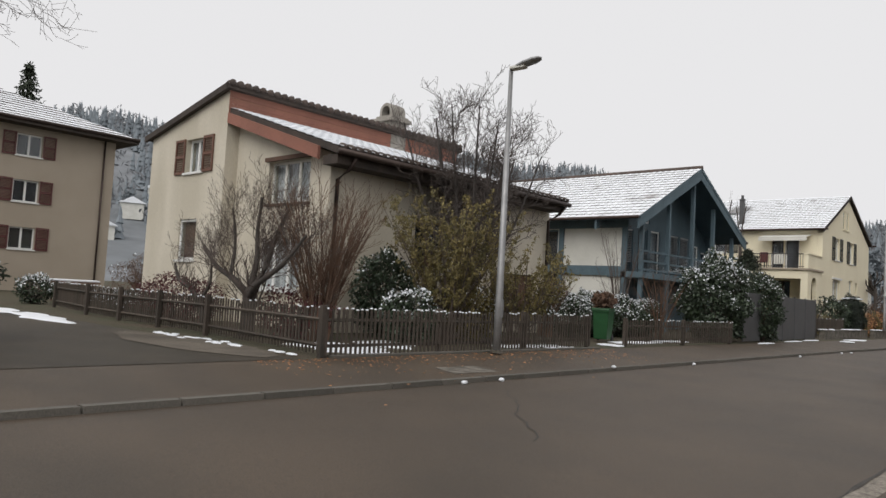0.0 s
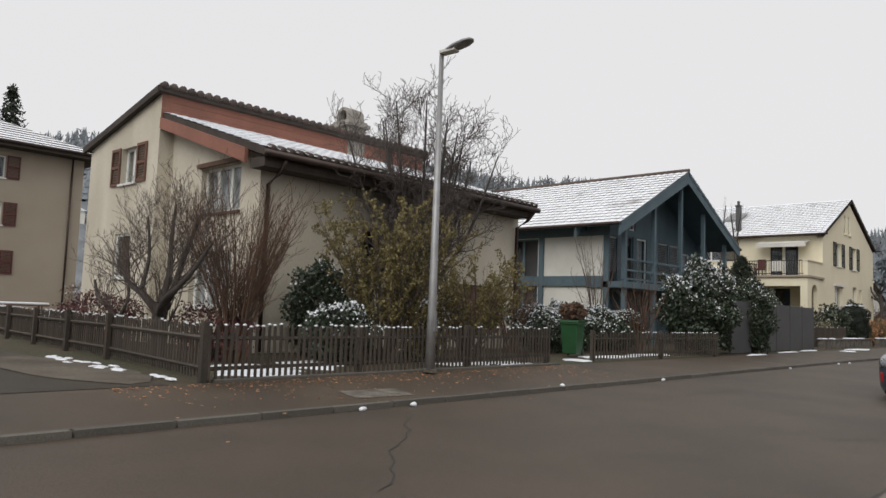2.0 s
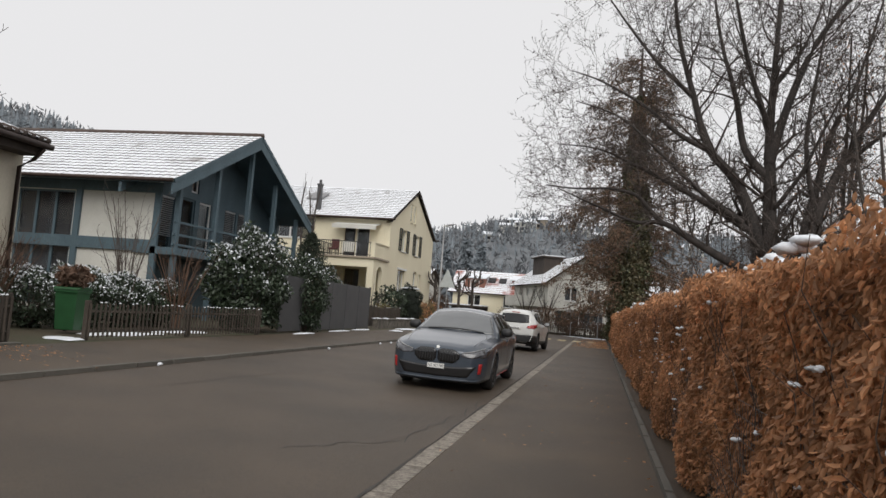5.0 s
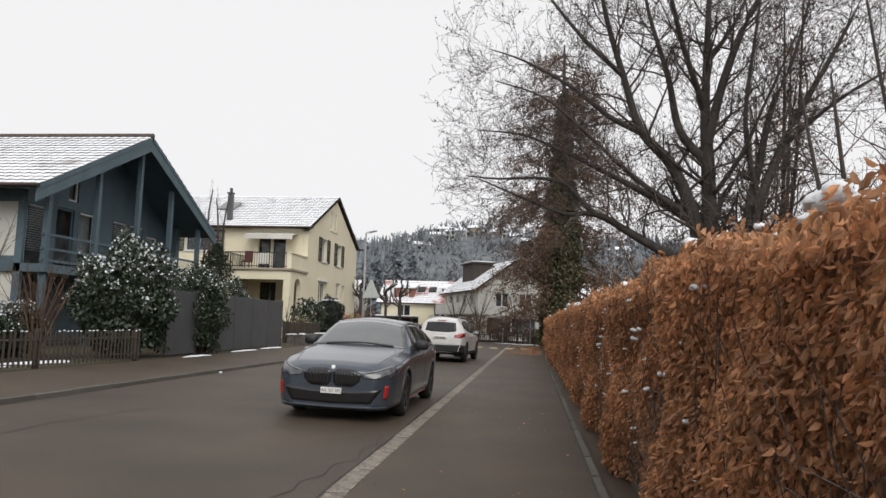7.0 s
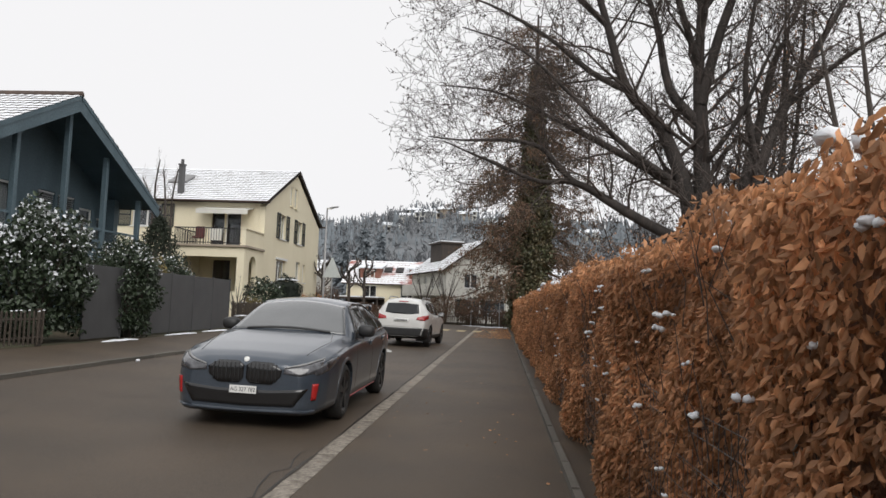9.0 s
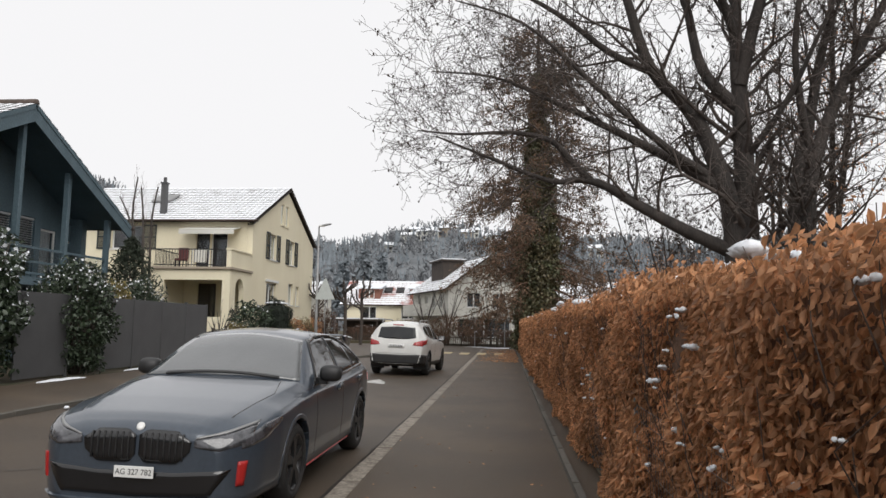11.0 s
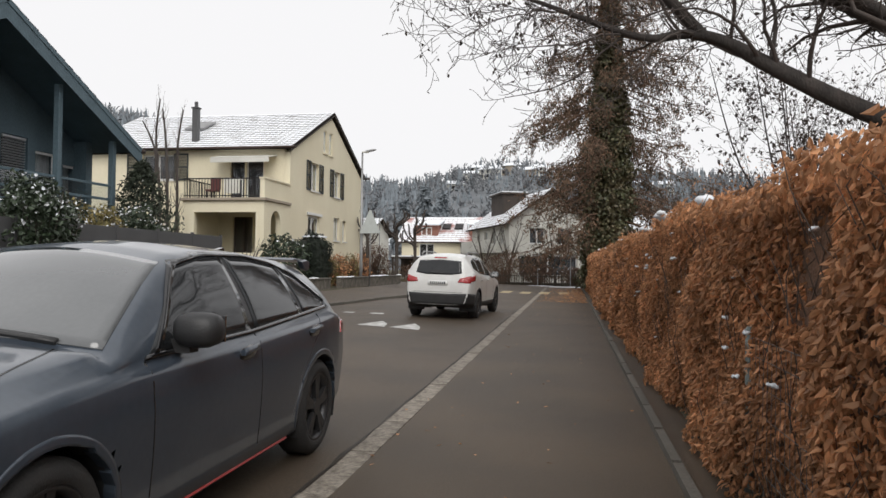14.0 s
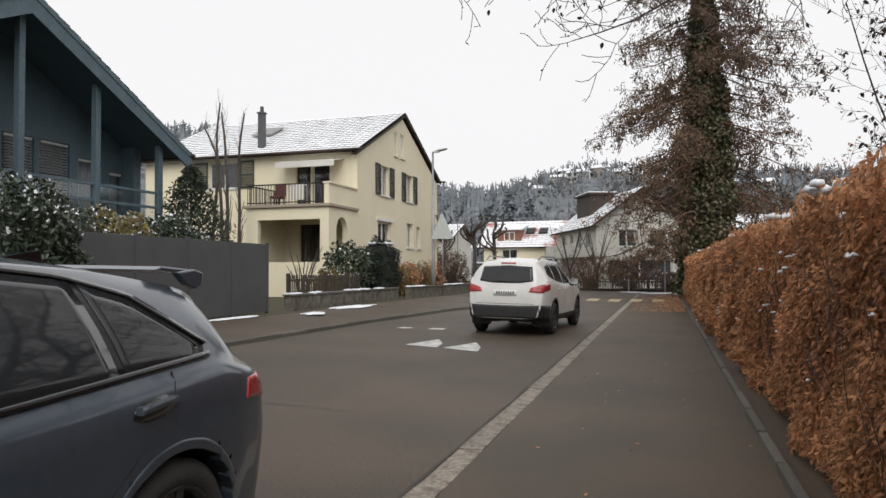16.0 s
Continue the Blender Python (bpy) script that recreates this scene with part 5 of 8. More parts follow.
rad = np.interp(zz, [0, 3, 8, 12, 17.5], [1.6, 1.5, 1.25, 0.8, 0.35]) * (0.82 + 0.3 * np.abs(np.sin(zz * 1.7 + 0.6 * np.sin(zz * 0.9)))) * rs.uniform(0.5, 1.05, n)
aa = rs.uniform(0, 6.28, n)
o = part("ivy", leaves_mesh("ivy", np.stack([rad * np.cos(aa), rad * np.sin(aa), zz], 1), 0.17, ivy, rs, 0.5, 0.8), None, sp, "dense dark ivy round the trunk")
o["kind"] = "stuff"


# ---- cars ----
from mathutils.bvhtree import BVHTree

car_grey = material("grey_blue_car_paint", (0.044, 0.058, 0.078), 0.28, (0.060, 0.074, 0.094), 2.5, 0.7, 30, 0.10, 0.04, 200, metal=0.2, coat=0.75)
car_white = material("white_car_paint", (0.72, 0.72, 0.70), 0.35, (0.62, 0.61, 0.58), 2.0, 0.7, 30, 0.05, 0.02, 100, coat=0.8)
car_glass = material("tinted_car_glass", (0.020, 0.022, 0.024), 0.05, (0.035, 0.036, 0.038), 3, 0.6, 40, 0.1, 0.0, 1, coat=0.0, spec=0.45)
# grey base colour stands in for sky reflected in the windscreens
screen_glass = material("sky_grey_windscreen", (0.085, 0.09, 0.093), 0.08, (0.115, 0.12, 0.122), 1.5, 0.8, 40, 0.05, 0.0, 150, coat=0.6, spec=0.8)
black_plastic = material("black_plastic", (0.018, 0.018, 0.019), 0.5, (0.03, 0.03, 0.03), 6, 0.6, 60, 0.1, 0.1, 120)
gloss_black = material("gloss_black", (0.008, 0.008, 0.009), 0.12, None, 6, 0.5, 60, 0.05, 0.0, 120, coat=0.6)
pillar_black = material("satin_black", (0.010, 0.010, 0.011), 0.35, None, 6, 0.5, 60, 0.05, 0.0, 120)
rubber = material("tyre_rubber", (0.020, 0.020, 0.020), 0.8, (0.035, 0.032, 0.03), 6, 0.7, 60, 0.15, 0.3, 100)
rim_dark = material("dark_alloy", (0.055, 0.055, 0.058), 0.4, (0.08, 0.08, 0.08), 6, 0.6, 60, 0.1, 0.05, 100, metal=0.7)
red_trim = material("red_trim_paint", (0.42, 0.022, 0.020), 0.4, None, 6, 0.3, 60, 0.05, 0.0, 100)
lamp_red = material("red_lamp_glass", (0.40, 0.020, 0.022), 0.15, (0.28, 0.015, 0.018), 8, 0.6, 60, 0.1, 0.0, 100, coat=0.8)
lamp_clear = material("headlamp_glass", (0.030, 0.032, 0.036), 0.08, (0.10, 0.10, 0.11), 14, 0.9, 60, 0.2, 0.0, 100, coat=1.0)
chrome = material("bright_trim", (0.62, 0.62, 0.62), 0.2, None, 6, 0.2, 60, 0.05, 0.0, 100, metal=1.0)
plate_white = material("plate_white", (0.75, 0.75, 0.73), 0.4, None, 6, 0.1, 60, 0.03, 0.0, 100)
ink = material("plate_black", (0.015, 0.015, 0.015), 0.5, None, 6, 0.1, 60, 0.03, 0.0, 100)


def curve(table):
    xs, ys = [p[0] for p in table], [p[1] for p in table]

    def at(v):
        return float(np.interp(v, xs, ys))
    return at


def car_body(spec):
    """The painted shell: rings along the length, with the wheel arches cut out."""
    L, top, belt, half, roof, bot = spec["L"], *(curve(spec[k]) for k in ("top", "belt", "half", "roof", "bottom"))
    ys = [0.0, 0.012, 0.03, 0.06, 0.1] + [0.1 + 0.045 * i for i in range(1, int((L - 0.2) / 0.045) + 1)]
    ys = [y for y in ys if y < L - 0.1] + [L - 0.1, L - 0.06, L - 0.03, L - 0.012, L]
    c0, c1 = spec["glass"]
    rings = []
    for y in ys:
        zt, zb, w, wr, z0 = top(y), belt(y), half(y), roof(y), bot(y)
        zb = min(zb, zt - 0.012)
        cabin = c0 < y < c1
        rail = zt - (0.055 if cabin else 0.02)
        rail = max(rail, zb + 0.004)
        ring = [(0, z0), (w * 0.6, z0), (w * 0.9, z0 + 0.01), (w * 0.965, z0 + 0.06)]
        for k in range(1, 9):
            f = k / 8
            z = z0 + 0.06 + (zb - 0.05 - z0 - 0.06) * f
            q = 0.965 + 0.035 * math.sin(min(1, f * 1.35) * math.pi / 2) - 0.012 * max(0, f - 0.75) / 0.25
            ring.append((w * q, z))
        ring.append((w - 0.03, zb - 0.012))
        ring.append((w - 0.055, zb))
        for k in range(1, 7):
            f = k / 6
            bow = 0.03 * math.sin(f * math.pi) if cabin else 0
            ring.append((w - 0.055 + (wr - w + 0.055) * f + bow, zb + (rail - zb) * f))
        for k in range(1, 6):
            f = k / 5
            ring.append((wr * (1 - f), rail + (zt - rail) * math.sin(f * math.pi / 2)))
        rings.append([(x, y, z) for x, z in ring])
    n = len(rings[0])
    bm = bmesh.new()
    grid = []
    for r in rings:
        row = [bm.verts.new(p) for p in r]
        grid.append(row + [bm.verts.new((-p[0], p[1], p[2])) for p in reversed(r[1:-1])])
    m = len(grid[0])
    R, zc = spec["arch"], spec["axle"]

    def snap(v):
        for yc in spec["wheels"]:
            if abs(v.co.x) > 0.45:
                d = Vector((v.co.y - yc, v.co.z - zc))
                if d.length > 1e-6 and abs(d.length - R) < 0.036 and v.co.z > spec["low"] + 0.02:
                    d = d.normalized() * R
                    v.co.y, v.co.z = yc + d.x, zc + d.y
    for row in grid:
        for v in row:
            snap(v)
    for i in range(len(grid) - 1):
        for j in range(m):
            q = (grid[i][j], grid[i][(j + 1) % m], grid[i + 1][(j + 1) % m], grid[i + 1][j])
            c = sum((v.co for v in q), Vector()) / 4
            if abs(c.x) > 0.5 and any(math.hypot(c.y - yc, c.z - zc) < R + 0.02 for yc in spec["wheels"]):
                continue
            f = bm.faces.new(q)
            f.smooth = True
            if spec.get("clad") and c.z < spec["clad"](c.y):
                f.material_index = 1
    for row in (grid[0], grid[-1]):
        f = bm.faces.new(row)
        if spec.get("clad") and sum(v.co.z for v in row) / len(row) < 0:
            f.material_index = 1
    bmesh.ops.recalc_face_normals(bm, faces=bm.faces)
    me = bpy.data.meshes.new("body")
    bm.to_mesh(me)
    tree = BVHTree.FromBMesh(bm)
    bm.free()
    me.materials.append(spec["paint"])
    me.materials.append(black_plastic)
    return me, tree


AXES = {"side": ((1, 0, 0)), "front": ((0, -1, 0)), "rear": ((0, 1, 0)), "top": ((0, 0, 1))}


def applied(parent, tree, name, lower, upper, view, mat, off=0.005, nu=14, nv=5, mirror=False, label="", depth=0.012):
    """A panel laid on the shell between a lower and an upper line, seen from the side, front, rear or top."""
    way = Vector(AXES[view])
    made = None
    for sgn in ((1, -1) if mirror else (1,)):
        d = Vector((way.x * sgn, way.y, way.z))

        def line(pts, t):
            a = [0.0]
            for p, q in zip(pts, pts[1:]):
                a.append(a[-1] + math.hypot(q[0] - p[0], q[1] - p[1]))
            t = t * a[-1]
            return (np.interp(t, a, [p[0] for p in pts]), np.interp(t, a, [p[1] for p in pts]))
        s = Shape()
        outer, inner = [], []
        for j in range(nv + 1):
            for i in range(nu + 1):
                lo, hi = line(lower, i / nu), line(upper, i / nu)
                u, v = lo[0] + (hi[0] - lo[0]) * j / nv, lo[1] + (hi[1] - lo[1]) * j / nv
                p = {"side": Vector((0, u, v)), "front": Vector((u * sgn, 0, v)), "rear": Vector((u * sgn, 0, v)), "top": Vector((u * sgn, v, 0))}[view]
                hit, nor, _, _ = tree.ray_cast(p + d * 9, -d)
                if hit is None:
                    near_, nor, _, _ = tree.find_nearest(p + d * (0.8 if view == "side" else 0.2 if view != "top" else 1))
                    hit = near_
                if nor.dot(d) < 0:
                    nor = -nor
                outer.append(hit + nor * off)
                inner.append(hit - nor * depth)
        k = nu + 1
        s.v = [tuple(p) for p in outer + inner]
        o = len(outer)
        for j in range(nv):
            for i in range(nu):
                a = j * k + i
                s.f.append((a, a + 1, a + 1 + k, a + k))
        rim = [i for i in range(k)] + [j * k + nu for j in range(1, nv + 1)] + [nv * k + i for i in reversed(range(nu))] + [j * k for j in reversed(range(1, nv))]
        for a, b in zip(rim, rim[1:] + rim[:1]):
            s.f.append((a, b, b + o, a + o))
        s.mi = [0] * len(s.f)
        me = s.mesh(name, mat)
        fixed(me)
        me.polygons.foreach_set("use_smooth", [i < nu * nv for i in range(len(s.f))])
        made = part(name, me, None, parent, label)
    return made


def lathe(profile, sides, name, mats, smooth=True):
    """Turns (x, r) points round the x axis."""
    s = Shape()
    n = len(profile)
    for k in range(sides):
        a = 2 * math.pi * k / sides
        s.v.extend((x, r * math.cos(a), r * math.sin(a)) for x, r in profile)
    for k in range(sides):
        b = (k + 1) % sides
        for i in range(n - 1):
            s.f.append((k * n + i, b * n + i, b * n + i + 1, k * n + i + 1))
            s.mi.append(0)
    return fixed(s.mesh(name, mats, smooth))


def arch_lips(parent, tree, spec, mat):
    """Rolled lips round the wheel openings."""
    for yc in spec["wheels"]:
        arc = [math.pi * (-0.10 + 1.20 * i / 24) for i in range(25)]
        lo = [(yc + (spec["arch"] - 0.004) * math.cos(a), spec["axle"] + (spec["arch"] - 0.004) * math.sin(a)) for a in arc]
        hi = [(yc + (spec["arch"] + 0.04) * math.cos(a), spec["axle"] + (spec["arch"] + 0.04) * math.sin(a)) for a in arc]
        applied(parent, tree, "wheel_arch_lip", lo, hi, "side", mat, mirror=True, off=0.003, nu=36, nv=3, depth=0.05)


def car_wheels(parent, spec, spokes=5, rim=rim_dark):
    r, wd = spec["tyre"], 0.11
    rr = spec["rim"]
    tyre = lathe([(-wd, rr), (-wd - 0.005, rr + 0.04), (-wd + 0.01, r - 0.025), (-wd + 0.035, r), (wd - 0.035, r), (wd - 0.01, r - 0.025), (wd + 0.005, rr + 0.04), (wd, rr), (wd - 0.02, rr - 0.012), (-wd + 0.02, rr - 0.012)], 32, "tyre", rubber)
    barrel = lathe([(-wd + 0.01, rr - 0.002), (wd - 0.005, rr), (wd - 0.004, rr - 0.018), (wd - 0.06, rr - 0.03), (-wd + 0.02, rr - 0.03)], 32, "rim", rim)
    sp_ = Shape()
    for k in range(spokes):
        for d in (-0.13, 0.13):
            a = 2 * math.pi * k / spokes + d
            m_ = Matrix.Rotation(a, 4, "X")
            sp_.prism([(-0.016, 0.04), (0.016, 0.04), (0.022, rr - 0.015), (-0.022, rr - 0.015)], "x", wd - 0.045, wd - 0.012)
            for i in range(8):
                sp_.v[-8 + i] = tuple(m_ @ Vector(sp_.v[-8 + i]))
    sp_.tube([(wd - 0.06, 0, 0), (wd - 0.008, 0, 0)], 0.06, 14)
    spoke_me = fixed(sp_.mesh("spokes", rim))
    disc = lathe([(wd - 0.09, 0.0), (wd - 0.09, rr - 0.05), (wd - 0.1, rr - 0.05), (wd - 0.1, 0.0)], 24, "brake_disc", galvanised)
    for side in (1, -1):
        for yc in spec["wheels"]:
            w = new("wheel")
            w.parent = parent
            x = side * (spec["track"])
            w.matrix_basis = Matrix.Translation((x, yc, spec["axle"])) @ (Matrix.Identity(4) if side > 0 else Matrix.Rotation(math.pi, 4, "Z"))
            for nm, me in (("tyre", tyre), ("rim", barrel), ("spokes", spoke_me), ("brake_disc", disc)):
                o = new(nm, me)
                o.parent = w
            ws = Shape()
            R = spec["arch"] + 0.012
            for i in range(10):
                a0, a1 = math.pi * (-0.12 + 1.24 * i / 10), math.pi * (-0.12 + 1.24 * (i + 1) / 10)
                pa, pb = (yc + R * math.cos(a0), spec["axle"] + R * math.sin(a0)), (yc + R * math.cos(a1), spec["axle"] + R * math.sin(a1))
                xo = side * (spec["track"] + wd - 0.012)
                xi = side * 0.45
                ws.face([(xo, *pa), (xo, *pb), (xi, *pb), (xi, *pa)])
                ws.face([(xi, *pa), (xi, *pb), (xi, yc, spec["axle"])])
            part("wheel_arch", ws, black_plastic, parent, tidy=False)


def words(parent, text, m, size, mat, name="lettering"):
    cu = bpy.data.curves.new(name, "FONT")
    cu.body, cu.size, cu.align_x, cu.align_y = text, size, "CENTER", "CENTER"
    cu.extrude = 0.0008
    tmp = bpy.data.objects.new(name, cu)
    me = bpy.data.meshes.new_from_object(tmp)
    bpy.data.objects.remove(tmp)
    me.materials.clear()
    me.materials.append(mat)
    o = new(name, me)
    o.parent = parent
    o.matrix_basis = m
    return o


def mirror_ear(parent, side, x, y, z, mat):
    s = Shape()
    for i in range(9):
        th = math.pi * i / 8
        for k in range(12):
            ph = 2 * math.pi * k / 12
            s.v.append((side * (x + 0.11 + 0.115 * math.copysign(abs(math.sin(th) * math.cos(ph)) ** 0.7, math.cos(ph))), y + 0.085 * math.copysign(abs(math.sin(th) * math.sin(ph)) ** 0.7, math.sin(ph)), z + 0.075 + 0.08 * math.copysign(abs(math.cos(th)) ** 0.7, math.cos(th))))
    for i in range(8):
        for k in range(12):
            a, b = i * 12 + k, i * 12 + (k + 1) % 12
            s.f.append((a, a + 12, b + 12, b))
            s.mi.append(0)
    ob = part("wing_mirror", s, mat, parent, smooth=True)
    part("stalk", Shape().box((side * (x - 0.05) if side > 0 else side * (x + 0.08), y - 0.03, z - 0.03), (side * (x + 0.08) if side > 0 else side * (x - 0.05), y + 0.05, z + 0.03)), black_plastic, ob)
    part("mirror_glass", Shape().box((side * (x + 0.11) - 0.085, y + 0.078, z + 0.015), (side * (x + 0.11) + 0.085, y + 0.09, z + 0.135)), chrome, ob)


HATCH = dict(L=4.33, paint=car_grey, glass=(1.40, 4.05), wheels=(1.03, 3.6), axle=0.325, tyre=0.325, rim=0.235, arch=0.362, track=0.775, low=0.18,
             top=[(0, 0.66), (0.012, 0.70), (0.06, 0.745), (0.2, 0.80), (0.6, 0.875), (1.1, 0.95), (1.40, 0.985), (1.6, 1.105), (1.85, 1.25), (2.05, 1.345), (2.25, 1.395), (2.55, 1.42), (3.0, 1.415), (3.5, 1.38), (3.9, 1.33), (4.03, 1.30), (4.12, 1.12), (4.2, 0.98), (4.29, 0.86), (4.33, 0.66)],
             belt=[(0, 0.60), (0.06, 0.665), (0.2, 0.72), (0.6, 0.80), (1.1, 0.86), (1.5, 0.885), (2.5, 0.905), (3.4, 0.945), (3.9, 0.975), (4.15, 0.92), (4.29, 0.80), (4.33, 0.60)],
             half=[(0, 0.60), (0.012, 0.64), (0.06, 0.72), (0.15, 0.80), (0.3, 0.855), (0.6, 0.895), (1.2, 0.90), (2.2, 0.895), (3.2, 0.90), (3.7, 0.90), (4.0, 0.885), (4.2, 0.85), (4.3, 0.79), (4.33, 0.73)],
             roof=[(0, 0.42), (0.3, 0.62), (1.1, 0.74), (1.40, 0.77), (2.05, 0.60), (2.4, 0.585), (3.2, 0.575), (3.9, 0.545), (4.03, 0.54), (4.15, 0.60), (4.33, 0.5)],
             bottom=[(0, 0.19), (0.1, 0.16), (0.5, 0.17), (3.8, 0.19), (4.2, 0.26), (4.33, 0.34)])

hatch = thing("hatchback_car", "dark blue-grey hatchback with a wet roof parked at the kerb", "car", pose(-2.77, 18.08, 0.005, 0, 1.2, 0) @ Matrix.Diagonal((1, 1.072, 1.035, 1)))
me, tree = car_body(HATCH)
part("body", me, None, hatch)
# glass
applied(hatch, tree, "windscreen", [(-0.755, 1.45), (0, 1.41), (0.755, 1.45)], [(-0.565, 2.1), (0, 2.13), (0.565, 2.1)], "top", screen_glass, nu=20, nv=12)
applied(hatch, tree, "front_side_window", [(1.64, 0.92), (2.60, 0.94)], [(2.12, 1.285), (2.40, 1.335), (2.62, 1.342)], "side", car_glass, mirror=True, nu=16, nv=8)
applied(hatch, tree, "rear_side_window", [(2.665, 0.942), (3.36, 0.975)], [(2.665, 1.343), (3.0, 1.335), (3.34, 1.295)], "side", car_glass, mirror=True, nu=12, nv=8)
applied(hatch, tree, "quarter_window", [(3.395, 0.977), (3.77, 1.008)], [(3.375, 1.29), (3.56, 1.232), (3.80, 1.04)], "side", car_glass, mirror=True, nu=12, nv=6)
applied(hatch, tree, "window_surround", [(1.60, 0.902), (2.6, 0.922), (3.84, 0.994)], [(1.62, 0.922), (2.6, 0.942), (3.86, 1.016)], "side", gloss_black, mirror=True, nu=40, nv=1, off=0.008)
applied(hatch, tree, "window_surround", [(1.72, 0.925), (2.16, 1.295), (2.42, 1.342), (2.9, 1.347), (3.3, 1.305), (3.58, 1.232), (3.84, 1.04)], [(1.68, 0.925), (2.12, 1.312), (2.42, 1.362), (2.9, 1.365), (3.32, 1.322), (3.6, 1.248), (3.87, 1.045)], "side", gloss_black, mirror=True, nu=44, nv=1, off=0.009)
applied(hatch, tree, "pillar_trim", [(1.70, 0.925), (2.6, 0.94), (3.82, 1.01)], [(2.14, 1.30), (2.42, 1.35), (2.9, 1.355), (3.3, 1.31), (3.58, 1.24), (3.84, 1.04)], "side", pillar_black, mirror=True, nu=44, nv=8, off=0.002, label="black pillar covers between the side windows")
applied(hatch, tree, "rear_window", [(-0.55, 1.0), (0.55, 1.0)], [(-0.48, 1.23), (0.48, 1.23)], "rear", car_glass)
# front
applied(hatch, tree, "grille", [(0.015, 0.53), (0.06, 0.475), (0.30, 0.475), (0.40, 0.56)], [(0.015, 0.665), (0.07, 0.70), (0.30, 0.695), (0.41, 0.635)], "front", gloss_black, mirror=True, off=0.012, label="black kidney-shaped grille")
for k in range(7):
    x = 0.06 + k * 0.047
    applied(hatch, tree, "grille_bar", [(x, 0.50), (x + 0.010, 0.50)], [(x, 0.68), (x + 0.010, 0.68)], "front", black_plastic, mirror=True, off=0.018, nu=1, nv=5)
applied(hatch, tree, "headlamp", [(0.43, 0.595), (0.62, 0.575), (0.80, 0.625)], [(0.43, 0.645), (0.64, 0.685), (0.80, 0.745)], "front", lamp_clear, mirror=True, off=0.006, label="slim dark headlamp")
applied(hatch, tree, "headlamp_side", [(0.10, 0.585), (0.34, 0.64), (0.60, 0.735)], [(0.10, 0.66), (0.34, 0.735), (0.60, 0.765)], "side", lamp_clear, mirror=True, off=0.006, nu=12, nv=4)
applied(hatch, tree, "lamp_strip", [(0.44, 0.648), (0.64, 0.688), (0.79, 0.742)], [(0.44, 0.66), (0.64, 0.705), (0.79, 0.758)], "front", galvanised, mirror=True, off=0.008, nv=1)
applied(hatch, tree, "lower_intake", [(-0.56, 0.255), (0, 0.24), (0.56, 0.255)], [(-0.70, 0.45), (-0.3, 0.415), (0.3, 0.415), (0.70, 0.45)], "front", gloss_black, off=0.007, nu=24)
applied(hatch, tree, "splitter", [(-0.74, 0.185), (0, 0.172), (0.74, 0.185)], [(-0.76, 0.225), (0, 0.205), (0.76, 0.225)], "front", car_grey, off=0.02, nu=24, nv=1)
applied(hatch, tree, "red_insert", [(0.725, 0.33), (0.765, 0.33)], [(0.735, 0.50), (0.785, 0.50)], "front", red_trim, mirror=True, off=0.014, nu=3, nv=6, label="bright red vertical bumper insert")
badge = part("badge", lathe([(0, 0.0), (0.006, 0.0), (0.008, 0.028), (0.0, 0.031)], 20, "badge", plate_white), None, hatch, "round badge")
badge.matrix_basis = Matrix.Translation((0, 0.025, 0.722)) @ Matrix.Rotation(radians(-90), 4, "Z") @ Matrix.Rotation(radians(-25), 4, "Y")
plate = part("number_plate", Shape().box((-0.15, -0.034, 0.372), (0.15, -0.024, 0.452)), plate_white, hatch, "white number plate", bevel=0.003)
words(plate, "AG 327 782", Matrix.Translation((0, -0.0355, 0.411)) @ Matrix.Rotation(radians(90), 4, "X"), 0.056, ink)
applied(hatch, tree, "bonnet_seam", [(0.60, 1.36), (0.70, 0.9), (0.60, 0.24)], [(0.61, 1.36), (0.71, 0.9), (0.61, 0.24)], "top", gloss_black, mirror=True, off=0.002, nu=24, nv=1)
applied(hatch, tree, "wiper", [(-0.55, 1.43), (0.55, 1.43)], [(-0.55, 1.46), (0.55, 1.455)], "top", black_plastic, off=0.018, nu=12, nv=1)
# sides
for y, z0, z1 in ((1.62, 0.30, 0.90), (2.655, 0.30, 0.92)):
    applied(hatch, tree, "door_seam", [(y, z0), (y + 0.007, z0)], [(y - 0.02, z1), (y - 0.013, z1)], "side", gloss_black, mirror=True, off=0.0015, nu=1, nv=14)
applied(hatch, tree, "door_seam", [(3.15, 0.35), (3.26, 0.62), (3.52, 0.84), (3.60, 0.97)], [(3.157, 0.35), (3.267, 0.62), (3.527, 0.84), (3.607, 0.97)], "side", gloss_black, mirror=True, off=0.0015, nu=20, nv=1)
for y in (2.38, 3.36):
    k = 0.055 - 0.03 * (y > 3)
    # gloss-black patch on the shell paints the shade of the handle hollow
    applied(hatch, tree, "handle_recess", [(y, 0.868 - k), (y + 0.06, 0.85 - k), (y + 0.15, 0.855 - k), (y + 0.2, 0.89 - k)], [(y, 0.895 - k), (y + 0.05, 0.92 - k), (y + 0.15, 0.93 - k), (y + 0.2, 0.91 - k)], "side", gloss_black, mirror=True, off=0.003, nu=4, nv=2)
    applied(hatch, tree, "door_handle", [(y + 0.01, 0.882 - k), (y + 0.19, 0.90 - k)], [(y + 0.01, 0.908 - k), (y + 0.19, 0.922 - k)], "side", car_grey, mirror=True, off=0.03, nu=4, nv=2)
applied(hatch, tree, "sill_trim", [(1.26, 0.215), (3.12, 0.215)], [(1.26, 0.231), (3.12, 0.231)], "side", red_trim, mirror=True, off=0.012, nu=20, nv=1, label="red stripe along the sill")
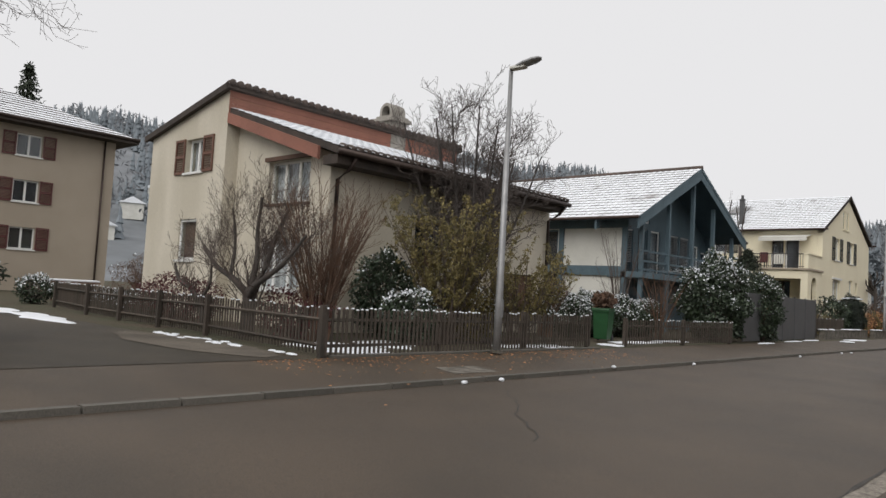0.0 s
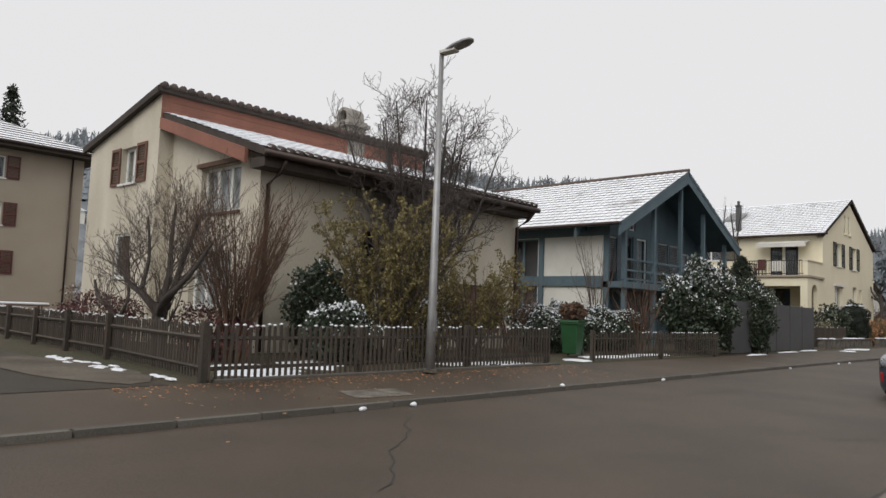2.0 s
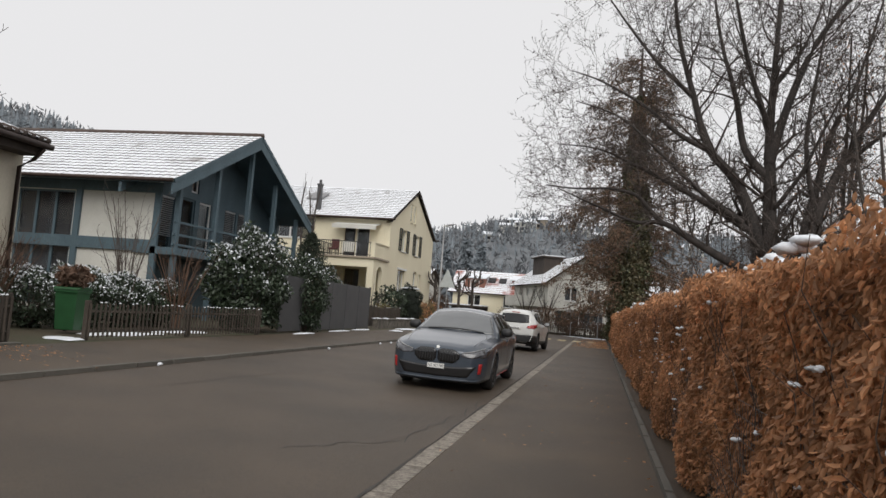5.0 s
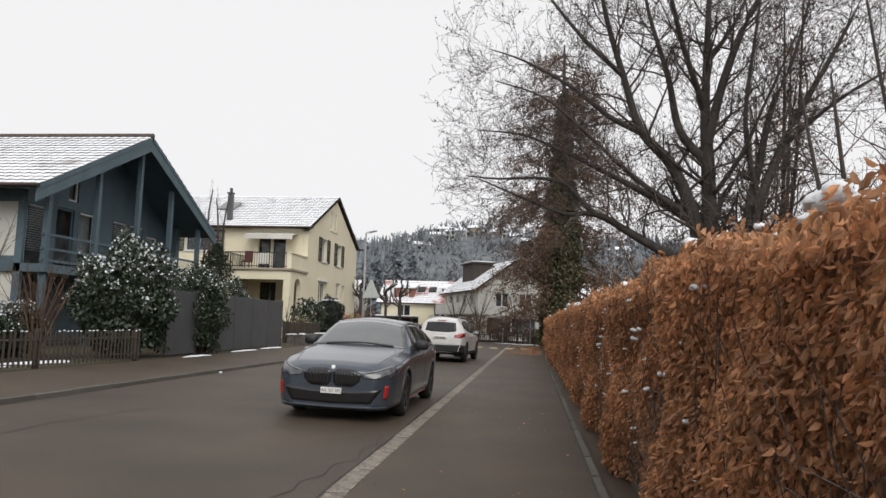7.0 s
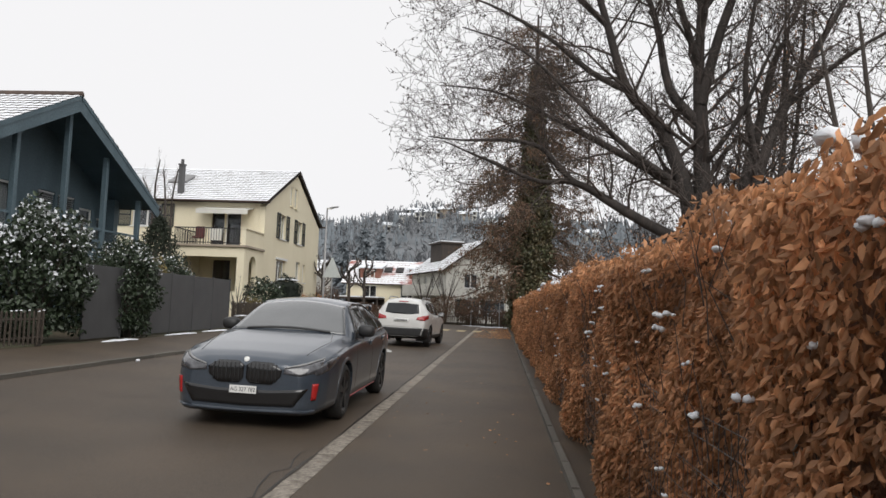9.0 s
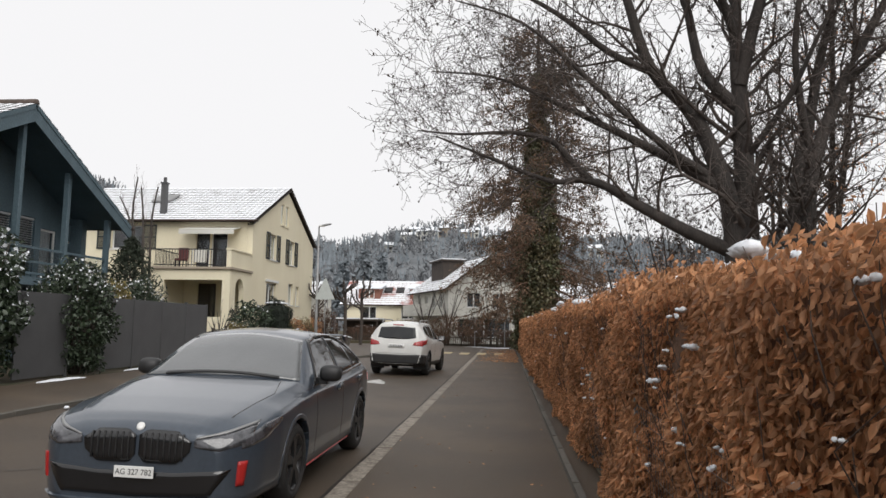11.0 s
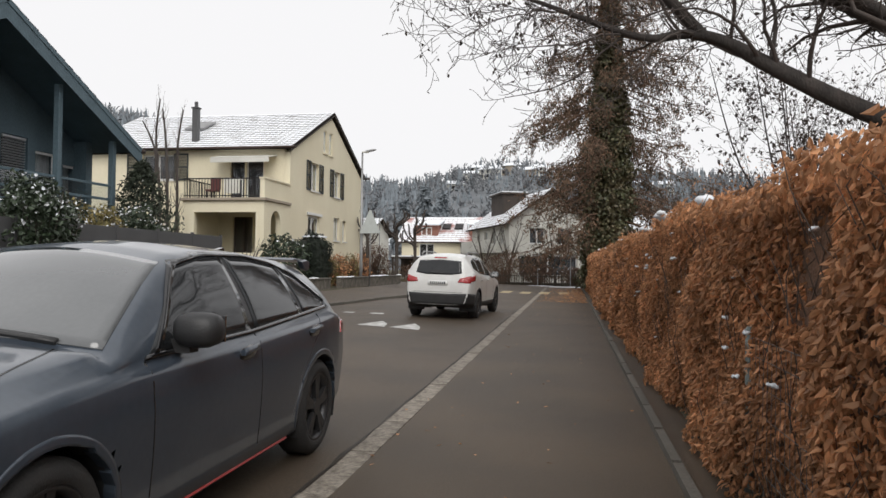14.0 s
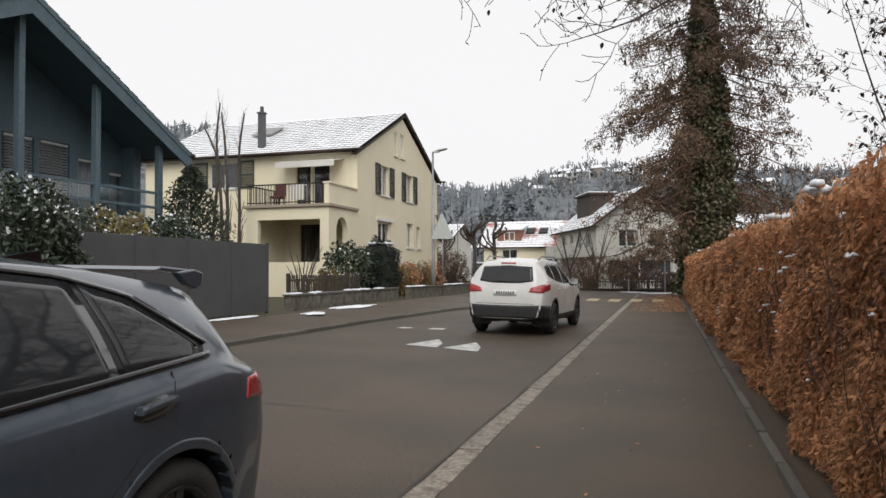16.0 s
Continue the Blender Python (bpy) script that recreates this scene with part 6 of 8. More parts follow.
applied(hatch, tree, "sill", [(1.25, 0.18), (3.14, 0.18)], [(1.25, 0.212), (3.14, 0.212)], "side", black_plastic, mirror=True, off=0.014, nu=20, nv=1)
for side in (1, -1):
    mirror_ear(hatch, side, 0.835, 1.86, 0.94, black_plastic)
applied(hatch, tree, "tail_lamp", [(4.04, 0.80), (4.25, 0.78)], [(4.06, 0.885), (4.25, 0.89)], "side", lamp_red, mirror=True, off=0.006, nu=8)
applied(hatch, tree, "tail_lamp", [(0.42, 0.78), (0.76, 0.79)], [(0.42, 0.88), (0.76, 0.89)], "rear", lamp_red, mirror=True, off=0.006, nu=8)
spl = Shape().prism([(3.86, 1.335), (4.14, 1.315), (4.16, 1.322), (4.13, 1.333), (3.9, 1.35)], "x", -0.54, 0.54)
part("spoiler", spl, car_grey, hatch, bevel=0.008)
for x0, x1 in ((0.525, 0.565), (-0.565, -0.525)):
    part("spoiler_end", Shape().prism([(3.96, 1.325), (4.03, 1.27), (4.09, 1.25), (4.135, 1.27), (4.14, 1.325), (4.08, 1.338)], "x", x0, x1), car_grey, hatch, bevel=0.008)
part("roof_fin", Shape().prism([(3.55, 1.37), (3.78, 1.34), (3.76, 1.41)], "x", -0.02, 0.02), gloss_black, hatch)
car_wheels(hatch, HATCH)
arch_lips(hatch, tree, HATCH, car_grey)

# --- the white crossover going down the road ---
SUV = dict(L=4.5, paint=car_white, glass=(1.25, 4.25), wheels=(0.88, 3.6), axle=0.34, tyre=0.34, rim=0.22, arch=0.40, track=0.77, low=0.22, clad=lambda y: 0.56 if y > 4.2 else 0.50 if y < 0.2 else 0.42,
           top=[(0, 0.75), (0.02, 0.82), (0.1, 0.90), (0.5, 0.99), (1.25, 1.10), (1.6, 1.31), (2.0, 1.53), (2.25, 1.60), (2.7, 1.635), (3.6, 1.63), (4.1, 1.58), (4.22, 1.53), (4.34, 1.25), (4.42, 1.05), (4.47, 0.9), (4.5, 0.62)],
           belt=[(0, 0.68), (0.1, 0.80), (0.5, 0.90), (1.25, 1.02), (2.5, 1.06), (3.6, 1.14), (4.2, 1.2), (4.4, 1.0), (4.5, 0.58)],
           half=[(0, 0.60), (0.03, 0.68), (0.12, 0.78), (0.3, 0.85), (0.7, 0.89), (2.2, 0.885), (3.6, 0.89), (4.1, 0.87), (4.35, 0.82), (4.46, 0.77), (4.5, 0.72)],
           roof=[(0, 0.45), (1.25, 0.76), (2.0, 0.62), (2.6, 0.60), (3.6, 0.59), (4.22, 0.56), (4.4, 0.66), (4.5, 0.6)],
           bottom=[(0, 0.30), (0.2, 0.24), (3.9, 0.26), (4.3, 0.3), (4.5, 0.36)])
suv = thing("crossover_car", "white crossover with black lower cladding driving down the road", "car", pose(-3.05, 38.9, 0.02, 0, -1.2, 180 - 3.5))
me, tree = car_body(SUV)
part("body", me, None, suv)
applied(suv, tree, "rear_window", [(-0.58, 1.13), (-0.3, 1.09), (0.3, 1.09), (0.58, 1.13)], [(-0.53, 1.43), (0, 1.46), (0.53, 1.43)], "rear", car_glass, nu=18, nv=8)
applied(suv, tree, "windscreen", [(-0.70, 1.30), (0.70, 1.30)], [(-0.56, 2.12), (0.56, 2.12)], "top", screen_glass, nu=16, nv=10)
applied(suv, tree, "front_side_window", [(1.65, 1.06), (2.5, 1.075)], [(2.1, 1.45), (2.5, 1.52)], "side", car_glass, mirror=True, nu=12, nv=6)
applied(suv, tree, "rear_side_window", [(2.6, 1.08), (3.4, 1.13)], [(2.6, 1.525), (3.4, 1.52)], "side", car_glass, mirror=True, nu=10, nv=6)
applied(suv, tree, "quarter_window", [(3.46, 1.14), (3.95, 1.24)], [(3.46, 1.515), (3.85, 1.44), (4.0, 1.3)], "side", car_glass, mirror=True, nu=10, nv=6)
applied(suv, tree, "tail_lamp", [(0.50, 0.91), (0.80, 0.89)], [(0.54, 1.0), (0.81, 1.075)], "rear", lamp_red, mirror=True, off=0.012, nu=8, label="red tail lamp")
applied(suv, tree, "tail_lamp", [(4.12, 0.95), (4.4, 0.92)], [(4.05, 1.1), (4.38, 1.05)], "side", lamp_red, mirror=True, off=0.01, nu=8)
applied(suv, tree, "rear_cladding", [(-0.72, 0.37), (0.72, 0.37)], [(-0.80, 0.645), (-0.3, 0.63), (0.3, 0.63), (0.80, 0.645)], "rear", black_plastic, off=0.008, nu=20, nv=6, label="black lower bumper cladding")
applied(suv, tree, "rear_cladding", [(4.04, 0.34), (4.47, 0.36)], [(4.03, 0.62), (4.47, 0.645)], "side", black_plastic, off=0.008, nu=10, nv=5, mirror=True)
applied(suv, tree, "brake_lamp", [(-0.16, 1.49), (0.16, 1.49)], [(-0.16, 1.515), (0.16, 1.515)], "rear", lamp_red, off=0.012, nu=6, nv=1)
pl = applied(suv, tree, "number_plate", [(-0.25, 0.83), (0.25, 0.83)], [(-0.25, 0.94), (0.25, 0.94)], "rear", plate_white, off=0.014, nu=6, nv=2, label="white number plate with small black marks")
for i in range(8):
    x = -0.19 + i * 0.05
    applied(suv, tree, "plate_mark", [(x, 0.855), (x + 0.03, 0.855)], [(x, 0.915), (x + 0.03, 0.915)], "rear", ink, off=0.017, nu=1, nv=1)
applied(suv, tree, "rear_wiper", [(-0.16, 1.10), (0.2, 1.12)], [(-0.16, 1.13), (0.2, 1.14)], "rear", black_plastic, off=0.03, nu=4, nv=1)
applied(suv, tree, "tailgate_seam", [(-0.62, 0.66), (0.62, 0.66)], [(-0.62, 0.668), (0.62, 0.668)], "rear", gloss_black, off=0.002, nu=16, nv=1)
for y in (1.5, 2.55, 3.4):
    applied(suv, tree, "door_seam", [(y, 0.45), (y + 0.008, 0.45)], [(y, 1.06), (y + 0.008, 1.06)], "side", gloss_black, mirror=True, off=0.0015, nu=1, nv=10)
for y in (2.3, 3.2):
    applied(suv, tree, "door_handle", [(y, 0.93), (y + 0.18, 0.94)], [(y, 0.96), (y + 0.18, 0.97)], "side", car_white, mirror=True, off=0.03, nu=3, nv=1)
for side in (1, -1):
    mirror_ear(suv, side, 0.85, 1.72, 1.03, black_plastic)
    part("roof_rail", Shape().tube([(side * 0.58, 2.3, 1.6), (side * 0.60, 2.45, 1.66), (side * 0.585, 3.7, 1.66), (side * 0.57, 3.9, 1.58)], 0.018, 6), galvanised, suv, smooth=True)
car_wheels(suv, SUV)
arch_lips(suv, tree, SUV, black_plastic)


# ---- street lamps ----
def street_lamp(x, y, z, h, turn, label):
    th = thing("street_lamp", label, "street lamp", pose(x, y, z, 0, 0, turn), "street lamps")
    part("pole", Shape().tube([(0, 0, 0), (0, 0, 1.0), (0, 0, h)], [0.085, 0.075, 0.042], 12), galvanised, th, smooth=True)
    part("base_collar", Shape().tube([(0, 0, 0), (0, 0, 0.06)], 0.12, 12), concrete, th)
    part("door", Shape().box((0.07, -0.04, 0.7), (0.088, 0.04, 1.05)), galvanised, th, bevel=0.004)
    s = Shape()
    prof = [(-0.02, 0.035, 0.03), (0.08, 0.07, 0.055), (0.28, 0.13, 0.075), (0.5, 0.14, 0.07), (0.62, 0.10, 0.045), (0.66, 0.03, 0.02)]
    for x_, w_, t_ in prof:
        c = Vector((x_, 0, h + 0.02 + x_ * 0.22))
        for k in range(12):
            a = 2 * math.pi * k / 12
            s.v.append(tuple(c + Vector((0, w_ * math.cos(a), t_ * (math.sin(a) if math.sin(a) > 0 else 0.55 * math.sin(a))))))
    for i in range(len(prof) - 1):
        for k in range(12):
            a, b = i * 12 + k, i * 12 + (k + 1) % 12
            s.f.append((a, b, b + 12, a + 12))
            s.mi.append(0)
    s.f.append(tuple(range(12))), s.f.append(tuple(range(60, 72)))
    s.mi += [0, 0]
    head = part("lamp_head", s, galvanised, th, "grey flattened lamp head", smooth=True)
    part("lens", Shape().box((0.2, -0.09, h + 0.0), (0.52, 0.09, h + 0.06), 0, Matrix.Rotation(radians(-2), 4, "Y")), plaster_w, head, bevel=0.01)
    return th


street_lamp(-8.93, 11.48, 0.33, 5.64, 8, "grey steel street lamp post on the footway by the fence")
street_lamp(-9.95, 50.3, 0.30, 6.35, 12, "slender grey street lamp beside the low garden wall")


# ---- picket fences ----
picket_mesh = fixed(Shape().box((-0.010, -0.021, 0), (0.010, 0.021, 0.70)).prism([(-0.021, 0.70), (0.021, 0.70), (0.0, 0.73)], "x", -0.011, 0.011).mesh("picket", fence_wood))
snow_cap = fixed(Shape().blob((0, 0, 0.735), (0.022, 0.034, 0.016), random.Random(2), rings=4, segs=6).mesh("snow_cap", snow, True))


def picket_fence(line, label, step=0.105, z=0.36, group="", caps=0.5, height=1.0, seed=1):
    rg_ = random.Random(seed)
    a0 = Vector(line[0])
    th = thing("picket_fence", label, "fence", pose(a0.x, a0.y, z), "picket fences")
    for a, b in zip(line, line[1:]):
        a, b = Vector(a) - a0, Vector(b) - a0
        d = (b - a)
        n = int(d.length / step)
        ang = math.atan2(d.y, d.x) - math.pi / 2
        for i in range(n + 1):
            p = a.lerp(b, i / max(n, 1))
            ob = new("picket", picket_mesh)
            ob.parent = th
            ob.matrix_basis = Matrix.Translation((p.x, p.y, rg_.uniform(-0.012, 0.012))) @ Matrix.Rotation(ang, 4, "Z") @ Matrix.Rotation(rg_.uniform(-0.03, 0.03), 4, "X") @ Matrix.Diagonal((1, 1, height * rg_.uniform(0.98, 1.02), 1))
            if rg_.random() < caps:
                o2 = new("snow_cap", snow_cap)
                o2.parent = ob
        nrm = Vector((-d.y, d.x)).normalized() * 0.032
        for h in (0.14, 0.55):
            p, q = a + nrm, b + nrm
            part("rail", Shape().tube([(p.x, p.y, h * height), (q.x, q.y, h * height)], 0.03, 4), fence_wood, th)
        m = max(1, int(d.length / 2.3))
        for i in range(m + 1):
            p = a.lerp(b, i / m) + nrm * 2.3
            part("post", Shape().box((p.x - 0.045, p.y - 0.045, -0.1), (p.x + 0.045, p.y + 0.045, 0.78 * height)), fence_wood, th, bevel=0.006)
    return th


picket_fence([(-9.15, 7.42), (-9.42, 15.75)], "weathered brown picket fence along the footway, tipped with snow", seed=1)
picket_fence([(-9.17, 7.42), (-13.6, 7.95), (-20.5, 8.3), (-24.5, 8.9)], "weathered dark picket fence beside the side street", seed=2, step=0.115)
picket_fence([(-9.45, 17.7), (-9.2, 24.3)], "low weathered picket fence in front of snowy shrubs", seed=3, height=0.9, step=0.13)
picket_fence([(-10.6, 38.6), (-10.5, 43.4)], "dark picket fence above a low garden wall", seed=4, caps=0.1, height=0.9, z=0.62)
plinth = Shape().box((-9.22, 7.5, 0.2), (-9.08, 15.7, 0.36))
structure("fence_plinth", plinth, kerb_stone, "low concrete plinth below the picket fence", "plinth", bevel=0.01)


# ---- wheelie bins ----
def wheelie_bin(m, label, stickers=False):
    th = thing("wheelie_bin", label, "bin", m, "green wheelie bins")
    part("body", Shape().box((-0.28, -0.33, 0.06), (0.28, 0.33, 0.96)), bin_green, th, bevel=0.02)
    b = th.children[-1]
    for v in b.data.vertices:
        f = 0.80 + 0.20 * v.co.z
        v.co.x *= f
        v.co.y *= f
    part("rim", Shape().box((-0.30, -0.36, 0.93), (0.30, 0.36, 0.985)), bin_green, th, bevel=0.01)
    lid = Shape().prism([(-0.38, 0.99), (0.37, 0.99), (0.36, 1.03), (0.1, 1.07), (-0.36, 1.05)], "x", -0.31, 0.31)
    part("lid", lid, bin_green, th, bevel=0.012)
    part("handle", Shape().tube([(-0.25, 0.40, 0.98), (0.25, 0.40, 0.98)], 0.016, 8), black_plastic, th)
    for x in (-0.24, 0.24):
        w = part("wheel", lathe([(-0.025, 0.02), (-0.025, 0.1), (0.025, 0.1), (0.025, 0.02)], 16, "wheel", rubber), None, th)
        w.matrix_basis = Matrix.Translation((x, 0.27, 0.1))
    if stickers:
        cols = (("blue_sticker", (0.03, 0.09, 0.30)), ("yellow_sticker", (0.55, 0.42, 0.03)), ("white_sticker", (0.6, 0.6, 0.6)), ("red_sticker", (0.5, 0.03, 0.04)), ("green_sticker", (0.25, 0.50, 0.04)))
        spots = ((-0.13, 0.72, 0.14, 0.12), (0.10, 0.76, 0.14, 0.10), (-0.13, 0.60, 0.14, 0.10), (0.07, 0.56, 0.15, 0.12), (0.0, 0.42, 0.24, 0.09))
        for (nm, c), (x, z, w_, h_) in zip(cols, spots):
            part("sticker", Shape().box((0.272 + 0.052 * (z - 0.9), x - w_ / 2, z), (0.282 + 0.052 * (z - 0.9), x + w_ / 2, z + h_)), material(nm, c, 0.4, None, 8, 0.3, 60, 0.05, 0, 1), th, nm.replace("_", " "))
    return th


wheelie_bin(pose(-10.9, 18.95, 0.325, 0, 0, 12) @ Matrix.Diagonal((0.85, 0.85, 0.9, 1)), "green wheelie bin between the garden fences")
wheelie_bin(pose(-9.55, 1.95, 0.33, 0, 0, 20), "green wheelie bin with coloured stickers at the yard", True)
bush("dry_bundle", "rust-brown dry garden cuttings stuffed on the bin", "cuttings", (-10.9, 18.95, 1.28), (0.7, 0.7, 0.42), 61, reddish_twig, 900, 0.1)


# ---- grey sheet fence and the low walls ----
def panel_fence(y0, y1, x0, x1, n, label):
    th = thing("panel_fence", label, "fence", pose(x0, y0, 0.30), "grey panel fences")
    for i in range(n):
        a, b = i / n, (i + 1) / n
        pa, pb = (x1 - x0) * a, (x1 - x0) * b
        ya, yb = (y1 - y0) * a + 0.02, (y1 - y0) * b - 0.02
        s = Shape()
        s.prism([(pa - 0.02, ya), (pa + 0.02, ya), (pb + 0.02, yb), (pb - 0.02, yb)], "z", 0.05, 1.78)
        part("panel", s, grey_metal, th, bevel=0.004)
        part("post", Shape().box((pb - 0.035, (y1 - y0) * b - 0.03, 0), (pb + 0.035, (y1 - y0) * b + 0.03, 1.82)), grey_metal, th, bevel=0.004)
    return th


panel_fence(26.2, 28.0, -9.55, -9.6, 1, "plain dark grey sheet fence between evergreens")
panel_fence(29.4, 36.2, -9.7, -9.95, 4, "plain dark grey sheet fence along the footway")


def low_wall(pts, label, h=0.42, z=0.28, w=0.25, cap=True):
    a, b = Vector(pts[0]), Vector(pts[1])
    th = thing("garden_wall", label, "wall", pose(a.x, a.y, z), "low garden walls")
    d = b - a
    m = Matrix.Rotation(math.atan2(-d.x, d.y), 4, "Z")
    part("masonry", Shape().box((-w / 2, 0, 0), (w / 2, d.length, h), 0, m), plaster_c if not cap else concrete, th, bevel=0.01)
    part("coping", Shape().box((-w / 2 - 0.03, -0.02, h), (w / 2 + 0.03, d.length + 0.02, h + 0.06), 0, m), kerb_stone, th, bevel=0.01)
    s = Shape()
    rg_ = random.Random(int(a.y))
    for i in range(int(d.length * 5)):
        y = rg_.uniform(0, d.length)
        if math.sin(y * 1.3 + 1) > -0.3:
            s.blob(m @ Vector((rg_.uniform(-w / 2, w / 2), y, h + 0.06)), (0.12, rg_.uniform(0.1, 0.3), 0.035), rg_, rings=4, segs=7)
    if s.v:
        o = part("snow_cover", s.mesh("snow_cover", snow, True), None, th, "thin line of snow", tidy=False)
        o["kind"] = "stuff"


low_wall([(-9.9, 37.2), (-9.9, 45.4)], "low grey garden wall with snow in front of the yellow house")
low_wall([(-9.75, 46.4), (-9.35, 55.5)], "low concrete garden wall with snow on its coping")

# ---- shrubs along the left-hand gardens ----
bush("evergreen_shrub", "large dark evergreen shrub dusted with snow at the footway", "shrub", (-10.3, 25.5, 0.3), (2.3, 2.5, 2.9), 62, evergreen, 9000, 0.13, 420, width=0.5)
bush("conifer_shrub", "upright dark green conifer shrub with a little snow", "shrub", (-9.75, 28.65, 0.3), (1.5, 1.7, 2.5), 63, evergreen, 6500, 0.11, 90, width=0.45)
for i, (y, h, w) in enumerate(((18.6, 1.25, 1.8), (20.1, 1.4, 1.9), (21.7, 1.3, 1.9), (23.2, 1.2, 1.7))):
    bush("snowy_shrub", "low evergreen shrub thickly dusted with snow", "shrub", (-12.4, y + 0.9, 0.3), (1.6, w, h + 0.1), 64 + i, evergreen, 3800, 0.09, 330, group="snowy shrubs", width=0.5)
for i, (y, h) in enumerate(((30.6, 2.6), (32.4, 2.45), (34.2, 2.5))):
    bush("garden_shrub", "olive-green garden shrub showing above the grey fence", "shrub", (-11.3, y, 0.3), (1.7, 2.0, h), 70 + i, evergreen if i != 1 else olive_leaf, 4200, 0.10, 90, group="shrubs behind the grey fence", width=0.5)
yew_leaf = material("yew_needles", (0.014, 0.022, 0.012), 0.7, (0.008, 0.013, 0.008), 4, 0.8, 40, 0.2, 0.0, 40, island=0.3)
bush("clipped_yew", "dark clipped column of yew topped with snow", "shrub", (-10.7, 45.9, 0.28), (1.3, 1.3, 2.2), 75, yew_leaf, 9000, 0.075, 0, squarish=4.0, shell=0.12, width=0.4)
part("inner_growth", Shape().box((-0.52, -0.52, 0.02), (0.52, 0.52, 2.06)), yew_leaf, bpy.data.objects["clipped_yew"], bevel=0.22)
rg = random.Random(17)
cap = Shape()
for i in range(90):
    a, e = rg.uniform(0, 6.28), math.sqrt(rg.random()) * 0.5
    cap.blob((-10.7 + e * math.cos(a), 45.9 + e * math.sin(a), 2.5 - e * e * 0.25), (rg.uniform(0.03, 0.1), rg.uniform(0.03, 0.1), 0.035), rg, rings=3, segs=6)
tagged(part("snow_cap", cap.mesh("snow_cap", snow, True), None, None, tidy=False), "thin broken cap of snow on the clipped yew", "snow", kind="stuff")
bush("laurel_bush", "glossy green broad-leaved bush beside the clipped yew", "shrub", (-11.4, 44.4, 0.3), (1.9, 1.9, 2.15), 76, evergreen, 1700, 0.17, 8, width=0.45)
bush("laurel_bush", "glossy green broad-leaved bush by the garden wall", "shrub", (-11.3, 42.6, 0.3), (1.0, 1.2, 1.2), 77, olive_leaf, 1400, 0.13, 20, width=0.45)
for i, y in enumerate((48.0, 49.4, 51.2, 53.0)):
    bush("low_shrub", "low leafless brown shrub behind the garden wall", "shrub", (-10.9, y, 0.3), (1.3, 1.4, 1.5), 78 + i, beech_leaf if i % 2 else olive_leaf, 900, 0.09, 0, 120, reddish_twig, group="low shrubs")
bush("red_shrub", "low dark red barberry shrub behind the fence", "shrub", (-17.6, 9.3, 0.3), (3.6, 1.3, 1.25), 83, red_leaf, 4200, 0.06, 20)
bush("red_shrub", "low dark red barberry shrub below the window", "shrub", (-12.9, 9.5, 0.3), (2.6, 1.1, 1.1), 84, red_leaf, 2400, 0.06, 10)
bush("evergreen_shrub", "dark evergreen shrub at the corner of the cream house", "shrub", (-13.0, 12.2, 0.3), (1.4, 1.5, 2.1), 85, evergreen, 4600, 0.10, 60)
bush("evergreen_shrub", "low evergreen with snowy leaves behind the fence", "shrub", (-11.2, 11.3, 0.3), (1.3, 1.5, 1.15), 86, evergreen, 2000, 0.10, 160)
bush("rhododendron", "low green shrub with snow under the bare tree", "shrub", (-11.6, 13.9, 0.3), (1.3, 1.6, 1.3), 87, olive_leaf, 1800, 0.10, 110)
# bare and half-bare shrubs in front of the cream house


def stems(at, n, h, spread, seed, name, label, mats, levels, leaves=0, leaf_mat=None, r=0.022, thin=0.0035, leaf_size=0.06):
    rg_ = random.Random(seed)
    gs = []
    for i in range(n):
        a = rg_.uniform(0, 6.28)
        e = spread * rg_.uniform(0.35, 1.0)
        hh = h * rg_.uniform(0.65, 1.0)
        b = rg_.uniform(0, 0.25)
        gs.append(([(b * math.cos(a), b * math.sin(a), 0), (e * 0.4 * math.cos(a + 0.2), e * 0.4 * math.sin(a + 0.2), hh * 0.45), (e * math.cos(a), e * math.sin(a), hh)], r * rg_.uniform(0.7, 1.2), 0.006))
    return bare_tree(name, label, "shrub", at, gs, levels, seed, mats, 0.6, 0.3, thin, leaves=leaves, leaf_mat=leaf_mat, leaf_size=leaf_size)


stems((-12.2, 9.6, 0.3), 48, 3.3, 1.35, 301, "twiggy_shrub", "tall leafless reddish-brown shrub of upright stems", (reddish_twig, reddish_twig), [(4.4, 0.8, 0.5), (4.0, 0.35, 0.6)])
stems((-11.2, 12.4, 0.3), 40, 3.2, 1.7, 302, "half_bare_shrub", "half-bare shrub with yellowing leaves at the fence", (twig, twig), [(3.0, 0.6, 0.5), (3.0, 0.3, 0.6)], 13000, olive_leaf)
stems((-10.8, 14.6, 0.3), 30, 2.2, 1.4, 303, "half_bare_shrub", "half-bare shrub with a few brown leaves at the fence", (twig, twig), [(3.0, 0.6, 0.5), (3.0, 0.3, 0.6)], 6500, olive_leaf)
stems((-12.7, 18.6, 0.3), 24, 2.1, 1.1, 304, "twiggy_shrub", "leafless brown shrub in front of the garage door", (reddish_twig, reddish_twig), [(3.0, 0.5, 0.5), (2.5, 0.3, 0.6)])
stems((-12.8, 23.3, 0.3), 16, 3.6, 1.1, 305, "twiggy_shrub", "slender bare shrub in front of the blue house", (twig, twig), [(2.0, 0.7, 0.5), (2.0, 0.35, 0.6)])
stems((-11.6, 24.0, 0.3), 20, 2.3, 1.0, 306, "twiggy_shrub", "bare reddish shrub beside the evergreen", (reddish_twig, reddish_twig), [(2.6, 0.6, 0.5), (2.5, 0.3, 0.6)])
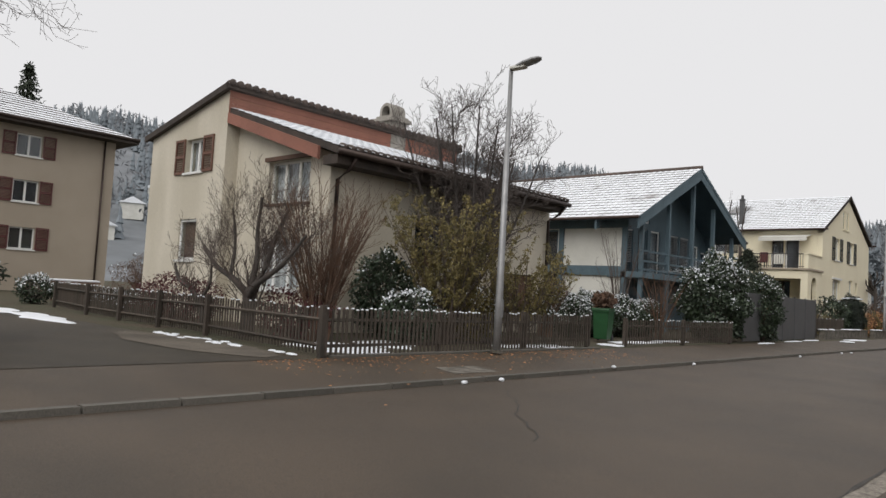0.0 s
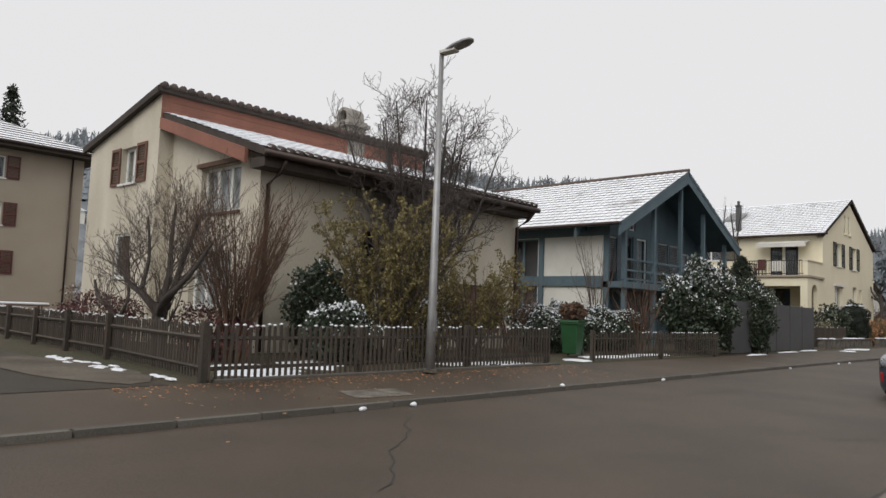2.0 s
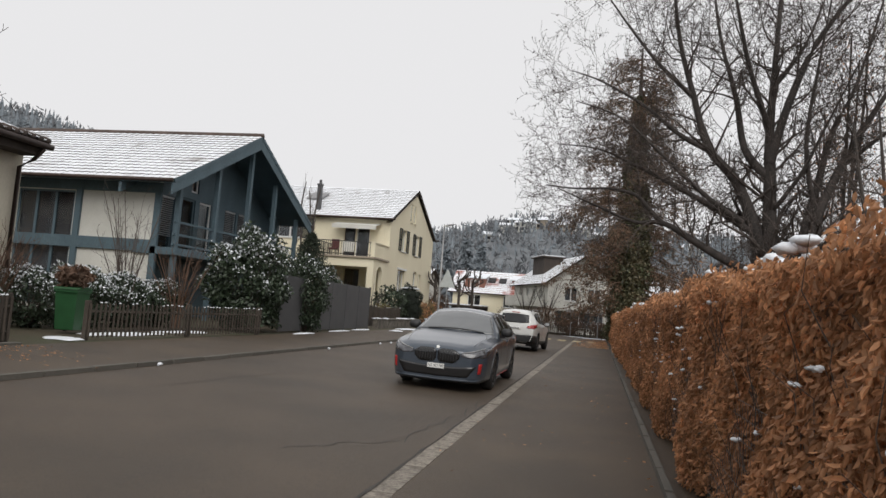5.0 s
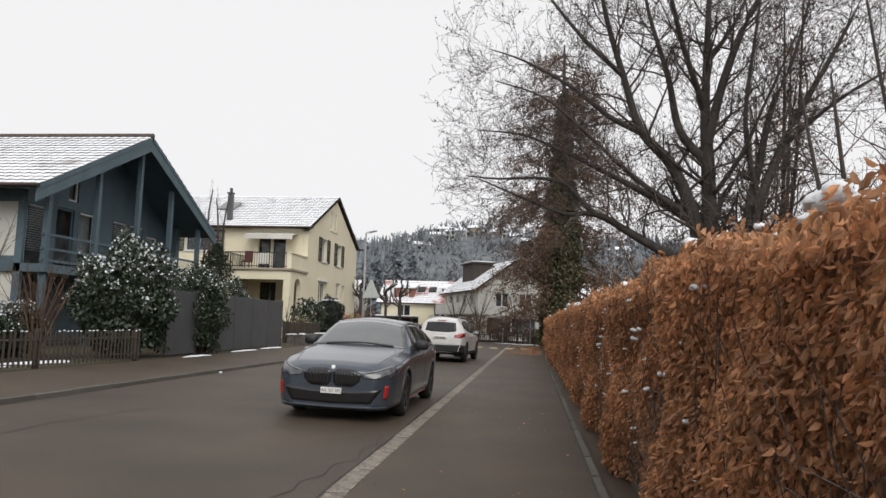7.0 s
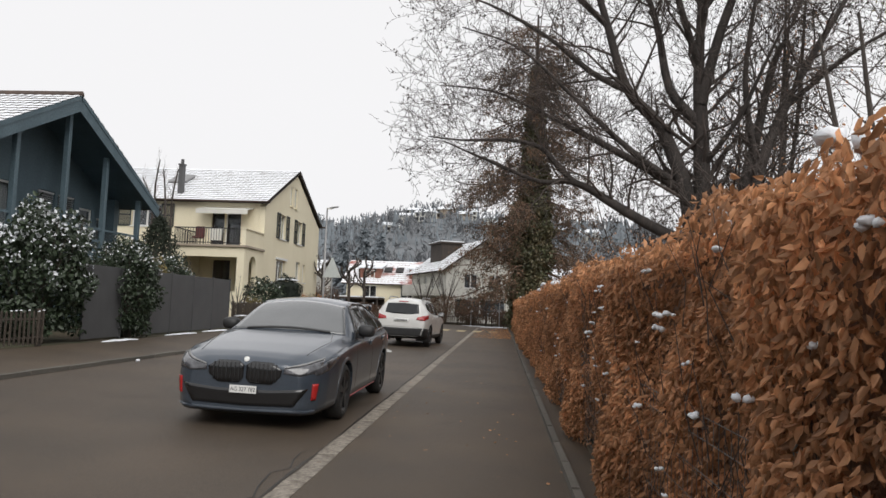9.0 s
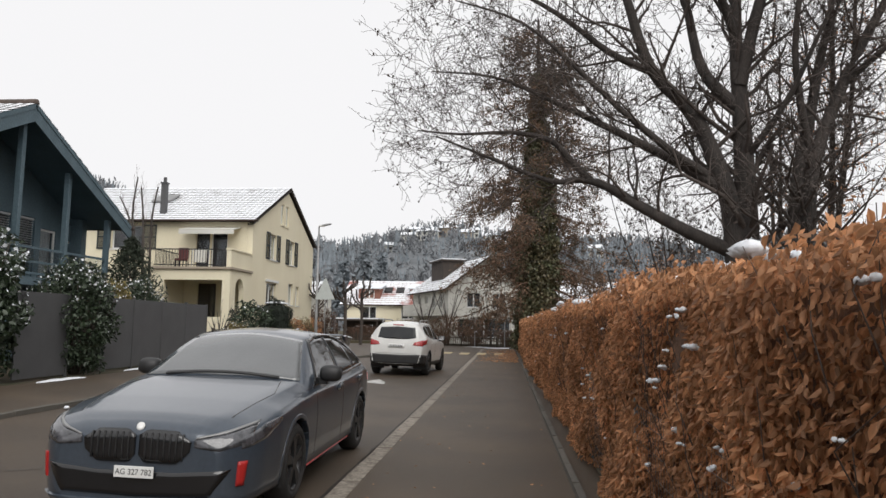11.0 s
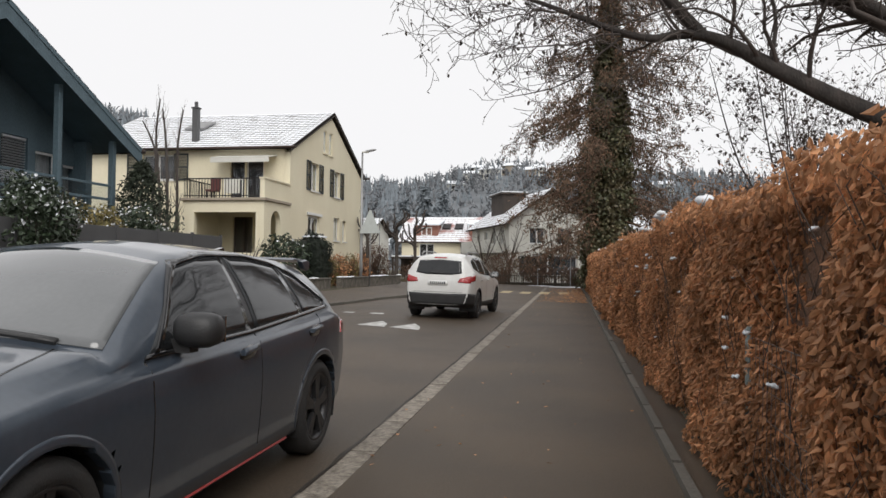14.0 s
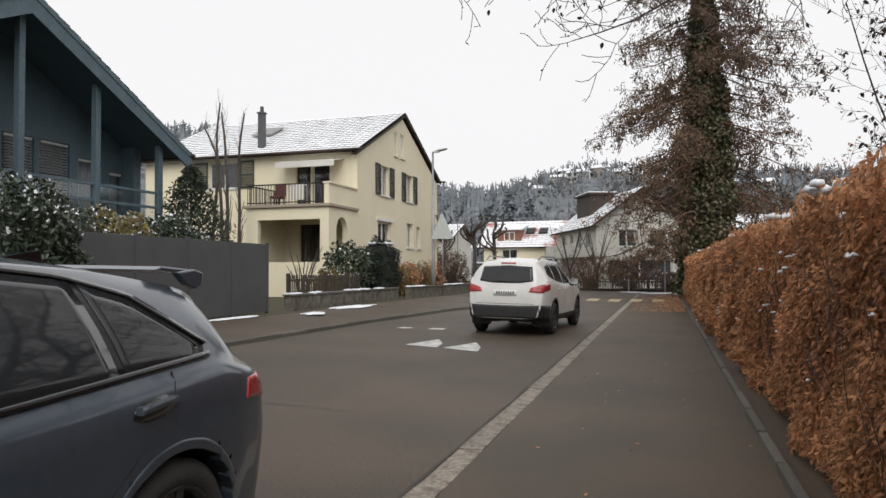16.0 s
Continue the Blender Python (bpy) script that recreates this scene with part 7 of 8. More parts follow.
stems((-11.2, 40.5, 0.3), 9, 1.9, 0.8, 307, "twiggy_shrub", "gnarled bare shrub behind the low wall", (bark, twig), [(1.5, 0.4, 0.5), (2, 0.2, 0.6)], r=0.05)
# gnarled pollarded apple tree
P = (-13.5, 8.75, 0.3)
ap = [([(0, 0, 0), (0.05, 0, 0.5), (0.0, 0.0, 0.95)], 0.17, 0.13),
      ([(0, 0, 0.85), (-0.5, -0.1, 1.2), (-1.2, -0.1, 1.45), (-2.0, 0, 1.9)], 0.09, 0.03),
      ([(-0.6, -0.1, 1.3), (-1.0, 0.2, 2.0), (-1.2, 0.2, 2.8)], 0.05, 0.02),
      ([(0, 0, 0.9), (0.3, 0.1, 1.3), (0.5, 0.2, 2.0), (0.8, 0.3, 2.7)], 0.09, 0.03),
      ([(0, 0, 0.9), (-0.1, 0.2, 1.6), (-0.3, 0.3, 2.3), (-0.2, 0.3, 3.0)], 0.08, 0.025),
      ([(0, 0, 0.8), (0.6, -0.2, 1.1), (1.4, -0.2, 1.5), (2.0, -0.1, 2.1)], 0.08, 0.025)]
bare_tree("apple_tree", "gnarled pollarded fruit tree with a thicket of upright shoots", "tree", P, ap, [(13.0, 1.3, 0.2), (6.5, 0.55, 0.5), (4.0, 0.22, 0.6)], 310, (bark, twig), 0.9, 0.4, wiggle=0.2)
P = (-16.0, 9.0, 0.3)
bare_tree("fruit_tree", "small crooked fruit tree behind the fence", "tree", P, [([(0.3, 0, 0), (0.1, 0, 0.5), (-0.4, 0, 0.9), (-1.0, 0, 1.1), (-1.3, 0, 1.5)], 0.09, 0.03), ([(0.0, 0, 0.6), (0.3, 0.1, 1.1), (0.2, 0.1, 1.9)], 0.05, 0.02)], [(9.0, 0.8, 0.25), (5.0, 0.35, 0.5), (3.0, 0.2, 0.6)], 311, (bark, twig), 0.8, 0.5)
# the tall bare tree in front of the street wall
P = (-12.75, 14.95, 0.3)
tr = [([(0, 0, 0), (0.05, 0, 0.6), (0.0, 0, 1.2)], 0.22, 0.19)]
rg = random.Random(31)
for k in range(13):
    a = k * 0.483 + rg.uniform(-0.2, 0.2)
    e = rg.uniform(0.8, 2.2)
    h = 6.6 - 0.55 * e + rg.uniform(-0.7, 0.2)
    tr.append(([(0.03 * math.cos(a), 0.03 * math.sin(a), 0.9), (0.3 * e * math.cos(a), 0.3 * e * math.sin(a), 2.0), (0.65 * e * math.cos(a), 0.65 * e * math.sin(a), h * 0.62), (e * math.cos(a), e * math.sin(a), h)], 0.085, 0.014))
bare_tree("garden_tree", "bare many-limbed garden tree with a dense twiggy crown", "tree", P, tr, [(5.4, 1.35, 0.36), (6.4, 0.6, 0.5), (4.4, 0.28, 0.6)], 312, (dark_bark, dark_twig), 1.0, 0.25, 0.0055, wiggle=0.17)
# bare stems before the yellow house, pollards at the corner
for i, (x, y, h) in enumerate(((-16.4, 44.0, 7.6), (-17.2, 44.8, 8.2), (-18.0, 45.4, 7.4), (-16.9, 45.6, 7.9))):
    rg = random.Random(50 + i)
    bare_tree("lopped_tree", "tall lopped bare stem in front of the yellow house", "tree", (x, y, 0.3), [([(0, 0, 0), (0.1, 0, h * 0.4), (rg.uniform(-0.3, 0.3), 0, h * 0.75), (rg.uniform(-0.4, 0.4), 0, h - 0.3)], 0.085, 0.03)], [(3.2, 1.0, 0.42), (3.4, 0.4, 0.5)], 320 + i, spread=0.6, lift=0.7, group="lopped trees")
for i, (x, y) in enumerate(((-12.6, 60.5), (-10.6, 60.0), (-10.0, 62.5))):
    g = [([(0, 0, 0), (0.05, 0, 2.0), (0, 0, 3.6)], 0.12, 0.09)]
    rg = random.Random(60 + i)
    for k in range(9):
        a, z0 = k * 0.7 + i, 2.3 + 0.17 * k
        e, up = rg.uniform(0.5, 1.0), rg.uniform(0.5, 1.2)
        g.append(([(0, 0, z0), (e * 0.6 * math.cos(a), e * 0.6 * math.sin(a), z0 + up * 0.35), (e * math.cos(a + 0.3), e * math.sin(a + 0.3), z0 + up * 0.8), (e * math.cos(a + 0.2), e * math.sin(a + 0.2), z0 + up * 1.15)], 0.055, 0.05))
    bare_tree("pollarded_tree", "knobbly pollarded street tree with snow-tipped stubs", "tree", (x, y, 0.1), g, [(5.0, 0.32, 0.55), (3.0, 0.15, 0.7)], 330 + i, group="pollarded trees")
cf = thing("young_spruce", "small dark spruce beside the blue house", "tree", pose(-13.8, 38.3, 0.3))
rs = np.random.RandomState(77)
part("trunk", Shape().tube([(0, 0, 0), (0, 0, 4.3)], [0.07, 0.015], 7), bark, cf)
n = 6000
zz = rs.uniform(0.3, 4.3, n)
a = rs.uniform(0, 6.28, n)
rr = 2.0 * (1 - (zz / 4.5) ** 1.9) * np.sqrt(rs.uniform(0.03, 1, n)) * (0.55 + 0.45 * np.abs(np.sin(a * 2.5 + np.floor(zz / 0.5) * 1.9)))
o = part("needles", leaves_mesh("needles", np.stack([rr * np.cos(a), rr * np.sin(a), zz - rr * 0.12], 1), 0.15, conifer, rs, 0.4, 0.3), None, cf)
o["kind"] = "stuff"

# ---- the yard on the left ----
rs = np.random.RandomState(78)
bush("thuja_shrub", "dark ragged conifer shrub flecked with snow at the yard", "shrub", (-13.0, 2.9, 0.3), (1.8, 1.7, 2.0), 340, conifer, 8500, 0.12, 50, width=0.3)
Q = (-12.0, 0.6, 0.3)
yt = [([(0, 0, 0), (0, 0, 2.2), (0.1, 0.2, 4.2)], 0.16, 0.12)]
for k, (dx, dy, z0, z1) in enumerate(((0.2, 2.0, 3.4, 5.2), (-0.6, 2.4, 3.6, 6.0), (0.5, 2.0, 4.0, 7.0), (-1.2, 1.4, 4.0, 7.6), (1.0, 0.6, 4.0, 7.4), (-1.6, -0.8, 3.8, 6.5))):
    dy = dy * 1.5 if dy > 1 else dy
    yt.append(([(0, 0.05, z0), (dx * 0.35, dy * 0.35, z0 + (z1 - z0) * 0.45), (dx * 0.75, dy * 0.75, z0 + (z1 - z0) * 0.8), (dx, dy, z1)], 0.045, 0.010))
bare_tree("yard_tree", "bare tree overhanging the side street yard", "tree", Q, yt, [(5.0, 1.3, 0.36), (5.0, 0.55, 0.5), (4.0, 0.25, 0.6)], 345, spread=0.9, lift=0.0)
cp = thing("carport", "white-framed flat carport at the apartment yard", "carport", pose(-24.5, 3.2, 0.32))
for x in (-0.0, -3.0):
    for y in (0.0, 4.6):
        part("post", Shape().box((x - 0.07, y - 5 - 0.07, 0), (x + 0.07, y - 5 + 0.07, 2.3)), white_paint, cp, bevel=0.006)
part("roof", Shape().box((-3.3, -5.3, 2.3), (0.3, -0.1, 2.52)), white_paint, cp, bevel=0.01)
part("roof_snow", Shape().box((-3.25, -5.25, 2.524), (0.25, -0.15, 2.57)), snow, cp, bevel=0.02)
pt = thing("picnic_table", "brown picnic table with snow on its top and benches", "table", pose(-29, 11, 0.32, 0, 0, 80))
part("tabletop", Shape().box((-0.9, -0.38, 0.70), (0.9, 0.38, 0.75)), brown_wood, pt, bevel=0.006)
part("snow_cover", Shape().box((-0.88, -0.36, 0.752), (0.88, 0.36, 0.83)), snow, pt, bevel=0.03)
for y in (-0.72, 0.5):
    part("bench", Shape().box((-0.9, y, 0.42), (0.9, y + 0.24, 0.46)), brown_wood, pt, bevel=0.006)
for x in (-0.65, 0.62):
    part("trestle", Shape().box((x, -0.7, 0.36), (x + 0.05, 0.7, 0.42)).box((x, -0.4, 0), (x + 0.05, -0.3, 0.7)).box((x, 0.3, 0), (x + 0.05, 0.4, 0.7)), brown_wood, pt)
bush("snowy_shrub", "small round shrub under a cap of snow", "shrub", (-26.5, 8.9, 0.3), (1.2, 1.2, 0.95), 350, evergreen, 1200, 0.1, 220)
bush("brown_shrub", "dense brown leafless shrub beside the apartment house", "shrub", (-29.5, 14.2, 0.3), (2.6, 2.8, 2.0), 351, reddish_twig, 2500, 0.12, 20, 160, reddish_twig, width=0.12)
for i, (x, y) in enumerate(((-22.5, 10.0), (-24.6, 10.5), (-20.6, 9.6))):
    bush("snowy_shrub", "low ground-cover shrub flecked with snow", "shrub", (x, y, 0.3), (1.8, 1.5, 0.6), 352 + i, evergreen, 1200, 0.09, 150, group="low snowy shrubs")


# ---- snow lying about ----
def snow_patch(cx, cy, rx, ry, z, seed, n=22, h=0.03):
    rg_ = random.Random(seed)
    s = Shape()
    ph = [rg_.uniform(0, 6.28) for _ in range(4)]
    rings_ = []
    for k, (f, zz_) in enumerate(((1.0, 0.0), (0.93, 0.6), (0.6, 1.0), (0.05, 1.05))):
        ring_ = []
        for i in range(n):
            a_ = 2 * math.pi * i / n
            q = f * (1 + 0.28 * math.sin(2 * a_ + ph[0]) + 0.2 * math.sin(5 * a_ + ph[1]) + 0.12 * math.sin(9 * a_ + ph[2]))
            ring_.append((cx + rx * q * math.cos(a_), cy + ry * q * math.sin(a_), z + h * zz_ * rg_.uniform(0.8, 1.2)))
        rings_.append(ring_)
    s.v = [p for r_ in rings_ for p in r_]
    for k in range(3):
        for i in range(n):
            j = (i + 1) % n
            s.f.append((k * n + i, k * n + j, (k + 1) * n + j, (k + 1) * n + i))
    s.f.append(tuple(3 * n + i for i in range(n)))
    s.mi = [0] * len(s.f)
    return tagged(part("snow_patch", s, snow, None, smooth=True), "patch of old wet snow lying on the ground", "snow", "snow patches")


for i, (x, y, rx, ry, z) in enumerate(((-10.6, 9.0, 1.0, 0.9, 0.30), (-11.2, 10.6, 0.8, 0.7, 0.30), (-10.2, 14.0, 0.35, 0.7, 0.30), (-9.9, 15.0, 0.4, 0.6, 0.30), (-10.4, 20.0, 0.3, 1.2, 0.30), (-10.5, 22.6, 0.3, 0.9, 0.30),
                                       (-18.8, 6.5, 1.7, 0.45, 0.325), (-22.0, 6.3, 2.0, 0.5, 0.325), 
                                       (-9.0, 27.0, 0.12, 0.6, 0.315), (-9.3, 31.0, 0.1, 0.8, 0.315), (-9.45, 34.0, 0.1, 1.0, 0.315), (-9.0, 39.5, 0.3, 1.4, 0.315), (-9.8, 17.5, 0.3, 0.4, 0.315), (-0.3, 64.5, 1.2, 0.3, -0.02),
                                       (-8.6, 36.2, 0.25, 0.5, 0.31), (-2.6, 66.2, 1.4, 0.3, -0.02))):
    snow_patch(x, y, rx, ry, z, 400 + i)
for i, (x, y) in enumerate(((-7.08, 9.28), (-7.15, 12.9), (-7.1, 16.5), (-7.0, 24.0), (-7.1, 8.4), (-6.95, 28.5), (-6.9, 29.6), (-6.6, 43.2))):
    rg = random.Random(i)
    me = fixed(Shape().blob((0, 0, 0.02), (0.04, 0.055, 0.03), rg, rings=4, segs=7, rough=0.3).mesh("snow_lump", snow, True))
    ob = new("snow_lump", me)
    ob.location = (x, y, ground_z(x) + 0.005 if x > ROAD_L else 0.186)
    tagged(ob, "small lump of snow in the gutter", "snow", "snow lumps")
rg = random.Random(71)
for i in range(24):
    x = rg.uniform(-14.2, -9.4)
    snow_patch(x, 7.05 - (x + 9.4) * 0.06 + rg.uniform(-0.35, 0.1), rg.uniform(0.04, 0.17), rg.uniform(0.03, 0.09), 0.325, 450 + i, 14, 0.025)
# fallen leaves on the footways
rs = np.random.RandomState(90)
n = 900
pos = np.stack([-9.05 + rs.gamma(1.2, 0.35, n), rs.uniform(6, 16, n), np.full(n, 0.0)], 1)
pos[:, 2] = 0.325 - (pos[:, 0] + 9.1) * 0.0785
ob = part("fallen_leaves", leaves_mesh("fallen_leaves", pos, 0.055, beech_leaf, rs, 0.0, 0.6, None, 0.1), None, None)
tagged(ob, "scattered yellow-brown fallen leaves along the fence", "leaves", kind="stuff")
for v in ob.data.vertices:
    base_z = 0.326 - (v.co.x + 9.1) * 0.0785
    v.co.z = base_z + abs(v.co.z - base_z) * 0.25
n = 260
pos = np.stack([rs.uniform(-1.6, 0.6, n), rs.uniform(6, 45, n), np.full(n, 0.008)], 1)
ob = part("fallen_leaves", leaves_mesh("fallen_leaves", pos, 0.05, beech_leaf, rs, 0.0, 0.6, None, 0.1), None, None)
tagged(ob, "sparse fallen beech leaves on the asphalt footway", "leaves", kind="stuff")
for v in ob.data.vertices:
    v.co.z = 0.006 + abs(v.co.z - 0.006) * 0.25
n = 2600
pos = np.stack([0.6 - rs.gamma(1.5, 0.5, n), rs.uniform(44, 61.5, n), np.full(n, 0.008)], 1)
pos = pos[pos[:, 0] > -1.4]
ob = part("leaf_litter", leaves_mesh("leaf_litter", pos, 0.085, beech_leaf, rs, 0.0, 0.6, None, 0.1), None, None)
tagged(ob, "orange-brown drift of beech leaves on the footway", "leaves", kind="stuff")
for v in ob.data.vertices:
    v.co.z = 0.006 + abs(v.co.z - 0.006) * 0.25
# cracks and a patch in the road
tar = material("tar_seam", (0.030, 0.028, 0.026), 0.7, None, 8, 0.5, 60, 0.2, 0.2, 80)
for seed, (x0, y0, x1, y1) in enumerate(((-2.0, 13.2, -1.75, 17.4), (-2.9, 12.0, -2.0, 13.2), (-5.2, 19.5, -3.8, 20.2), (-6.4, 8.5, -4.2, 6.2), (-4.0, 26.1, -3.0, 26.12), (-5.8, 14.5, -5.4, 18.0))):
    rg = random.Random(seed)
    pts = []
    for i in range(15):
        f = i / 14
        pts.append((x0 + (x1 - x0) * f + rg.gauss(0, 0.05), y0 + (y1 - y0) * f + rg.gauss(0, 0.05)))
    s = Shape()
    d = Vector((x1 - x0, y1 - y0)).normalized()
    for (ax, ay), (bx, by) in zip(pts, pts[1:]):
        w = 0.007
        s.face([(ax - d.y * w, ay + d.x * w, ground_z(ax) + 0.005), (ax + d.y * w, ay - d.x * w, ground_z(ax) + 0.005), (bx + d.y * w, by - d.x * w, ground_z(bx) + 0.005), (bx - d.y * w, by + d.x * w, ground_z(bx) + 0.005)])
    tagged(part("road_crack", s, tar, None, tidy=False), "thin dark crack across the worn asphalt", "crack", "road cracks")
s = Shape()
s.face([(-8.05, 8.75, 0.244), (-7.55, 8.7, 0.205), (-7.5, 9.7, 0.201), (-8.0, 9.75, 0.240)])
tagged(part("utility_cover", s, concrete, None, tidy=False), "flat pale utility cover let into the footway", "cover")

# the back of a triangular sign on the lamp post, with its clamp
sg = thing("traffic_sign", "plain grey back of a triangular road sign by the lamp post", "sign", pose(-9.42, 50.0, 0.28, 0, 0, -8))
part("pole", Shape().tube([(0, 0, 0), (0, 0, 3.4)], 0.03, 8), galvanised, sg, smooth=True)
part("plate", Shape().prism([(-0.55, 2.5), (0.55, 2.5), (0.04, 3.6), (-0.04, 3.6)], "y", -0.06, -0.045), material("sign_back", (0.50, 0.53, 0.51), 0.5, (0.42, 0.44, 0.42), 4, 0.6, 40, 0.1, 0.05, 60), sg, bevel=0.004)
for z in (2.75, 3.2):
    part("clamp", Shape().box((-0.06, -0.044, z), (0.06, 0.035, z + 0.05)), galvanised, sg)


# ---- beyond the junction ----
def far_house(name, label, m, lx, ly, h, ridge, wall_mat, roof_mat, snowy, windows, dormers=0, axis="x", shutters=None):
    """A plain gabled house with its windows; the ridge runs along its own x or y."""
    th = thing(name, label, "house", m)
    if axis == "x":
        def gable(q):
            return h + ridge * (1 - abs(q - ly / 2) / (ly / 2))
        gable.apex = ly / 2
        tops = (h, h, gable, gable)
    else:
        def gable(q):
            return h + ridge * (1 - abs(q - lx / 2) / (lx / 2))
        gable.apex = lx / 2
        tops = (gable, gable, h, h)
    frontw = [w for w in windows if w[0] == "f"]
    sidew = [w for w in windows if w[0] == "l"]
    holes_f, holes_l = [w[1:5] for w in frontw], [w[1:5] for w in sidew]
    wall(th, (0, 0, 0), (1, 0, 0), (0, -1, 0), lx, tops[0], holes_f, wall_mat)
    wall(th, (0, ly, 0), (1, 0, 0), (0, 1, 0), lx, tops[1], [], wall_mat)
    wall(th, (0, 0.31, 0), (0, 1, 0), (-1, 0, 0), ly - 0.62, tops[2] if axis != "x" else (lambda q: gable(q + 0.31)), holes_l, wall_mat)
    wall(th, (lx, 0.31, 0), (0, 1, 0), (1, 0, 0), ly - 0.62, tops[3] if axis != "x" else (lambda q: gable(q + 0.31)), [], wall_mat)
    for hh in holes_f:
        window(th, (0, 0, 0), (1, 0, 0), (0, -1, 0), *hh, shutters=shutters, shutter_w=0.35)
    for hh in holes_l:
        window(th, (0, 0.31, 0), (0, 1, 0), (-1, 0, 0), *hh)
    o = 0.5
    if axis == "x":
        run = math.hypot(ly / 2 + o, ridge * (ly / 2 + o) / (ly / 2))
        for sgn in (-1, 1):
            d = Vector((0, sgn * ly / 2, -ridge)).normalized()
            tiled_roof(th, "roof_slope", (-o, ly / 2, h + ridge + 0.16), (1, 0, 0), d, lx + 2 * o, run, snowy, roof_mat, 12, 26, 0.12)
    else:
        run = math.hypot(lx / 2 + o, ridge * (lx / 2 + o) / (lx / 2))
        for sgn in (-1, 1):
            d = Vector((sgn * lx / 2, 0, -ridge)).normalized()
            tiled_roof(th, "roof_slope", (lx / 2, -o, h + ridge + 0.16), (0, 1, 0), d, ly + 2 * o, run, snowy, roof_mat, 12, 26, 0.12)
    return th


tile_redsnow = material("thin_snow_on_red_tile", SNOW_C, 0.85, (0.34, 0.10, 0.07), 0.5, 1.0, 9, 0.1, 0.3, 25, contrast=(0.52, 0.66))
fy = far_house("house", "cream-yellow house with red dormers and thin snow on red tiles", pose(-15.9, 84, 0.1), 9.5, 8, 3.5, 2.3, plaster_y, tile_red, tile_redsnow,
               [("f", 1.7, 2.0, 3.1, 3.2), ("f", 5.6, 2.0, 7.0, 3.2), ("f", 8.0, 2.0, 9.0, 3.2)])
for x in (1.2, 6.4):
    dm = Shape().box((x, 0.5, 3.75), (x + 2.2, 3.2, 5.0))
    d_ = part("dormer", dm, red_clad, fy, "rust-red dormer")
    part("dormer_roof", Shape().prism([(0.1, 4.95), (3.6, 5.6), (3.6, 5.72), (0.1, 5.07)], "x", x - 0.2, x + 2.4), snow, d_)
    window(fy, (x, 0.49, 3.75), (1, 0, 0), (0, -1, 0), 0.6, 0.25, 1.6, 1.05, deep=-0.03, sill=False)
for x in (4.0, 5.2):
    part("skylight", Shape().box((-0.4, -0.5, 0.05), (0.4, 0.5, 0.16), 0, Matrix.Translation((x, 2.0, 4.85)) @ Matrix.Rotation(radians(30), 4, "X")), dark_metal, fy)
cpf = thing("carport", "dark open carport with snow on its flat roof", "carport", pose(-15.8, 79.5, 0.1))
part("roof", Shape().box((0, 0, 1.75), (4.0, 4, 1.9)), dark_wood, cpf)
part("roof_snow", Shape().box((0.02, 0.02, 1.904), (3.98, 3.98, 2.02)), snow, cpf, bevel=0.03)
part("back_wall", Shape().box((0, 3.8, 0), (4.0, 3.95, 1.75)), dark_wood, cpf)
for x in (0.05, 3.8):
    part("post", Shape().box((x, 0.1, 0), (x + 0.15, 0.25, 1.75)), dark_wood, cpf)
fw = far_house("house", "white two-storey house with a snowy roof and dark dormer", pose(-4.6, 70.5, 0.1, 0, 0, 22), 6.5, 11, 4.5, 2.4, plaster_w, tile_dark, tile_snow,
               [("f", 1.6, 2.9, 2.8, 4.1), ("f", 3.8, 2.9, 5.0, 4.1), ("f", 0.8, 0.5, 5.4, 2.0), ("l", 1.2, 2.9, 2.2, 4.0), ("l", 3.4, 2.9, 4.4, 4.0), ("l", 5.6, 2.9, 6.6, 4.0), ("l", 8.0, 2.9, 9.0, 4.0)], axis="y")
part("dormer", Shape().box((0.9, 4.5, 5.1), (2.8, 8.0, 7.0)).box((0.7, 4.3, 7.0), (3.0, 8.2, 7.12)), dark_wood, fw, "dark boxy dormer")
part("dormer_snow", Shape().box((0.75, 4.35, 7.124), (2.95, 8.15, 7.22)), snow, fw, bevel=0.03)
part("balcony", Shape().box((-1.2, 1.0, 2.2), (0, 10, 2.35)).box((-1.22, 1.0, 2.35), (-1.12, 10, 3.2)), plaster_w, fw, "long white balcony front")
far_house("house", "pale apartment building partly hidden behind pollarded trees", pose(-30.5, 88, 0.1), 10, 9, 4.4, 1.6, plaster_w, tile_dark, tile_snow,
          [("f", 1.0, 1.0, 2.2, 2.3), ("f", 4.2, 1.0, 5.4, 2.3), ("f", 7.2, 1.0, 8.4, 2.3), ("f", 1.0, 3.8, 2.2, 5.1), ("f", 4.2, 3.8, 5.4, 5.1), ("f", 7.2, 3.8, 8.4, 5.1)])
far_house("house", "ochre house with a dark roof seen between two houses", pose(-52, 34, 0.1), 9, 9, 4.2, 2.6, plaster_y, tile_dark, tile_dark, [("f", 5.4, 1.0, 6.6, 2.4), ("f", 2.0, 1.0, 3.2, 2.4)])
far_house("house", "white house with a snowy roof behind the hedge trees", pose(5, 78, 0.1, 0, 0, 8), 12, 9, 3.4, 2.2, plaster_w, tile_dark, tile_snow, [("f", 1.4, 1.0, 2.6, 2.2), ("f", 5.4, 1.0, 6.6, 2.2)])
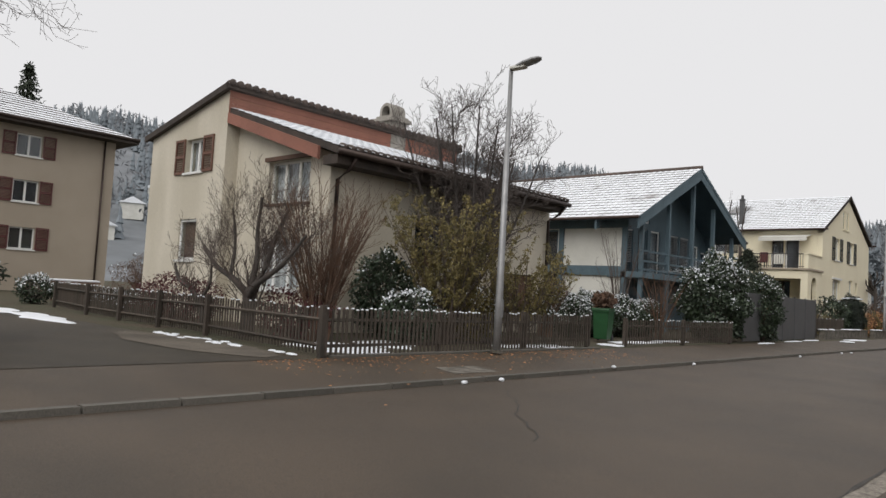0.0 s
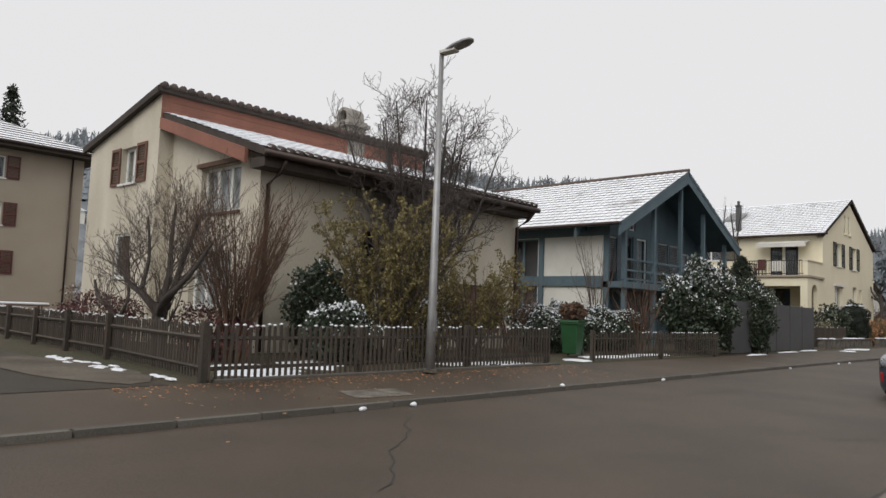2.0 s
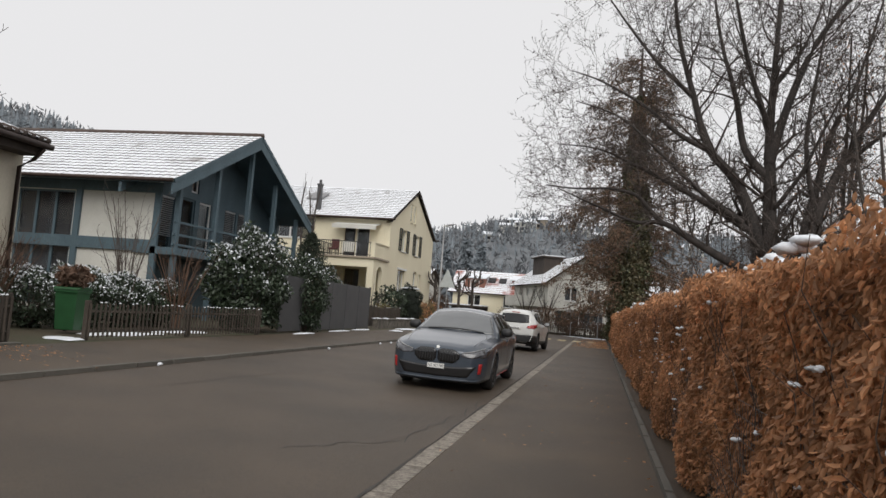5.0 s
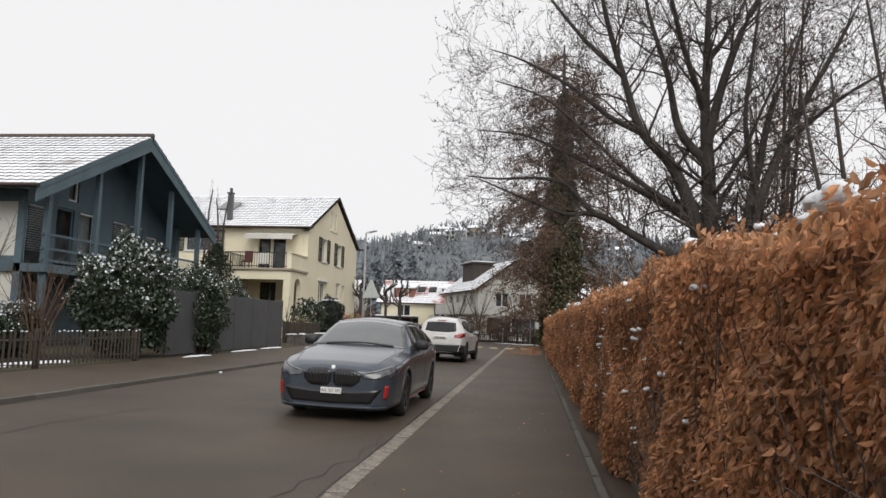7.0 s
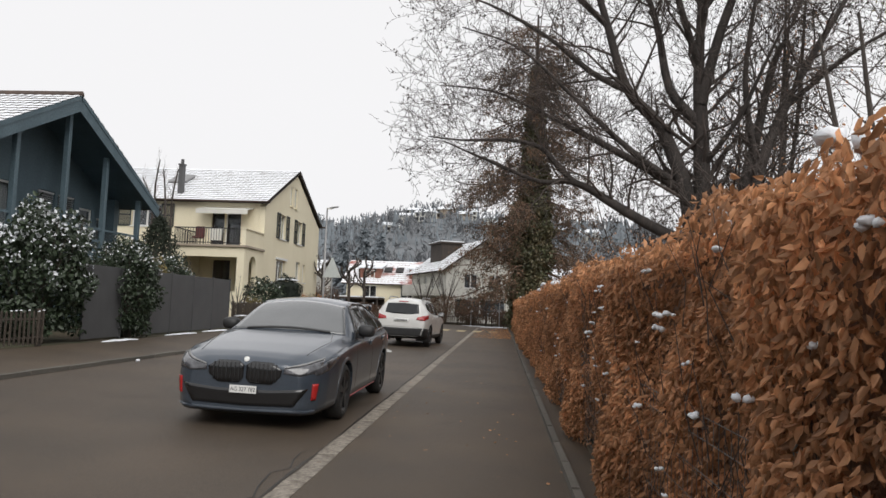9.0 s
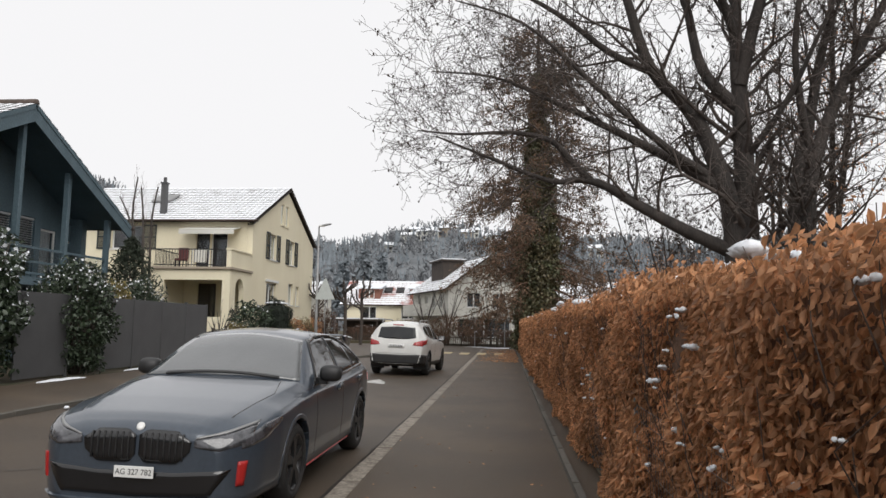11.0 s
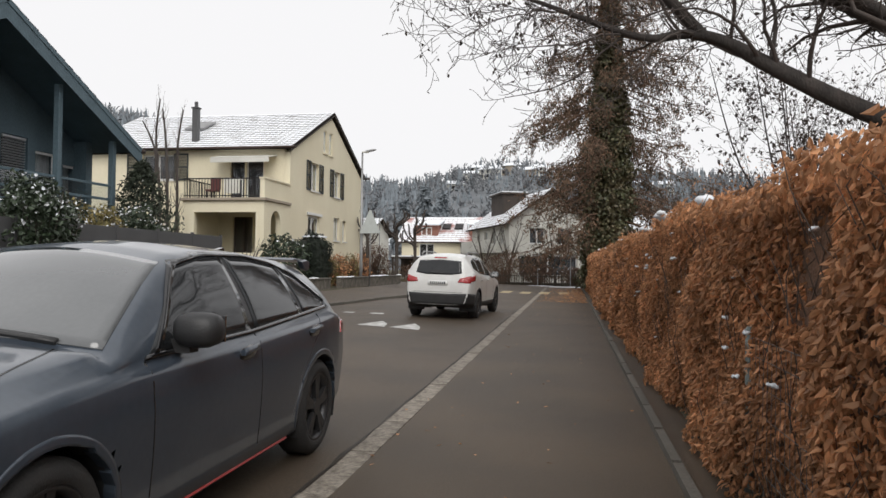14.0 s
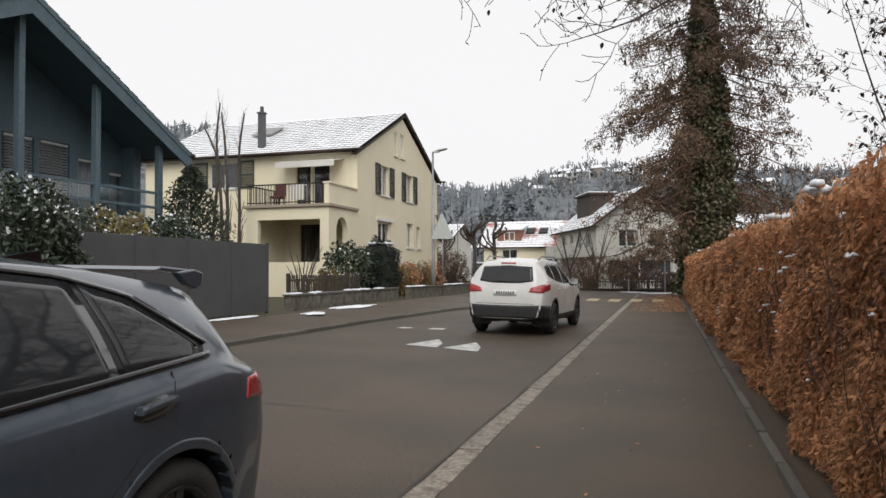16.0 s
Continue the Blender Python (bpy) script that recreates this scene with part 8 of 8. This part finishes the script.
# fences, hedges and posts across the junction
picket_fence([(-14, 67.4), (2.0, 67.2)], "dark board fence across the junction", step=0.16, z=0.0, seed=9, caps=0.08, height=1.15)
for i, (x, h, w) in enumerate(((-7.6, 2.0, 3.0), (-5.0, 2.2, 3.2), (-2.4, 1.5, 2.6), (-11.0, 1.5, 3.0), (0.2, 1.3, 2.4))):
    bush("garden_thicket", "dense brown leafless garden shrubs across the junction", "shrub", (x, 69.0, 0), (w, 1.8, h), 500 + i, reddish_twig, 2200, 0.16, 10, 130, reddish_twig, group="thickets across the junction", width=0.12)
for i, (x, y, h, w) in enumerate(((-13.2, 64.0, 2.6, 2.6), (-15.2, 63.4, 3.2, 3.0), (-17.6, 65.0, 3.0, 3.2), (-15.8, 67.5, 3.4, 3.4), (-19.8, 68.0, 3.4, 3.4))):
    bush("garden_thicket", "dense brown leafless thicket behind the pollarded trees", "shrub", (x, y, 0), (w, 2.2, h), 520 + i, reddish_twig, 2400, 0.2, 4, 150, twig, group="thickets behind the pollards", width=0.12)
for i, (x, y, h) in enumerate(((-4.5, 69.6, 4.4), (-1.2, 69.4, 4.0), (-6.4, 70.2, 4.2), (2.6, 68, 3.6))):
    rg = random.Random(700 + i)
    gs = [([(0, 0, 0), (0.05, 0, h * 0.3)], 0.09, 0.07)] + [([(0, 0, h * 0.3), (0.6 * math.cos(k * 1.1), 0.6 * math.sin(k * 1.1), h * 0.6), (1.3 * math.cos(k * 1.1), 1.3 * math.sin(k * 1.1), h)], 0.05, 0.015) for k in range(6)]
    bare_tree("small_tree", "small bare garden tree across the junction", "tree", (x, y, 0), gs, [(2.0, 0.8, 0.4), (3.0, 0.4, 0.5)], 710 + i, thin=0.008, group="small trees across the junction")
for x, y, h in ((-2.3, 66.9, 2.2), (-0.1, 66.9, 2.2), (-13.4, 66.5, 4.6)):
    po = thing("sign_post", "thin grey post at the junction", "post", pose(x, y, -0.02), "posts at the junction")
    part("pole", Shape().tube([(0, 0, 0), (0, 0, h)], 0.035, 8), galvanised, po)
    if h < 3:
        part("name_board", Shape().box((-0.4, -0.02, h - 0.25), (0.4, 0.02, h - 0.02)), galvanised, po, bevel=0.005)

# ---- hills, far forest and the houses on the slope ----
def skyline(az):
    """The height of the ridge above the horizon, in degrees, by the bearing to the left of straight ahead."""
    return float(np.interp(az, [-180, -90, -40, -12, 0, 7, 12, 16, 24, 35, 41, 50, 70, 100, 150, 180], [4, 4, 4.8, 6.2, 6.8, 7.0, 6.1, 6.0, 7.6, 9.9, 10.9, 11.3, 11.0, 9.5, 6, 4]))


def hill_z(x, y):
    r = math.hypot(x, y)
    az = math.degrees(math.atan2(-x, y))
    top = math.tan(radians(skyline(az))) * 420
    f = min(1, max(0, (r - 120) / 300))
    f = f * f * (3 - 2 * f)
    return top * f * (0.9 + 0.1 * math.sin(az * 0.35) * math.sin(az * 0.13 + 1)) + (r > 420) * -(r - 420) * 0.12 - 0.6


s = Shape()
rads = [105, 130, 160, 195, 230, 270, 310, 350, 390, 420, 460, 520]
N = 150
for r in rads:
    for i in range(N):
        a = 2 * math.pi * i / N
        s.v.append((r * math.sin(a), r * math.cos(a), hill_z(r * math.sin(a), r * math.cos(a))))
for k in range(len(rads) - 1):
    for i in range(N):
        j = (i + 1) % N
        s.f.append((k * N + i, k * N + j, (k + 1) * N + j, (k + 1) * N + i))
        s.mi.append(0)
structure("hills", s, hill_hazed, "wooded hillside in pale blue-grey tones painted for haze", "hill", smooth=True, tidy=False)


def fir_into(s, x, y, z, h, rg_):
    r = h * rg_.uniform(0.16, 0.23)
    k = 7
    for t in range(4):
        z0, z1, rr = z + h * (0.08 + 0.21 * t), z + h * min(1.0, 0.42 + 0.21 * t), r * (1 - 0.23 * t)
        b = len(s.v)
        for i in range(k):
            a_ = 2 * math.pi * i / k + t
            q = rr * rg_.uniform(0.65, 1.15)
            s.v.append((x + q * math.cos(a_), y + q * math.sin(a_), z0 - rg_.uniform(0, 0.04) * h))
        s.v.append((x, y, z1))
        for i in range(k):
            s.f.append((b + i, b + (i + 1) % k, b + k))
            s.mi.append(0)


rg = random.Random(12)
fs, woods = Shape(), []
count = 0
while count < 5200:
    az = rg.uniform(-40, 105)
    r = 425 - abs(rg.gauss(0, 1)) * 110
    if r < 190 or (r < 380 and -1 < az < 8 and rg.random() < 0.55) or (r < 330 and math.sin(az * 0.5) * math.sin(r * 0.02) > 0.3):
        continue
    a = radians(az)
    x, y = -r * math.sin(a), r * math.cos(a)
    count += 1
    if rg.random() < 0.7:
        fir_into(fs, x, y, hill_z(x, y) - 0.5, rg.uniform(5, 11) * (0.6 if -1 < az < 8 and r < 385 else 1), rg)
    else:
        woods.append((x, y, hill_z(x, y), rg.uniform(2.2, 3.6)))
for i in range(1100):
    az, r = rg.uniform(-5, 24), rg.uniform(135, 350)
    a = radians(az)
    x, y = -r * math.sin(a), r * math.cos(a)
    if rg.random() < 0.5:
        fir_into(fs, x, y, hill_z(x, y) - 0.4, rg.uniform(2.5, 6), rg)
    else:
        woods.append((x, y, hill_z(x, y) - 0.8, rg.uniform(1.0, 2.0)))
for az, r, h in ((10.2, 150, 17), (11.8, 165, 14), (9.2, 185, 15), (-2, 150, 10), (43, 130, 15), (38, 140, 14), (45.5, 135, 12)):
    a = radians(az)
    x, y = -r * math.sin(a), r * math.cos(a)
    far_fir = thing("fir_tree", "spreading fir tree below the wooded hillside, needles coloured pale for haze", "tree", pose(x, y, hill_z(x, y) - 0.4), "firs below the hillside")
    part("trunk", Shape().tube([(0, 0, 0), (0, 0, h)], [0.3, 0.04], 6), bark, far_fir)
    rs = np.random.RandomState(int(az * 10) + 200)
    zz = h * (1 - rs.uniform(0.01, 0.95, 1100) ** 0.6)
    an = rs.uniform(0, 6.28, 1100)
    rr = 0.36 * (h - zz) * np.sqrt(rs.uniform(0.02, 1, 1100)) * (0.6 + 0.4 * np.abs(np.sin(an * 2.5 + np.floor(zz / 1.1) * 1.9)))
    # needles take the same haze-lightened colour as the far forest
    ndl = part("needles", leaves_mesh("needles", np.stack([rr * np.cos(an), rr * np.sin(an), zz - 0.25 * rr], 1), 1.3, fir_hazed, rs, 0.3, 0.5), None, far_fir)
    ndl["kind"] = "stuff"
rs = np.random.RandomState(13)
wc = np.repeat(np.array(woods), 15, axis=0)
wd = rs.normal(size=(len(wc), 3))
wd /= np.linalg.norm(wd, axis=1)[:, None]
wd *= rs.uniform(0.25, 1, len(wc))[:, None]
wp = wc[:, :3] + wd * wc[:, 3:4] * np.array([1, 1, 1.4]) + np.array([0, 0, 1.5]) * wc[:, 3:4]
stuff("far_forest", fs, fir_hazed, "distant conifer forest on the hillside, coloured pale blue-grey for haze", "forest")
tagged(part("far_woodland", leaves_mesh("far_woodland", wp, 2.0, wood_hazed, rs, -0.6, 0.28), None, None), "distant leafless woodland on the hillside, coloured blue-grey for haze", "forest", kind="stuff")


def small_house(az, r, w, d, h, label, rot, mat):
    a = radians(az)
    x, y = -r * math.sin(a), r * math.cos(a)
    th = thing("hillside_house", label, "house", pose(x, y, hill_z(x, y) - 0.8, 0, 0, rot), "houses on the hillside")
    part("masonry", Shape().box((-w / 2, -d / 2, 0), (w / 2, d / 2, h)), mat, th)
    part("roof", Shape().prism([(-d / 2 - 0.6, h), (d / 2 + 0.6, h), (0, h + d * 0.3)], "x", -w / 2 - 0.5, w / 2 + 0.5), snow, th, "snow-covered roof")
    for i in range(int(w / 3)):
        for z in (0.9, 2.9):
            if z + 1.2 < h:
                part("window", Shape().box((-w / 2 + 0.9 + i * 3, -d / 2 - 0.06, z), (-w / 2 + 2.2 + i * 3, -d / 2 + 0.02, z + 1.3)), dark_metal, th)


rg = random.Random(15)
for az, r in ((6.0, 330), (4.6, 345), (7.4, 338), (5.2, 362), (3.2, 350), (6.6, 378), (1.2, 366), (-0.6, 340), (-2.6, 330), (2.6, 378), (8.6, 320), (-4.4, 340), (4.0, 384), (7.0, 356), (0.4, 352), (68, 190), (66, 215), (70, 230), (64.5, 240), (5.8, 392), (-6.5, 320), (13.5, 170), (15.5, 190)):
    small_house(az, r, rg.uniform(5.5, 9), rg.uniform(4.5, 6), rg.choice((3.0, 3.6, 4.4)), "pale house with a snowy roof on the hillside", rg.uniform(-30, 30), rg.choice((plaster_w, plaster_w, plaster_c)))
tf = thing("tall_fir", "dark fir tree rising behind the apartment house", "tree", pose(-73, 22.1, 0))
part("trunk", Shape().tube([(0, 0, 0), (0, 0, 20.5)], [0.3, 0.03], 8), bark, tf)
rs = np.random.RandomState(99)
n = 4200
zz = rs.uniform(6, 20.5, n)
a = rs.uniform(0, 6.28, n)
tier = np.floor(zz / 1.3)
zz = np.minimum((tier + (zz / 1.3 - tier) ** 2.2) * 1.3, 20.4)
rr = 0.34 * (21.0 - zz) * np.sqrt(rs.uniform(0.02, 1, n)) * (0.45 + 0.6 * np.sin(a * 2.5 + tier * 2.3) ** 2)
o = part("needles", leaves_mesh("needles", np.stack([rr * np.cos(a), rr * np.sin(a), zz - rr * 0.3], 1), 0.42, conifer, rs, 0.3, 0.3), None, tf)
o["kind"] = "stuff"
